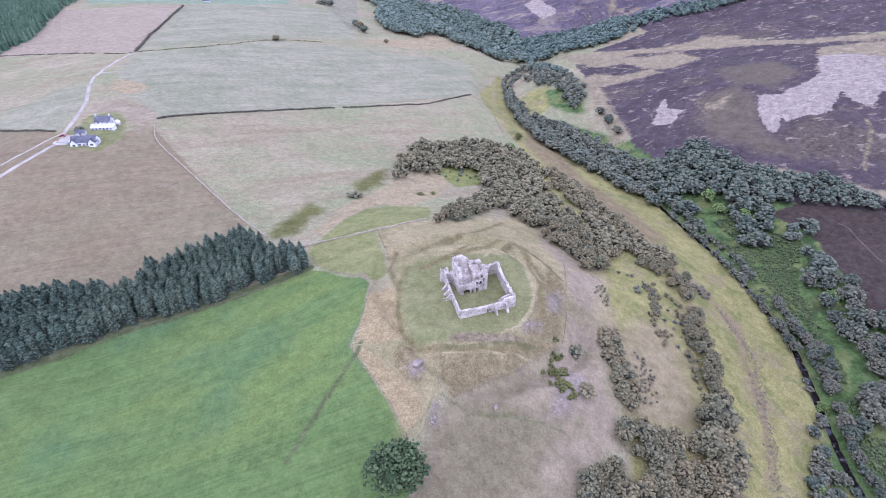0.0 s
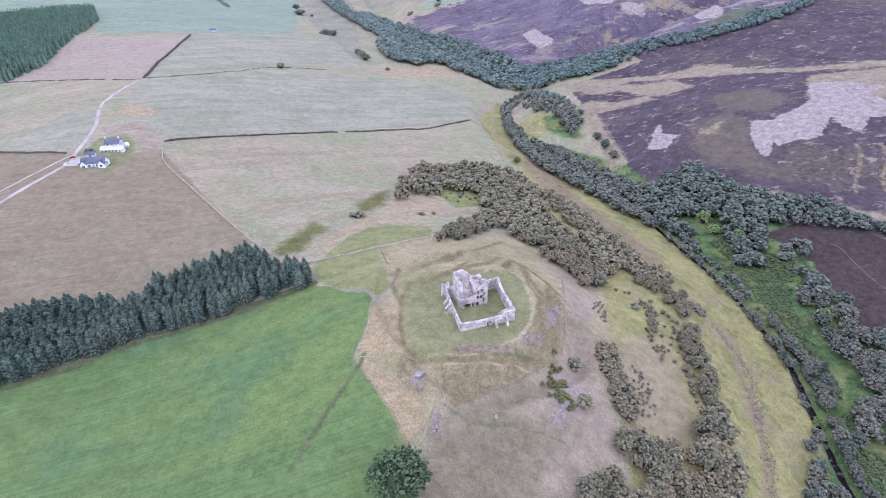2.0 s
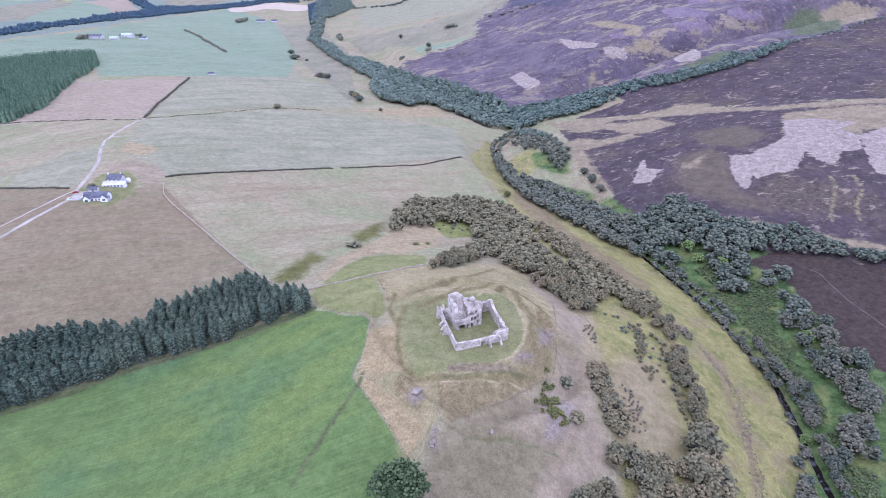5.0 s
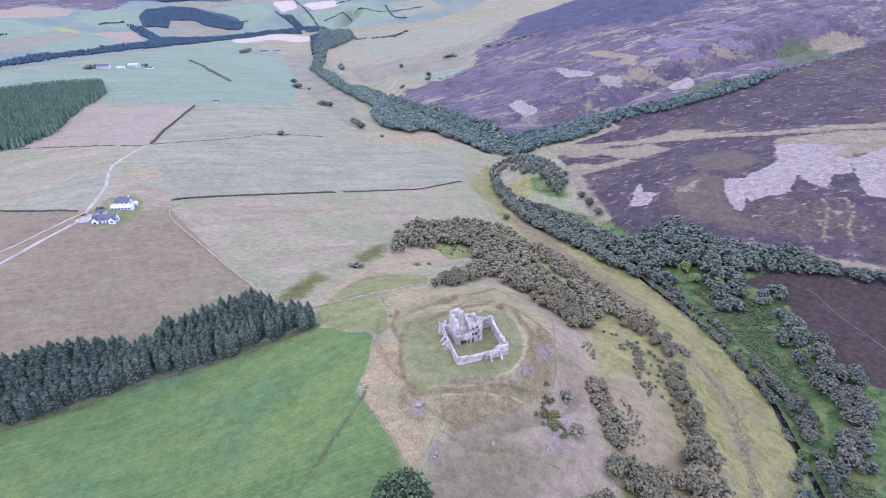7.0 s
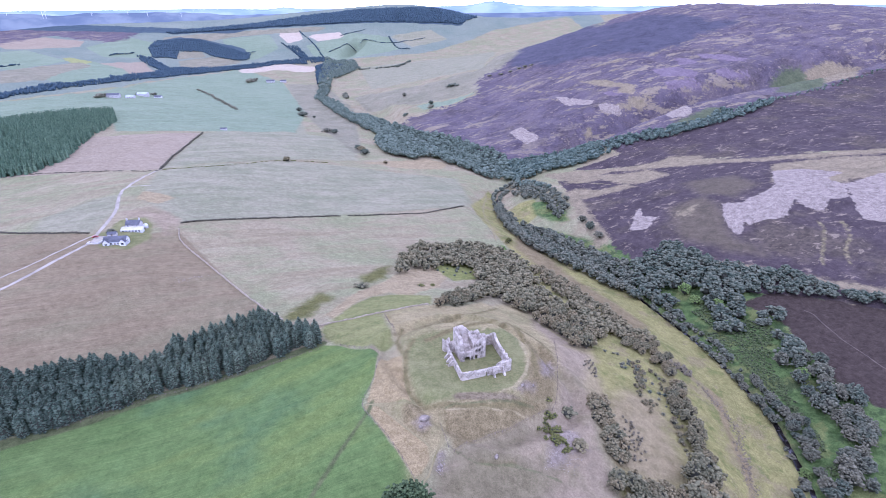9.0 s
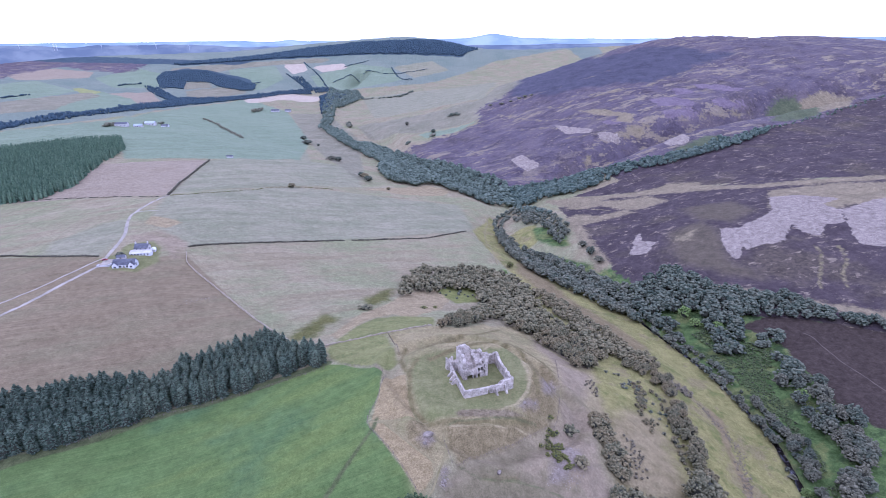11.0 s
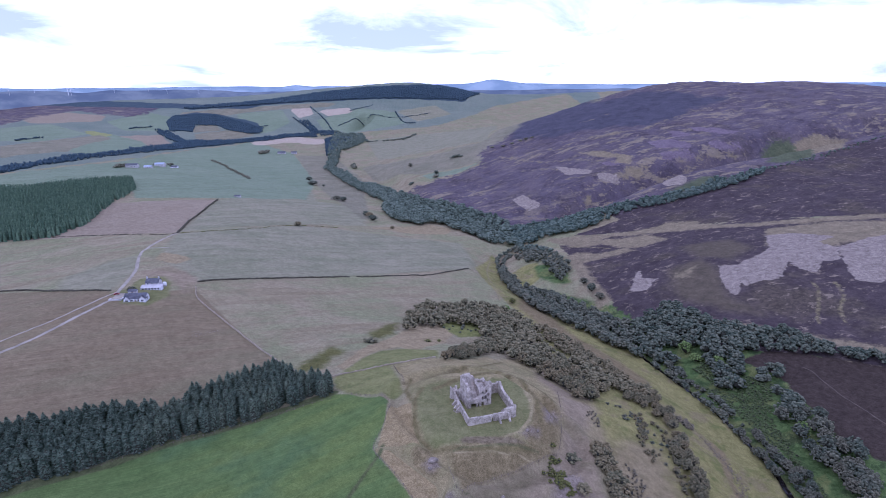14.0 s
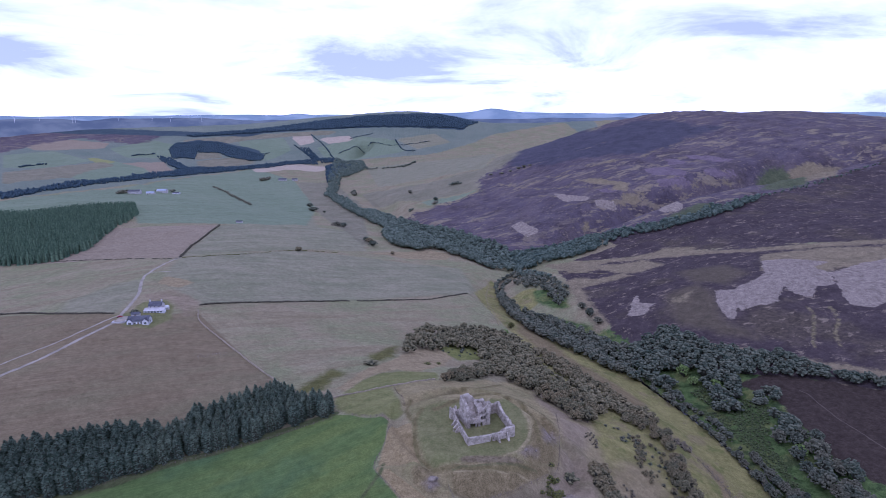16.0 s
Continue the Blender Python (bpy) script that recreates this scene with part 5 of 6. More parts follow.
def plant_singles():
    rng = random.Random(3)
    for (name, kind), spots in singles.items():
        if not spots:
            continue
        leaf, label = GROVE_LOOK[name]
        group = name.replace("_", " ")
        thing_name = {"broad": "broadleaf_tree", "shrub": "shrub", "spruce": "spruce_tree"}[kind]
        first = {}
        for k, (x, y, z, h, turn) in enumerate(spots):
            m = pose(x, y, z - 0.1, rng.uniform(-3, 3), rng.uniform(-3, 3), turn) @ Matrix.Diagonal((h * rng.uniform(0.9, 1.15), h * rng.uniform(0.9, 1.15), h, 1))
            which = k % len(LIBRARY[kind])
            if which in first:
                copy_thing(first[which], m)
            else:
                ob = tree_thing(thing_name, LIBRARY[kind][which], TRUNKS[kind], leaf, label, "shrub" if kind == "shrub" else "tree")
                ob["group"] = group
                first[which] = ob
                ob.matrix_basis = Matrix.Identity(4)
                later.append((ob, m))


later = []
plant_singles()
for ob, m in later:
    ob.matrix_basis = m


def plant_masses():
    for (name, kind), spots in masses.items():
        if not spots:
            continue
        rng = np.random.default_rng(len(spots))
        soup = Soup()
        for x, y, z, h, turn in spots:
            kinds = (LIBRARY if name == "spruce_belt" else PLAINER if y < 620 and kind != "spruce" else FAR_KIND)[kind]
            v, f, slots = kinds[rng.integers(len(kinds))]
            c, s = math.cos(radians(turn)), math.sin(radians(turn))
            w = h * rng.uniform(0.95, 1.2) * (1.7 if name == "dale_shrubs" else 1)
            soup.add(np.stack([(v[:, 0] * c - v[:, 1] * s) * w + x, (v[:, 0] * s + v[:, 1] * c) * w + y, v[:, 2] * h + z - 0.1], 1), f, slots)
        leaf, label = GROVE_LOOK[name]
        tagged(new(name, tri_mesh(name, *soup.arrays(), leaf, CROWN_SHADE)), label.replace("grey-green birch", "grey-green birch trees").replace("tree ", "trees "), "woodland", kind="stuff")


plant_masses()


def lone_tree(kind, which, x, y, h, wide, leaf, label, category="tree"):
    name = {"broad": "broadleaf_tree", "shrub": "shrub"}[kind]
    ob = tree_thing(name, LIBRARY[kind][which], TRUNKS[kind], leaf, label, category)
    ob.matrix_basis = pose(x, y, ground_z(x, y) - 0.1, 0, 0, which * 50) @ Matrix.Diagonal((wide, wide, h, 1))
    return ob


OAK = (crown_soup(101, 60, 20, 0.52, 0.08, 0.95, 0.031), trunk_soup(102, 0.6, 0.05, 6))
oak = tree_thing("oak_tree", *OAK, LEAF_OAK, "large round dark-green oak at the field corner", "tree")
oak.matrix_basis = pose(-17.5, 95, ground_z(-17.5, 95) - 0.2) @ Matrix.Diagonal((17.5, 17.5, 13.5, 1))
for kind, which, x, y, h, wide, leaf, label in (
    ("broad", 0, 192, 335, 7.5, 9, LEAF_LIME, "bright green young tree on the dale floor"),
    ("broad", 1, 190, 350, 11, 11, LEAF_LIME, "bright green tree beside dark alders"),
    ("broad", 2, 202, 319, 10, 9, LEAF_LIME, "bright green tree at the wood's edge"),
    ("broad", 3, 174, 164, 6, 6, LEAF_LIME, "rounded bright green tree on the river bank"),
    ("broad", 4, 197, 296, 8, 8, LEAF_LIME, "bright green tree below the dale wood"),
    ("broad", 5, 211, 232, 9, 9, LEAF_LIME, "bright green tree among grey alders at the moor's edge"),
    ("shrub", 1, 146, 119, 4, 5, LEAF_LIME, "bright green bush beside the river"),
    ("broad", 5, 50, 429, 7, 12, LEAF_LIME, "green tree at the top of the birch wood"),
    ("broad", 6, 150, 529, 9, 10, LEAF_GREEN, "round dark bush on the pale river terrace"),
    ("broad", 7, 153, 506, 10, 11, LEAF_GREEN, "round dark bush on the pale river terrace"),
    ("broad", 2, 157, 484, 8, 10, LEAF_GREEN, "round dark bush on the pale river terrace"),
    ("broad", 5, -367, 1378, 11, 20, LEAF_GREEN, "dark clump of trees on rough ground"),
    ("broad", 6, -301, 1249, 6, 9, LEAF_GREEN, "small dark tree on rough ground"),
    ("broad", 7, -209, 1004, 9, 16, LEAF_GREEN, "dark clump of trees on rough ground"),
    ("broad", 0, -125, 809, 10, 13, LEAF_GREEN, "broad dark tree above the pale bank"),
    ("broad", 2, -106, 1494, 12, 13, LEAF_GREEN, "dark round tree in the pale dale fields"),
    ("broad", 4, -31, 1345, 10, 13, LEAF_GREEN, "dark round tree in the pale dale fields"),
    ("broad", 3, 61, 462, 6, 7, LEAF_GORSE, "yellowish tree below the field's edge"),
    ("broad", 0, -213, 684, 7, 9, LEAF_BROAD, "lone round tree on the field boundary"),
    ("broad", 1, -133, 832, 10, 15, LEAF_BROAD, "broad tree at the glen's edge"),
    ("broad", 2, -141, 846, 9, 13, LEAF_GREEN, "broad tree at the glen's edge"),
    ("broad", 3, -224, 1016, 9, 22, LEAF_GREEN, "dark clump of trees on rough ground"),
    ("broad", 4, -331, 1268, 10, 26, LEAF_GREEN, "dark clump of trees on rough ground"),
    ("broad", 4, -90, 770, 5, 7, LEAF_BROAD, "small bush on the pale bank"),
    ("broad", 0, -256, 348, 5, 6, LEAF_GREEN, "dark garden tree between the two houses"),
    ("shrub", 0, 50.1, 154.1, 3.8, 6, LEAF_BROAD, "rounded grey-green thorn bush on bare ground"),
    ("shrub", 1, 51.3, 135.4, 3.4, 6, LEAF_BROAD, "brownish thorn bush above the scree"),
    ("shrub", 2, -59, 287, 3.0, 8, LEAF_BROAD, "low bush on the boundary bank"),
    ("shrub", 0, -20, 300, 1.4, 4, LEAF_GORSE, "low dark bush on the pale grass"),
    ("shrub", 1, -12, 304, 1.2, 3, LEAF_GORSE, "low dark bush on the pale grass"),
):
    lone_tree(kind, which, x, y, h, wide, leaf, label, "tree" if kind == "broad" else "shrub")


def gorse(x, y, n, spread_x, spread_y, seed, low=0.8, high=1.8, leaf=None, label="low olive gorse bush on stony ground"):
    rng = random.Random(seed)
    made = None
    for k in range(n):
        px, py, h = x + rng.gauss(0, spread_x), y + rng.gauss(0, spread_y), rng.uniform(low, high)
        m = pose(px, py, ground_z(px, py) - 0.1, 0, 0, rng.uniform(0, 360)) @ Matrix.Diagonal((h * 1.3, h * 1.3, h, 1))
        if made is None:
            made = tree_thing("gorse_bush", PLAINER["shrub"][seed % 3], TRUNKS["shrub"], leaf or LEAF_GORSE, label, "shrub")
            made["group"] = "gorse bushes"
            first = m
        else:
            copy_thing(made, m)
    made.matrix_basis = first


gorse(40.5, 142, 24, 2.2, 5, 1, 0.9, 2.1)
gorse(43.5, 135.5, 14, 1.8, 2.6, 2, 0.8, 1.9)
gorse(8, 356, 22, 9, 8, 3, 0.9, 1.8, LEAF_GREEN, "small dark bush in the sunny clearing")
gorse(100, 215, 22, 5, 12, 4, 0.8, 1.8, LEAF_GREEN, "small dark bush on the yellow slope")
gorse(112, 190, 14, 6, 10, 5, 0.8, 1.6, LEAF_GREEN, "small dark bush on the yellow slope")


def hedge(label, points, tall, wide, seed, leaf, gap=0.0):
    """A clipped, patchy field hedge of leafy clumps along a line."""
    rng = np.random.default_rng(seed)
    soup = Soup()
    for p in smooth_line([(x, y, 0) for x, y in points], wide * 0.62):
        if rng.random() < gap:
            continue
        v, f, slots = FAR_KIND["shrub"][rng.integers(3)]
        h = tall * rng.uniform(0.7, 1.25)
        w = wide * rng.uniform(0.8, 1.2)
        x, y = p.x + rng.normal() * 0.2, p.y + rng.normal() * 0.2
        soup.add(v * [w, w, h] + [x, y, ground_z(x, y) - 0.15], f, slots)
    return tagged(new("hedge", tri_mesh("hedge", *soup.arrays(), leaf, CROWN_SHADE)), label, "hedge", kind="stuff")


hedge("long dark hedge between two pale fields", [(-219.7, 383.9), (-202.6, 399.4), (-171.1, 425.8), (-135.4, 453.4), (-106.5, 473.1)], 1.5, 1.7, 1, HEDGE, 0.0)
hedge("dark hedge thinning towards the river", [(-99.0, 477.0), (-61.2, 498.7), (-25.2, 519.8), (0.5, 549.6), (20.0, 573.0)], 1.5, 1.7, 2, HEDGE, 0.12)
hedge("low dark hedge beside the farm road", [(-446.9, 378.5), (-377.8, 365.9), (-321.8, 354.4), (-274.3, 348.9)], 1.4, 1.6, 3, HEDGE, 0.0)
hedge("dark hedge running uphill between fields", [(-325.8, 570.6), (-346.5, 643.7), (-360.8, 720.5), (-381.0, 823.4)], 2.2, 2.6, 4, HEDGE, 0.0)
hedge("tall dark hedgerow between green fields", [(-771.1, 1735.1), (-711.1, 1670.7), (-606.3, 1507.3), (-499.2, 1305.0)], 5, 6, 5, LEAF_GREEN, 0.0)
hedge("patchy line of rushes on a field boundary", [(-323.0, 570.6), (-279.8, 597.2), (-247.0, 646.9), (-213.2, 688.8), (-162.3, 712.2)], 0.9, 2.4, 6, LEAF_GORSE, 0.5)
hedge("patchy dark field boundary", [(-574.1, 560.7), (-498.9, 568.7), (-418.8, 571.5), (-326.3, 563.3)], 0.9, 2.0, 7, HEDGE, 0.35)
hedge("trees round a far farm", [(-858.1, 1360.1), (-871.4, 1449.2)], 9, 14, 9, LEAF_GREEN, 0.0)
hedge("trees beside a far farmhouse", [(-716.1, 2052.8), (-713.2, 2133.6)], 12, 18, 10, LEAF_GREEN, 0.0)
hedge("trees beside a far farm shed", [(-860.9, 1527.0), (-825.6, 1527.7), (-792.4, 1526.3)], 9, 14, 11, LEAF_GREEN, 0.3)
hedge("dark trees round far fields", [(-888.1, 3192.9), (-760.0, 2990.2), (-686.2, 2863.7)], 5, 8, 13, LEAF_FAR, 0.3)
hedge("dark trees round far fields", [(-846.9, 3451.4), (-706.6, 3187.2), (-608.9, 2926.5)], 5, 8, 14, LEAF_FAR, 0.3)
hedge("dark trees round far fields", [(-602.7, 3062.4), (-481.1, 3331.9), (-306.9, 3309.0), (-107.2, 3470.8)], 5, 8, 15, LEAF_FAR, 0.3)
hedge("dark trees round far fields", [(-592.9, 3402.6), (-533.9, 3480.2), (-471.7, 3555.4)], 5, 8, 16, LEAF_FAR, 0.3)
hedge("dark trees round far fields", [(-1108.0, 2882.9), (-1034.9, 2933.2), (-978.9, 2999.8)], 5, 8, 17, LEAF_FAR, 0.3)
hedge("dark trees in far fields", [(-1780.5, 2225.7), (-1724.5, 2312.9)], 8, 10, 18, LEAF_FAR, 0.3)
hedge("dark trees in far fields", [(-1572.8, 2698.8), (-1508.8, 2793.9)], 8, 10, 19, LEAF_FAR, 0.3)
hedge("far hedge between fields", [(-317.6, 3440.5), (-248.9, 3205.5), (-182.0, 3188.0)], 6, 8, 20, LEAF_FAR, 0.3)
hedge("scattered trees in the far dale", [(-379.7, 2577.1), (-274.1, 2601.3), (-196.5, 2660.9)], 8, 16, 21, LEAF_GREEN, 0.3)
hedge("scattered trees in the far dale", [(-217.1, 2569.0), (-162.0, 2797.8)], 8, 16, 22, LEAF_GREEN, 0.4)
hedge("scattered bushes on pale ground", [(-94.4, 1280.3), (-91.8, 1285.6)], 8, 12, 23, LEAF_GREEN, 0.0)
hedge("scattered bushes on pale ground", [(-33.2, 1304.1), (-30.5, 1313.7)], 8, 12, 24, LEAF_GREEN, 0.0)
hedge("scattered bushes on pale ground", [(11.6, 1490.3), (34.9, 1468.2)], 8, 14, 25, LEAF_GREEN, 0.0)
hedge("scattered bushes on pale ground", [(-313.2, 1753.8), (-291.1, 1650.5)], 10, 14, 26, LEAF_GREEN, 0.0)
hedge("scattered bushes at the moor's edge", [(121.7, 1478.8), (173.3, 1452.8), (225.9, 1447.2)], 6, 12, 27, LEAF_GREEN, 0.4)



# ---- the castle ruin ----
def part(name, bm, material, parent, label=""):
    me = bpy.data.meshes.new(name)
    bm.to_mesh(me)
    bm.free()
    me.materials.append(material)
    ob = new(name, me)
    ob.parent = parent
    return tagged(ob, label)


def rough(p, amount):
    n = noise.noise_vector(Vector(p) * 0.9) + 0.5 * noise.noise_vector(Vector(p) * 2.3)
    return Vector(p) + n * amount


def rubble_wall(a, b, thick, tops, holes=(), foot=-0.6, step=0.35, ragged=0.28, shake=0.14, seed=0):
    """A ruined wall from a to b: tops gives (distance, height) along it, holes (from, to, low, high)."""
    rng = random.Random(seed)
    a, b = Vector((*a, 0)), Vector((*b, 0))
    run = (b - a).length
    way = (b - a) / run
    side = Vector((-way.y, way.x, 0)) * thick / 2
    cuts = {0.0, run} | {min(max(h[k], 0), run) for h in holes for k in (0, 1)}
    n = int(run / step)
    cuts |= {run * k / n for k in range(1, n) if all(abs(run * k / n - c) > 0.12 for c in cuts)}
    cuts = sorted(cuts)

    def top(s):
        xs, hs = zip(*tops)
        return float(np.interp(s, xs, hs))

    crest = {s: top(s) + rng.uniform(-ragged, ragged) for s in cuts}
    bm = bmesh.new()

    def put(s, z, w):
        return rough(a + way * s + side * w + Vector((0, 0, z)), shake)

    for s0, s1 in zip(cuts, cuts[1:]):
        mid = (s0 + s1) / 2
        spans = [(foot, None)]
        for h0, h1, lo, hi in sorted(holes, key=lambda h: h[2]):
            if h0 - 1e-6 <= mid <= h1 + 1e-6:
                base_z = spans[-1][0]
                spans[-1] = (base_z, lo)
                spans.append((hi, None))
        for z0, z1 in spans:
            t0, t1 = (crest[s0], crest[s1]) if z1 is None else (z1, z1)
            if min(t0, t1) <= z0 + 0.05:
                continue
            rows = max(1, int((max(t0, t1) - z0) / 0.9))
            grid = {}
            for w in (-1, 1):
                for r in range(rows + 1):
                    for q, (s, t) in enumerate(((s0, t0), (s1, t1))):
                        grid[w, r, q] = bm.verts.new(put(s, z0 + (t - z0) * r / rows, w))
            for r in range(rows):
                bm.faces.new((grid[-1, r, 0], grid[-1, r, 1], grid[-1, r + 1, 1], grid[-1, r + 1, 0]))
                bm.faces.new((grid[1, r, 1], grid[1, r, 0], grid[1, r + 1, 0], grid[1, r + 1, 1]))
                bm.faces.new((grid[1, r, 0], grid[-1, r, 0], grid[-1, r + 1, 0], grid[1, r + 1, 0]))
                bm.faces.new((grid[-1, r, 1], grid[1, r, 1], grid[1, r + 1, 1], grid[-1, r + 1, 1]))
            bm.faces.new((grid[-1, rows, 0], grid[-1, rows, 1], grid[1, rows, 1], grid[1, rows, 0]))
            bm.faces.new((grid[1, 0, 0], grid[1, 0, 1], grid[-1, 0, 1], grid[-1, 0, 0]))
    bmesh.ops.remove_doubles(bm, verts=bm.verts, dist=0.02)
    return bm


def sloped_buttress(foot_at, out, reach, wide, tall):
    """A raking prop against a wall, higher at the wall than at its toe."""
    p, o = Vector((*foot_at, 0)), Vector((*out, 0)).normalized()
    s = Vector((-o.y, o.x, 0)) * wide / 2
    bm = bmesh.new()
    rings = []
    for d, z in ((-0.3, tall), (reach * 0.35, tall * 0.82), (reach, 0.55)):
        c = p + o * d
        rings.append([bm.verts.new(rough(c + s * k + Vector((0, 0, zz)), 0.08)) for k, zz in ((-1, -0.5), (1, -0.5), (1, z), (-1, z))])
    for ra, rb in zip(rings, rings[1:]):
        for k in range(4):
            bm.faces.new((ra[k], ra[(k + 1) % 4], rb[(k + 1) % 4], rb[k]))
    bm.faces.new(rings[0][::-1])
    bm.faces.new(rings[-1])
    return bm


def rubble_floor(corners, level, rise, seed):
    """Uneven grassy rubble filling the space between walls."""
    bm = bmesh.new()
    p = [Vector((*c, 0)) for c in corners]
    n, rng, g = 9, random.Random(seed), {}
    for i in range(n + 1):
        for j in range(n + 1):
            u, v = i / n, j / n
            q = (p[0] * (1 - u) + p[1] * u) * (1 - v) + (p[3] * (1 - u) + p[2] * u) * v
            g[i, j] = bm.verts.new((q.x, q.y, level + rise * v + rng.uniform(-0.25, 0.25)))
    for i in range(n):
        for j in range(n):
            bm.faces.new((g[i, j], g[i + 1, j], g[i + 1, j + 1], g[i, j + 1]))
    return bm


def build_castle():
    castle = tagged(new("castle_ruin"), "roofless grey stone castle keep inside a broken curtain wall", "castle")
    fl, fr, bl, br = (3.4, 157.7), (25.3, 165.0), (-3.1, 181.4), (19.3, 186.5)
    A, along, deep = Vector((3.5, 171.3)), Vector((0.941, 0.338)), Vector((-0.338, 0.941))

    def at(s, d):
        return tuple(A + along * s + deep * d)

    wid, dep = 12.1, 9.6
    # curtain walls
    part("curtain_wall", rubble_wall(fl, fr, 1.0, [(0, 3.8), (6, 3.5), (11, 3.4), (17.4, 3.5), (18, 3.8), (18.4, 5.1), (23, 5.3)],
         [(2.2, 2.8, 1.3, 2.1), (7.4, 8.0, 1.4, 2.2), (11.0, 12.0, -0.6, 2.1), (12.5, 13.0, 0.3, 1.9), (14.8, 15.3, 1.4, 2.1), (20.6, 21.1, 2.0, 2.8)], ragged=0.14, seed=1), STONE, castle, "front curtain wall with gateway and slits")
    part("curtain_wall", rubble_wall(fr, br, 1.2, [(0, 5.3), (2, 5.1), (3, 4.2), (5.5, 5.2), (7, 4.3), (9, 5.3), (12, 4.2), (15, 4.8), (18, 5.4), (20, 6.6), (21.3, 6.8), (22.4, 5.6)],
         [(5.6, 6.6, 0.6, 2.6), (10.0, 11.2, 0.5, 2.8), (14.2, 14.8, 1.8, 2.6)], ragged=0.4, seed=2), STONE, castle, "ragged side curtain wall with recesses")
    part("curtain_wall", rubble_wall(fl, bl, 0.85, [(0, 3.8), (8, 3.3), (16, 3.2), (20, 3.4), (22.5, 4.2), (24.6, 5.2)], (), ragged=0.12, seed=3), STONE, castle)
    part("curtain_wall", rubble_wall(at(wid - 0.3, dep - 0.8), br, 1.3, [(0, 4.8), (3, 4.2), (5, 4.9), (8, 5.4)], [(3.2, 4.1, 0, 2)], ragged=0.35, seed=4), STONE, castle)
    part("curtain_wall", rubble_wall(bl, at(0.4, dep - 1.2), 1.3, [(0, 5.0), (1.4, 4.4), (2.6, 5.2), (4, 5.6)], (), ragged=0.4, seed=5), STONE, castle)
    # inner leaf of the corner house
    part("corner_wall", rubble_wall((20.2, 167.0), (24.3, 168.4), 0.9, [(0, 2.2), (1.2, 3.0), (4.2, 3.4)], (), ragged=0.3, seed=6), STONE, castle)
    part("corner_wall", rubble_wall((20.0, 164.2), (19.4, 166.6), 0.9, [(0, 4.6), (1.2, 3.2), (2.4, 2.2)], (), ragged=0.3, seed=7), STONE, castle)
    # ruined round tower at the back corner
    bm = bmesh.new()
    rings, m = [], 14
    for k in range(m):
        a = 6.283 * k / m
        t = 5.4 + 1.0 * math.sin(a * 2 + 1) + random.Random(k).uniform(-0.4, 0.4)
        rings.append([bm.verts.new(rough((bl[0] + r * math.cos(a), bl[1] + r * math.sin(a), z), 0.12)) for r, z in ((1.9, -0.6), (1.8, t), (0.95, t - 0.2), (1.0, 1.6))])
    for k in range(m):
        p, q = rings[k], rings[(k + 1) % m]
        for r in range(3):
            bm.faces.new((p[r], q[r], q[r + 1], p[r + 1]))
    bm.faces.new([r[3] for r in rings][::-1])
    part("corner_turret", bm, STONE, castle, "stump of a ruined round corner turret")
    # raking buttresses
    fw = (Vector(fr) - Vector(fl)).normalized()
    fo = (fw.y, -fw.x)
    for s, tall in ((14.6, 3.2), (19.3, 3.6)):
        p = Vector(fl) + fw * s + Vector(fo) * 0.6
        part("buttress", sloped_buttress(p, fo, 2.6, 0.75, tall), STONE, castle)
    lw = (Vector(bl) - Vector(fl)).normalized()
    lo = (-lw.y, lw.x)
    for s in (11.6, 14.6, 17.8):
        p = Vector(fl) + lw * s + Vector(lo) * 0.5
        part("buttress", sloped_buttress(p, lo, 2.3, 0.8, 2.9), STONE, castle)
    # the keep
    part("keep_wall", rubble_wall(at(0.6, 0), at(0.6, dep), 1.5, [(0, 7.4), (0.8, 9.6), (2.0, 11.0), (3.6, 11.6), (5.5, 11.6), (8, 12.4), (9.6, 12.9)],
         [(4.4, 5.2, 6.0, 7.8), (6.6, 7.1, 2.4, 3.2)], seed=8), STONE, castle, "tall broken side wall of the keep")
    part("keep_wall", rubble_wall(at(0, dep - 0.6), at(wid, dep - 0.6), 1.5, [(0, 12.9), (2.4, 13.2), (4.0, 13.6), (5.2, 12.4), (6.4, 11.4), (7.4, 9.6), (9.2, 9.0), (11.0, 8.8), (12.1, 9.2)],
         [(2.6, 3.6, 7.4, 9.2), (4.8, 5.4, 4.4, 6.0), (9.0, 9.8, 6.8, 8.4)], seed=9), STONE, castle, "tall back wall of the keep")
    part("keep_wall", rubble_wall(at(wid - 0.6, 0), at(wid - 0.6, dep), 1.5, [(0, 11.8), (1.5, 11.9), (3.2, 10.4), (5, 9.4), (7, 8.8), (9.6, 9.2)],
         [(1.8, 2.6, 4.0, 5.4), (1.9, 2.6, 7.6, 9.0), (5.4, 6.2, 4.2, 5.8), (6.0, 6.8, 7.4, 9.0)], seed=10), STONE, castle, "side wall of the keep's wing")
    part("keep_wall", rubble_wall(at(6.7, 0.55), at(wid, 0.55), 1.3, [(0, 5.6), (0.7, 7.8), (1.3, 8.8), (2.2, 9.2), (3.0, 9.9), (4.0, 10.8), (5.4, 11.6)],
         [(0.3, 1.6, -0.2, 2.0), (0.4, 1.5, 3.1, 5.2), (1.9, 3.0, 3.3, 5.4), (3.5, 4.7, 1.2, 3.2), (3.5, 4.7, 4.3, 6.3), (0.5, 1.6, 6.0, 7.7), (2.4, 3.4, 6.5, 8.5)], seed=11), STONE, castle, "windowed front wall of the keep's wing")
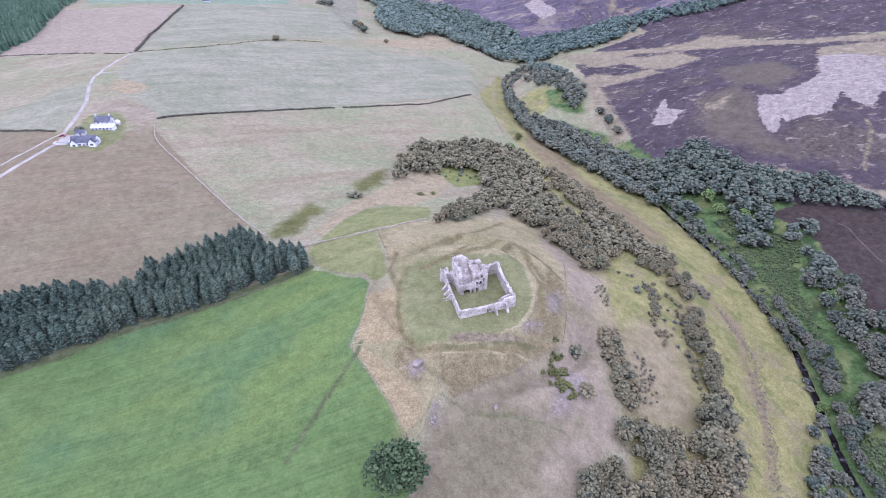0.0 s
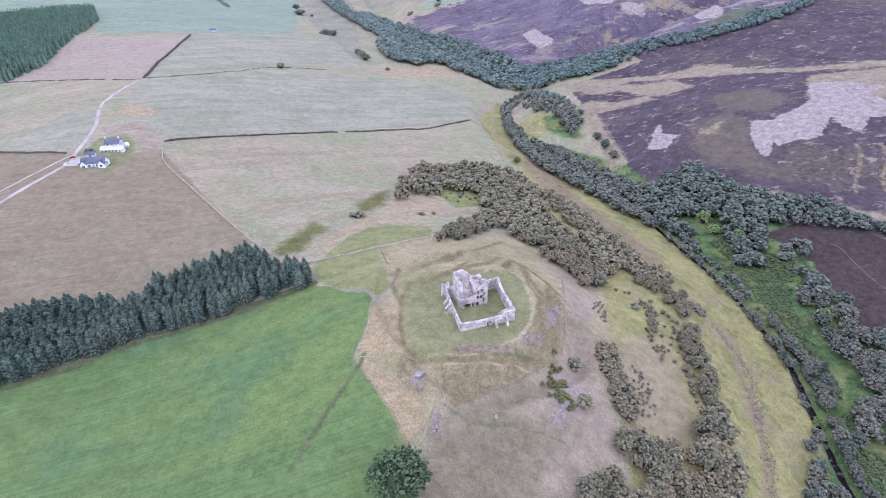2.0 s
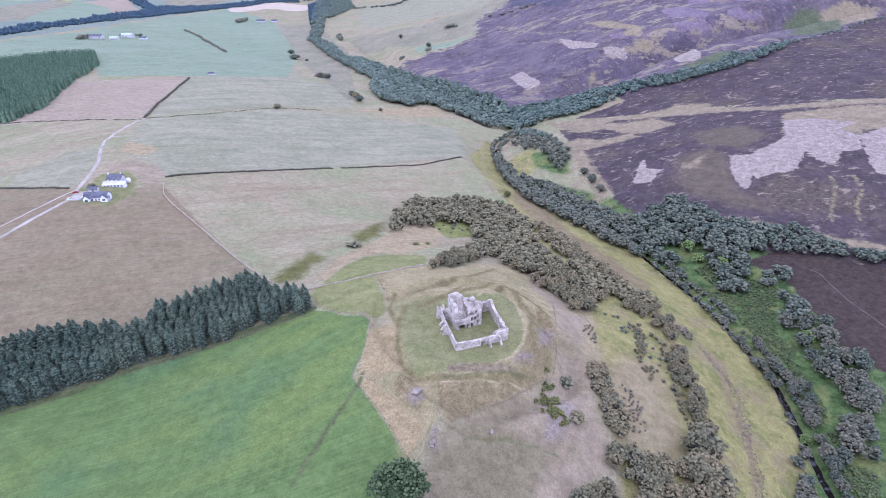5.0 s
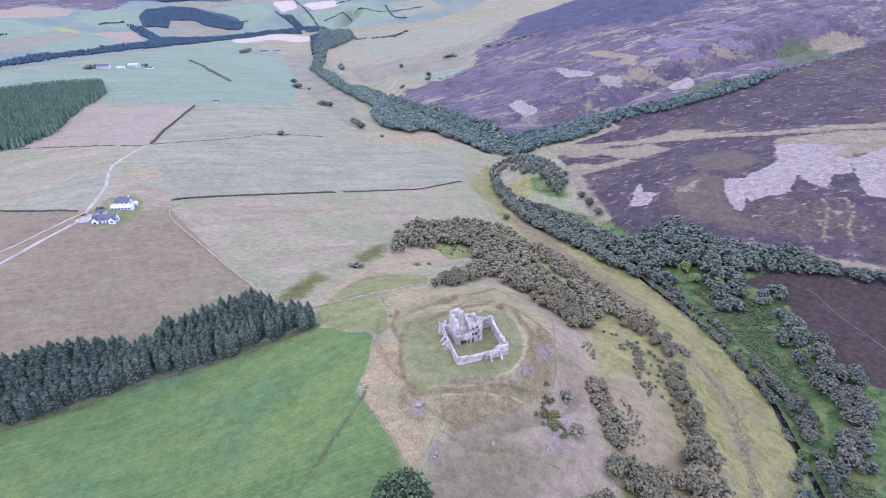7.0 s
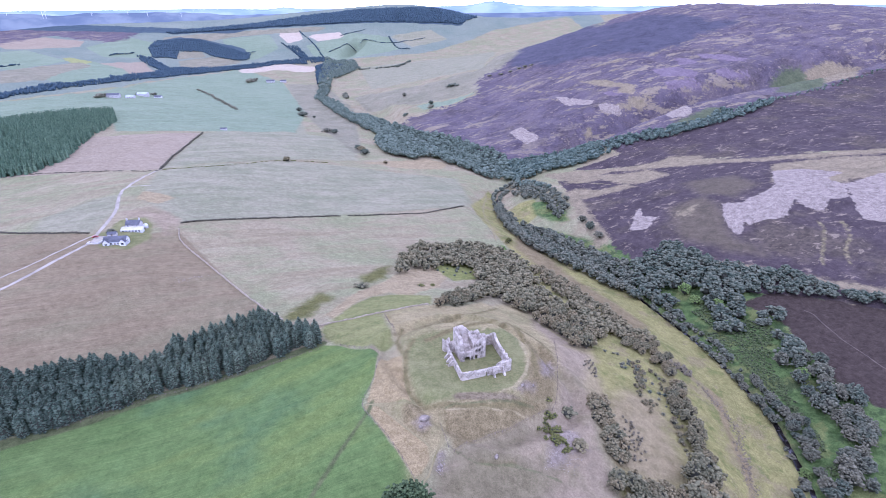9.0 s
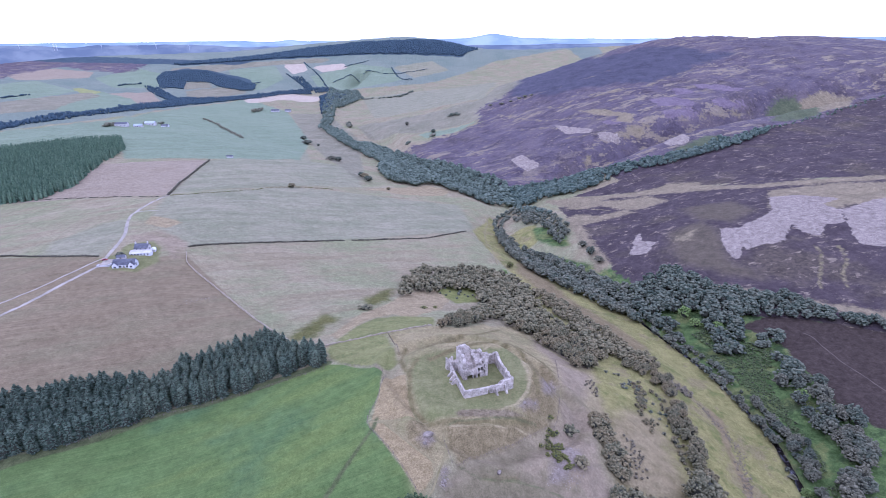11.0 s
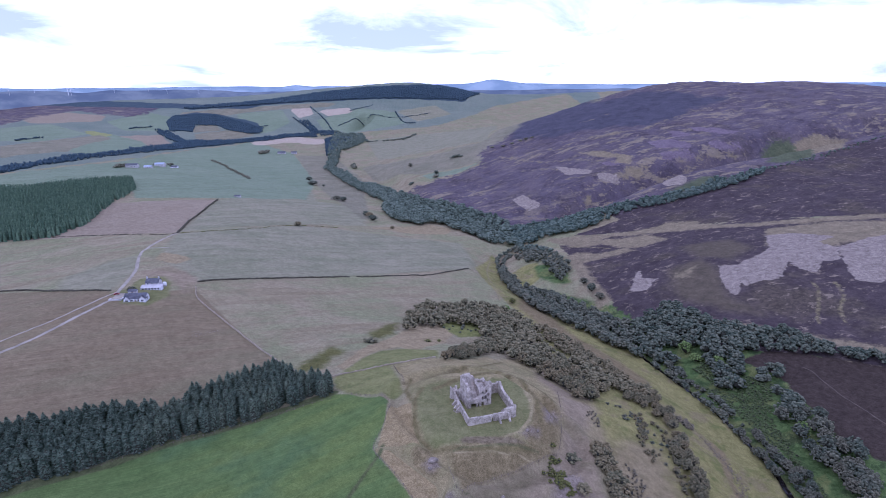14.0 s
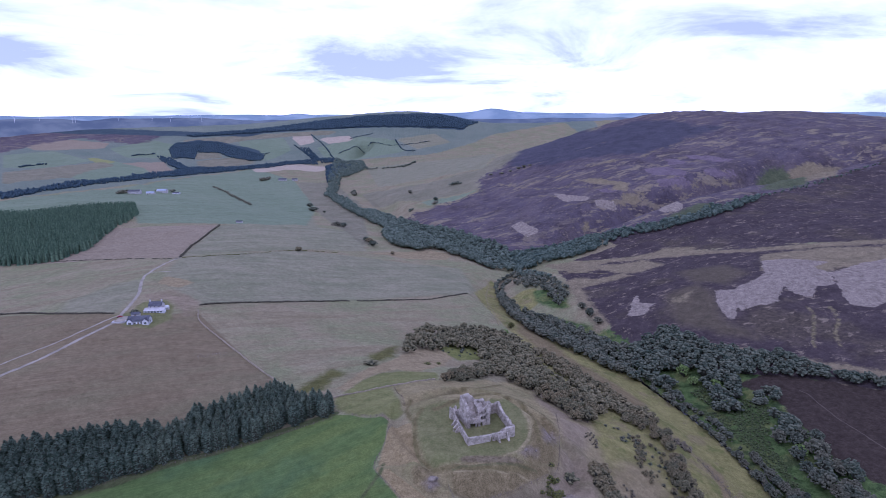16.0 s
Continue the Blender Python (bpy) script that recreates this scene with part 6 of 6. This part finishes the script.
    part("keep_wall", rubble_wall(at(0, 0.55), at(6.7, 0.55), 1.3, [(0, 8.6), (0.8, 6.6), (1.5, 5.0), (3.2, 4.2), (5.0, 4.4), (6.0, 5.2), (6.7, 6.8)],
         [(1.7, 4.6, -0.6, 2.1), (5.2, 6.0, -0.6, 1.8)], seed=12), STONE, castle, "low broken front wall with a hearth arch")
    part("keep_wall", rubble_wall(at(6.9, 0.8), at(6.9, dep - 1.2), 1.1, [(0, 6.2), (1.2, 8.0), (3.5, 8.8), (5, 9.0), (7.6, 9.6)],
         [(2.4, 3.2, 4.2, 6.2), (4.6, 5.3, 7.0, 8.6), (5.0, 5.8, 3.6, 5.2)], seed=13), STONE, castle, "cross wall inside the keep")
    part("vault_rubble", rubble_floor([at(1.2, 1.1), at(6.5, 1.1), at(6.5, dep - 1.2), at(1.2, dep - 1.2)], 2.7, 4.4, 14), STONE, castle, "collapsed vault of grey rubble")
    part("vault_rubble", rubble_floor([at(7.3, 1.1), at(wid - 1.2, 1.1), at(wid - 1.2, dep - 1.2), at(7.3, dep - 1.2)], 6.6, 1.2, 15), STONE, castle)
    return castle


build_castle()


# ---- houses and farms ----
def box(bm, lo, hi):
    v = [bm.verts.new((x, y, z)) for z in (lo[2], hi[2]) for x, y in ((lo[0], lo[1]), (hi[0], lo[1]), (hi[0], hi[1]), (lo[0], hi[1]))]
    for f in ((3, 2, 1, 0), (4, 5, 6, 7), (0, 1, 5, 4), (1, 2, 6, 5), (2, 3, 7, 6), (3, 0, 4, 7)):
        bm.faces.new([v[k] for k in f])


def boxed(*pairs):
    bm = bmesh.new()
    for lo, hi in pairs:
        box(bm, lo, hi)
    return bm


def gabled_walls(L, W, H, R, T=0.35):
    """Outer walls with two gables, open to the roof, with thickness."""
    bm = boxed(((-L / 2, -W / 2, -1.5), (L / 2, -W / 2 + T, H)), ((-L / 2, W / 2 - T, -1.5), (L / 2, W / 2, H)))
    for x0, x1 in ((-L / 2, -L / 2 + T), (L / 2 - T, L / 2)):
        ring = [[bm.verts.new((x, y, z)) for y, z in ((-W / 2 + T, -1.5), (W / 2 - T, -1.5), (W / 2 - T, H), (0, H + R - 0.12), (-W / 2 + T, H))] for x in (x0, x1)]
        bm.faces.new(ring[0][::-1])
        bm.faces.new(ring[1])
        for k in range(5):
            bm.faces.new((ring[0][k], ring[0][(k + 1) % 5], ring[1][(k + 1) % 5], ring[1][k]))
    return bm


def gabled_roof(L, W, H, R, over=0.3, T=0.18):
    bm = bmesh.new()
    drop = R / (W / 2) * over
    for sgn in (-1, 1):
        p = [(-L / 2 - over, sgn * (W / 2 + over), H - drop), (L / 2 + over, sgn * (W / 2 + over), H - drop), (L / 2 + over, 0, H + R), (-L / 2 - over, 0, H + R)]
        lo = [bm.verts.new(q) for q in p]
        hi = [bm.verts.new((x, y, z + T)) for x, y, z in p]
        bm.faces.new(lo[::-1])
        bm.faces.new(hi)
        for k in range(4):
            bm.faces.new((lo[k], lo[(k + 1) % 4], hi[(k + 1) % 4], hi[k]))
    bmesh.ops.recalc_face_normals(bm, faces=bm.faces)
    return bm


def window_on(house, x, y, z, w, h, face):
    """A window with its frame and pane; face is the wall's outward side, '-y', '+y', '-x' or '+x'."""
    win = new("window")
    win.parent = house
    turn = {"-y": 0, "+x": 90, "+y": 180, "-x": 270}[face]
    win.matrix_basis = pose(x, y, z, 0, 0, turn)
    part("window_frame", boxed(((-w / 2 - 0.1, -0.06, -0.1), (-w / 2, 0.1, h + 0.1)), ((w / 2, -0.06, -0.1), (w / 2 + 0.1, 0.1, h + 0.1)), ((-w / 2, -0.06, -0.1), (w / 2, 0.1, 0)),
         ((-w / 2, -0.06, h), (w / 2, 0.1, h + 0.1)), ((-0.04, -0.05, 0), (0.04, 0.09, h))), WHITE_PAINT, win)
    part("pane", boxed(((-w / 2, -0.03, 0), (-0.04, 0.06, h)), ((0.04, -0.03, 0), (w / 2, 0.06, h))), GLASS, win)


def chimney_on(house, x, y, z, tall, mat):
    part("chimney", boxed(((x - 0.45, y - 0.35, z - 1.2), (x + 0.45, y + 0.35, z + tall)), ((x - 0.55, y - 0.45, z + tall), (x + 0.55, y + 0.45, z + tall + 0.15)),
         ((x - 0.3, y - 0.12, z + tall + 0.15), (x - 0.06, y + 0.12, z + tall + 0.5)), ((x + 0.06, y - 0.12, z + tall + 0.15), (x + 0.3, y + 0.12, z + tall + 0.5))), mat, house)


def house(name, label, category, x, y, turn, L, W, H, R, wall, roof, z=None):
    ob = tagged(new(name), label, category)
    ob.matrix_basis = pose(x, y, ground_z(x, y) if z is None else z, 0, 0, turn)
    part("wall", gabled_walls(L, W, H, R), wall, ob)
    part("roof", gabled_roof(L, W, H, R), roof, ob)
    return ob


# white bungalow
b = house("bungalow", "white harled bungalow with two front gables and a slate roof", "house", -243.4, 332.0, 8, 15.4, 7.4, 3.0, 3.0, HARLING, SLATE, -8.3)
for wx in (-5.6, 5.6):
    for name, bm, mat in (("wing_wall", gabled_walls(4.6, 4.2, 3.0, 2.2), HARLING), ("wing_roof", gabled_roof(4.6, 4.2, 3.0, 2.2), SLATE)):
        bmesh.ops.transform(bm, matrix=pose(wx, -2.6, 0, 0, 0, 90), verts=bm.verts[:])
        part(name, bm, mat, b)
    window_on(b, wx, -4.9, 0.9, 1.8, 1.3, "-y")
for wx in (-2.4, 2.6):
    window_on(b, wx, -3.7, 0.9, 1.7, 1.25, "-y")
window_on(b, -7.7, -1.0, 0.8, 1.3, 1.4, "-x")
window_on(b, 7.7, 0.0, 0.9, 1.2, 1.2, "+x")
part("door", boxed(((-0.4, -3.76, 0), (0.6, -3.62, 2.05))), WOOD, b)
# stone farmhouse with a lower front range
h = house("farmhouse", "grey stone two-storey farmhouse with gable chimneys", "house", -245.6, 362.0, 5, 10.2, 6.6, 5.2, 2.7, GREY_WALL, SLATE, -9.0)
for wx in (-3.2, 0, 3.2):
    window_on(h, wx, -3.3, 3.6, 1.0, 1.4, "-y")
for wx in (-3.2, 3.2):
    window_on(h, wx, 3.3, 1.0, 1.0, 1.4, "+y")
window_on(h, 5.1, 0, 3.4, 0.9, 1.3, "+x")
window_on(h, -5.1, 0, 3.4, 0.9, 1.3, "-x")
chimney_on(h, -4.6, 0, 7.9, 1.3, GREY_WALL)
chimney_on(h, 4.6, 0, 7.9, 1.3, GREY_WALL)
part("porch_wall", boxed(((-7.6, -7.4, -1.5), (8.4, -7.1, 2.3)), ((-7.6, -7.1, -1.5), (-7.3, -3.3, 2.6)), ((8.1, -7.1, -1.5), (8.4, -3.3, 2.6))), HARLING, h, "white single-storey front range")
bm = bmesh.new()
q = [bm.verts.new(p) for p in ((-7.8, -7.7, 2.2), (8.6, -7.7, 2.2), (8.6, -3.32, 3.7), (-7.8, -3.32, 3.7), (-7.8, -7.7, 2.35), (8.6, -7.7, 2.35), (8.6, -3.32, 3.85), (-7.8, -3.32, 3.85))]
for f in ((3, 2, 1, 0), (4, 5, 6, 7), (0, 1, 5, 4), (1, 2, 6, 5), (2, 3, 7, 6), (3, 0, 4, 7)):
    bm.faces.new([q[k] for k in f])
part("porch_roof", bm, GREY_WALL, h, "pale grey slab lean-to roof")
for wx in (-5.8, -3.4, -1.0, 1.4, 3.8, 6.2):
    window_on(h, wx, -7.4, 0.8, 1.2, 1.2, "-y")
# byre between the houses
g = house("byre", "small grey stone byre with a slate roof", "outbuilding", -253.5, 345.0, 10, 6.0, 3.6, 2.0, 1.3, GREY_WALL, SLATE)
part("door", boxed(((-0.6, -1.86, 0), (0.6, -1.74, 1.8))), WOOD, g)
# white storage tank
tank = tagged(new("storage_tank"), "rounded white storage tank beside the farmhouse", "tank")
tank.matrix_basis = pose(-239.5, 366.5, ground_z(-239.5, 366.5))
bm = bmesh.new()
bmesh.ops.create_uvsphere(bm, u_segments=16, v_segments=10, radius=1.9)
for v in bm.verts:
    v.co.z = max(v.co.z, -0.9) * 0.95 + 1.9
part("shell", bm, WHITE_PAINT, tank)
part("plinth", boxed(((-1.3, -1.3, -0.6), (1.3, 1.3, 1.05))), GREY_WALL, tank)
# red car on the forecourt
car = tagged(new("car"), "small red car parked at the road end", "car")
car.matrix_basis = pose(-264.5, 341.5, ground_z(-264.5, 341.5) + 0.02, 0, 0, 20)
bm = boxed(((-2.0, -0.85, 0.35), (2.0, 0.85, 0.95)))
bmesh.ops.bevel(bm, geom=bm.edges[:], offset=0.14, segments=2, affect="EDGES")
part("body", bm, RED_PAINT, car)
bm = bmesh.new()
lo = [bm.verts.new(p) for p in ((-1.3, -0.8, 0.94), (1.1, -0.8, 0.94), (1.1, 0.8, 0.94), (-1.3, 0.8, 0.94))]
hi = [bm.verts.new(p) for p in ((-0.9, -0.62, 1.42), (0.5, -0.62, 1.42), (0.5, 0.62, 1.42), (-0.9, 0.62, 1.42))]
for k in range(4):
    bm.faces.new((lo[k], lo[(k + 1) % 4], hi[(k + 1) % 4], hi[k]))
bm.faces.new(hi)
part("windscreen", bm, GLASS, car)
part("car_roof", boxed(((-0.88, -0.6, 1.425), (0.48, 0.6, 1.47))), RED_PAINT, car)
for wx in (-1.25, 1.25):
    for wy in (-0.82, 0.82):
        bm = bmesh.new()
        bmesh.ops.create_cone(bm, cap_ends=True, segments=14, radius1=0.33, radius2=0.33, depth=0.22, matrix=pose(wx, wy, 0.33, 90))
        part("wheel", bm, RUBBER, car)
# ruined pen by the road
pen = tagged(new("stone_pen"), "low ruined stone pen beside the forecourt", "stone wall")
for k, (p, q) in enumerate((((-263, 328.5), (-254.5, 329.5)), ((-254.5, 329.5), (-255, 334.5)), ((-263, 328.5), (-263.6, 332.5)))):
    part("wall", rubble_wall(p, q, 0.8, [(0, 1.2), (3, 0.8), (9, 1.3)], (), foot=-1.4, ragged=0.25, seed=40 + k), GREY_WALL, pen).location.z = -7.2
# stone cottage by the bridge, hut and far farms
c = house("cottage", "pale grey cottage among trees by the river", "house", -13.5, 868, 8, 13, 7, 3.2, 3.2, HARLING, TIN)
for wx in (-3.5, 0, 3.5):
    window_on(c, wx, -3.5, 0.9, 1.2, 1.3, "-y")
chimney_on(c, 5.8, 0, 6.4, 0.9, GREY_WALL)
hut = house("field_hut", "small pale tin-roofed hut in the upper field", "outbuilding", -366, 872, 4, 10, 5, 2.4, 1.4, GREY_WALL, SLATE)
for x, y, turn, L, W, H, R, wall, roof, label in (
    (-838, 1392, 5, 30, 14, 6, 4, GREY_WALL, SLATE, "far grey farm steading with a slate roof"),
    (-800, 1400, 5, 20, 11, 5, 3, GREY_WALL, TIN, "far pale farm shed"),
    (-866, 1404, 80, 24, 11, 5, 3, GREY_WALL, SLATE, "far grey farm barn"),
    (-815, 1490, 5, 26, 16, 7, 4, GREY_WALL, TIN, "far large pale farm shed"),
    (-770, 1480, 5, 18, 10, 5, 3, HARLING, SLATE, "far white farm cottage with slates"),
    (-655, 2120, 8, 30, 14, 6, 5, GREY_WALL, SLATE, "far grey farmhouse beside dark trees"),
    (-612, 2140, 8, 22, 12, 5, 4, GREY_WALL, SLATE, "far farm barn beside dark trees"),
):
    f = house("farm_building", label, "farm building", x, y, turn, L, W, H, R, wall, roof)
    for wx in (-L * 0.3, 0, L * 0.3):
        window_on(f, wx, -W / 2, 1.2, 1.8, 2.0, "-y")


# ---- walls, fences, stones ----
def stone_wall(label, points, tall, thick, seed):
    """A drystone field dyke that follows the ground."""
    rng = random.Random(seed)
    bm = bmesh.new()
    last = None
    pts = smooth_line([(x, y, 0) for x, y in points], 1.1)
    for k, p in enumerate(pts):
        way = (pts[min(k + 1, len(pts) - 1)] - pts[max(k - 1, 0)]).to_2d().normalized()
        side = Vector((-way.y, way.x, 0)) * thick / 2
        z, t = ground_z(p.x, p.y), tall * rng.uniform(0.55, 1.2)
        c = Vector((p.x, p.y, z))
        ring = [bm.verts.new(c + side * w * rng.uniform(0.8, 1.2) + Vector((0, 0, h))) for w, h in ((-1, -0.4), (1, -0.4), (0.75, t * 0.7), (0.45, t), (-0.45, t * rng.uniform(0.85, 1.1)), (-0.75, t * 0.7))]
        if last:
            for q in range(6):
                bm.faces.new((last[q], last[(q + 1) % 6], ring[(q + 1) % 6], ring[q]))
        else:
            bm.faces.new(ring[::-1])
        last = ring
    bm.faces.new(last)
    me = bpy.data.meshes.new("field_wall")
    bm.to_mesh(me)
    bm.free()
    me.materials.append(DYKE_STONE)
    return tagged(new("field_wall", me), label, "stone wall", kind="structure")


stone_wall("low grey drystone dyke crossing the pasture", [(-216, 371), (-202.8, 345.2), (-170, 310), (-140, 278), (-116.6, 252.9), (-96, 232)], 1.1, 0.9, 1)
stone_wall("low grey drystone dyke below the castle knoll", [(-76, 220), (-63.3, 226), (-52, 230), (-39.5, 235.3), (-27, 243), (-13.5, 254.4)], 0.9, 0.8, 2)


def fence(label, points, step, seed):
    """Timber posts with two wires on a line over the ground."""
    rng = random.Random(seed)
    f = tagged(new("fence"), label, "fence", "field fences")
    pts = smooth_line([(x, y, 0) for x, y in points], step)
    bm0 = boxed(((-0.08, -0.08, -0.3), (0.08, 0.08, 1.25)), ((-0.06, -0.06, 1.25), (0.06, 0.06, 1.3)))
    me = bpy.data.meshes.new("post")
    bm0.to_mesh(me)
    bm0.free()
    me.materials.append(WOOD)
    tops = []
    for p in pts:
        post = new("post", me)
        post.parent = f
        z = ground_z(p.x, p.y)
        post.matrix_basis = pose(p.x, p.y, z, rng.uniform(-4, 4), rng.uniform(-4, 4), rng.uniform(0, 90))
        tops.append(Vector((p.x, p.y, z)))
    for h in (0.55, 1.1):
        bm = bmesh.new()
        for a, b in zip(tops, tops[1:]):
            way = (b - a).normalized()
            s = Vector((-way.y, way.x, 0)) * 0.025
            up = Vector((0, 0, 0.05))
            v = [bm.verts.new(q + Vector((0, 0, h))) for q in (a - s, a + s, b + s, b - s, a - s + up, a + s + up, b + s + up, b - s + up)]
            for q in ((3, 2, 1, 0), (4, 5, 6, 7), (0, 1, 5, 4), (1, 2, 6, 5), (2, 3, 7, 6), (3, 0, 4, 7)):
                bm.faces.new([v[k] for k in q])
        part("wire", bm, WOOD, f)


fence("old post and wire fence beside the straw strip", [(-33.9, 177.6), (-35.5, 160.3), (-38.5, 145.5), (-30.2, 133.4), (-21.8, 121.1), (-14.7, 108.7)], 3.0, 1)
fence("post and wire fence on the castle bank", [(-38.4, 234.2), (-34.2, 218.2), (-29.1, 201.4)], 3.0, 2)
fence("post and wire fence below the castle bank", [(-5.7, 134.9), (-4.0, 126.6), (-0.5, 121.3), (10.2, 130.1), (22.5, 136.4), (38.0, 148.4), (44.6, 155.3), (51.9, 185.7), (57.1, 219.9)], 3.0, 3)
fence("post and wire fence along the spruce belt", [(-168.1, 144.0), (-144.5, 160.0), (-124.1, 169.4), (-102.0, 179.2), (-88.1, 185.6), (-67.0, 193.2)], 4.0, 4)
fence("post and wire fence along the field side", [(-56.2, 194.4), (-45.7, 188.4), (-35.7, 182.0)], 3.0, 5)
fence("post and wire fence above the river", [(21.3, 571.5), (34.8, 565.3), (45.0, 488.2), (47.9, 456.3)], 5.0, 6)



def stone_mesh(seed, level=2):
    rng = np.random.default_rng(seed)
    v, f = ICO[level]
    v = v * (1 + 0.22 * rng.normal(size=(len(v), 1)).clip(-1.5, 1.5)) * [1.0, 0.75, 0.6]
    return tri_mesh("boulder", v, f, np.zeros(len(f), int), PALE_ROCK)


def boulder(x, y, size, seed, label, sink=0.2):
    ob = new("boulder", stone_mesh(seed))
    ob.matrix_basis = pose(x, y, ground_z(x, y) + size * (0.6 - sink) * 0.6, 0, 0, seed * 37) @ Matrix.Diagonal((size, size, size, 1))
    return tagged(ob, label, "boulder", "boulders on the knoll")


boulder(-12.4, 134.4, 2.1, 1, "pale flat rock at a small hollow")
boulder(15.4, 120.8, 1.1, 2, "pale rock jutting from the turf")
boulder(-5.7, 115.7, 0.9, 3, "pale rock on worn ground")
boulder(-6.3, 114.0, 0.7, 4, "pale rock on worn ground")
boulder(-13.5, 131.6, 1.0, 5, "pale rock beside the flat rock")
boulder(29.6, 154.7, 0.9, 6, "grey rock in the scree patch")
boulder(34.5, 155.9, 0.8, 7, "grey rock in the scree patch")
boulder(-3.0, 169.2, 0.5, 8, "pale stone on the castle lawn")
boulder(-1.4, 393.6, 2.2, 9, "white rock at the clearing's edge")
boulder(3.7, 394.6, 1.8, 10, "white rock at the clearing's edge")
boulder(40.4, 129.5, 0.6, 11, "pale stone in the scree")
boulder(48.2, 141.5, 0.7, 12, "pale stone in the scree")
boulder(51.2, 138.5, 0.6, 13, "pale stone in the scree")



def loose_stones(name, label, points, spread, count, low, high, seed):
    """Many small stones strewn along a line."""
    rng = np.random.default_rng(seed)
    line = smooth_line([(x, y, 0) for x, y in points], 0.5)
    soup = Soup()
    v0, f0 = ICO[1]
    for k in range(count):
        p = line[rng.integers(len(line))]
        x, y = p.x + rng.normal() * spread, p.y + rng.normal() * spread
        r = rng.uniform(low, high)
        v = v0 * r * (1 + 0.25 * rng.normal(size=(len(v0), 1)).clip(-1.4, 1.4)) * [1, rng.uniform(0.6, 1), 0.6]
        soup.add(v + [x, y, ground_z(x, y) + r * 0.2], f0)
    return tagged(new(name, tri_mesh(name, *soup.arrays(), PALE_ROCK if "pale" in label or "heap" in label else DARK_STONE)), label, "stones", kind="stuff")


loose_stones("scree", "line of loose grey stones down the slope", [(145, 224), (148, 206), (151, 190), (145, 174), (141, 160), (136, 144), (134, 136), (127, 122), (124, 110)], 1.7, 560, 0.25, 0.65, 1)
loose_stones("scree", "pale broken stones on worn ground", [(34.4, 123), (39.5, 127.8), (44.8, 127.4), (42.5, 124.1), (49.5, 133.5), (48.9, 141.5), (49.4, 147.2)], 1.8, 260, 0.08, 0.26, 2)
loose_stones("scree", "grey stones on the castle bank", [(27.2, 153.3), (32.0, 155.2), (35.8, 156.4)], 1.2, 90, 0.1, 0.3, 3)
loose_stones("scree", "grey stones at the bank's corner", [(41.2, 169.1), (49.2, 189.0), (43.4, 166.6)], 1.0, 70, 0.15, 0.4, 4)
loose_stones("scree", "small pale stones on the worn path", [(-6.3, 113.1), (-5.9, 116.3), (-5.2, 120.7)], 0.7, 60, 0.1, 0.35, 5)
loose_stones("scree", "stones from a fallen dyke", [(0.8, 148.0), (12.0, 147.2), (23.3, 147.8)], 1.0, 110, 0.08, 0.22, 6)
loose_stones("stone_heap", "low heap of stones in the brown field", [(-177.0, 279.5), (-171.1, 283.7), (-163.8, 289.3)], 2.4, 60, 0.15, 0.4, 7)
loose_stones("shore_stones", "pale shingle on the river's edge", [(178.8, 278.2), (180.6, 269.9), (181.9, 261.2)], 1.2, 90, 0.2, 0.5, 8)



# ---- wind turbines on the far skyline ----
def wind_turbine(x, y, z, tall, turn, spin):
    ob = tagged(new("wind_turbine"), "tiny white three-bladed wind turbine on the skyline", "wind turbine", "wind farm")
    ob.matrix_basis = pose(x, y, z, 0, 0, turn)
    bm = bmesh.new()
    bmesh.ops.create_cone(bm, cap_ends=True, segments=10, radius1=tall * 0.035, radius2=tall * 0.02, depth=tall, matrix=pose(0, 0, tall / 2))
    part("tower", bm, WHITE_PAINT, ob)
    part("nacelle", boxed(((-tall * 0.03, -tall * 0.05, tall), (tall * 0.03, tall * 0.08, tall * 1.06))), WHITE_PAINT, ob)
    for k in range(3):
        bm = boxed(((-tall * 0.018, -tall * 0.01, 0), (tall * 0.018, tall * 0.01, tall * 0.62)))
        for v in bm.verts:
            if v.co.z > 0.1:
                v.co.x *= 0.45
        bm.transform(pose(0, -tall * 0.07, tall * 1.03, 0, spin + 120 * k, 0))
        part("blade", bm, WHITE_PAINT, ob)


wind_turbine(-2536, 3230, 107, 27, -20, 0)
wind_turbine(-2440, 3302, 118, 19, -13, 31)
wind_turbine(-2304, 3397, 103, 35, -6, 62)
wind_turbine(-2292, 3405, 103, 35, 1, 93)
wind_turbine(-2096, 3526, 113, 16, 8, 124)
wind_turbine(-1928, 3619, 115, 19, 15, 155)
wind_turbine(-1832, 3668, 106, 24, 22, 186)
wind_turbine(-1731, 3715, 127, 19, 29, 217)
wind_turbine(-1658, 3748, 101, 21, 36, 248)
wind_turbine(-1590, 3777, 133, 16, 43, 279)
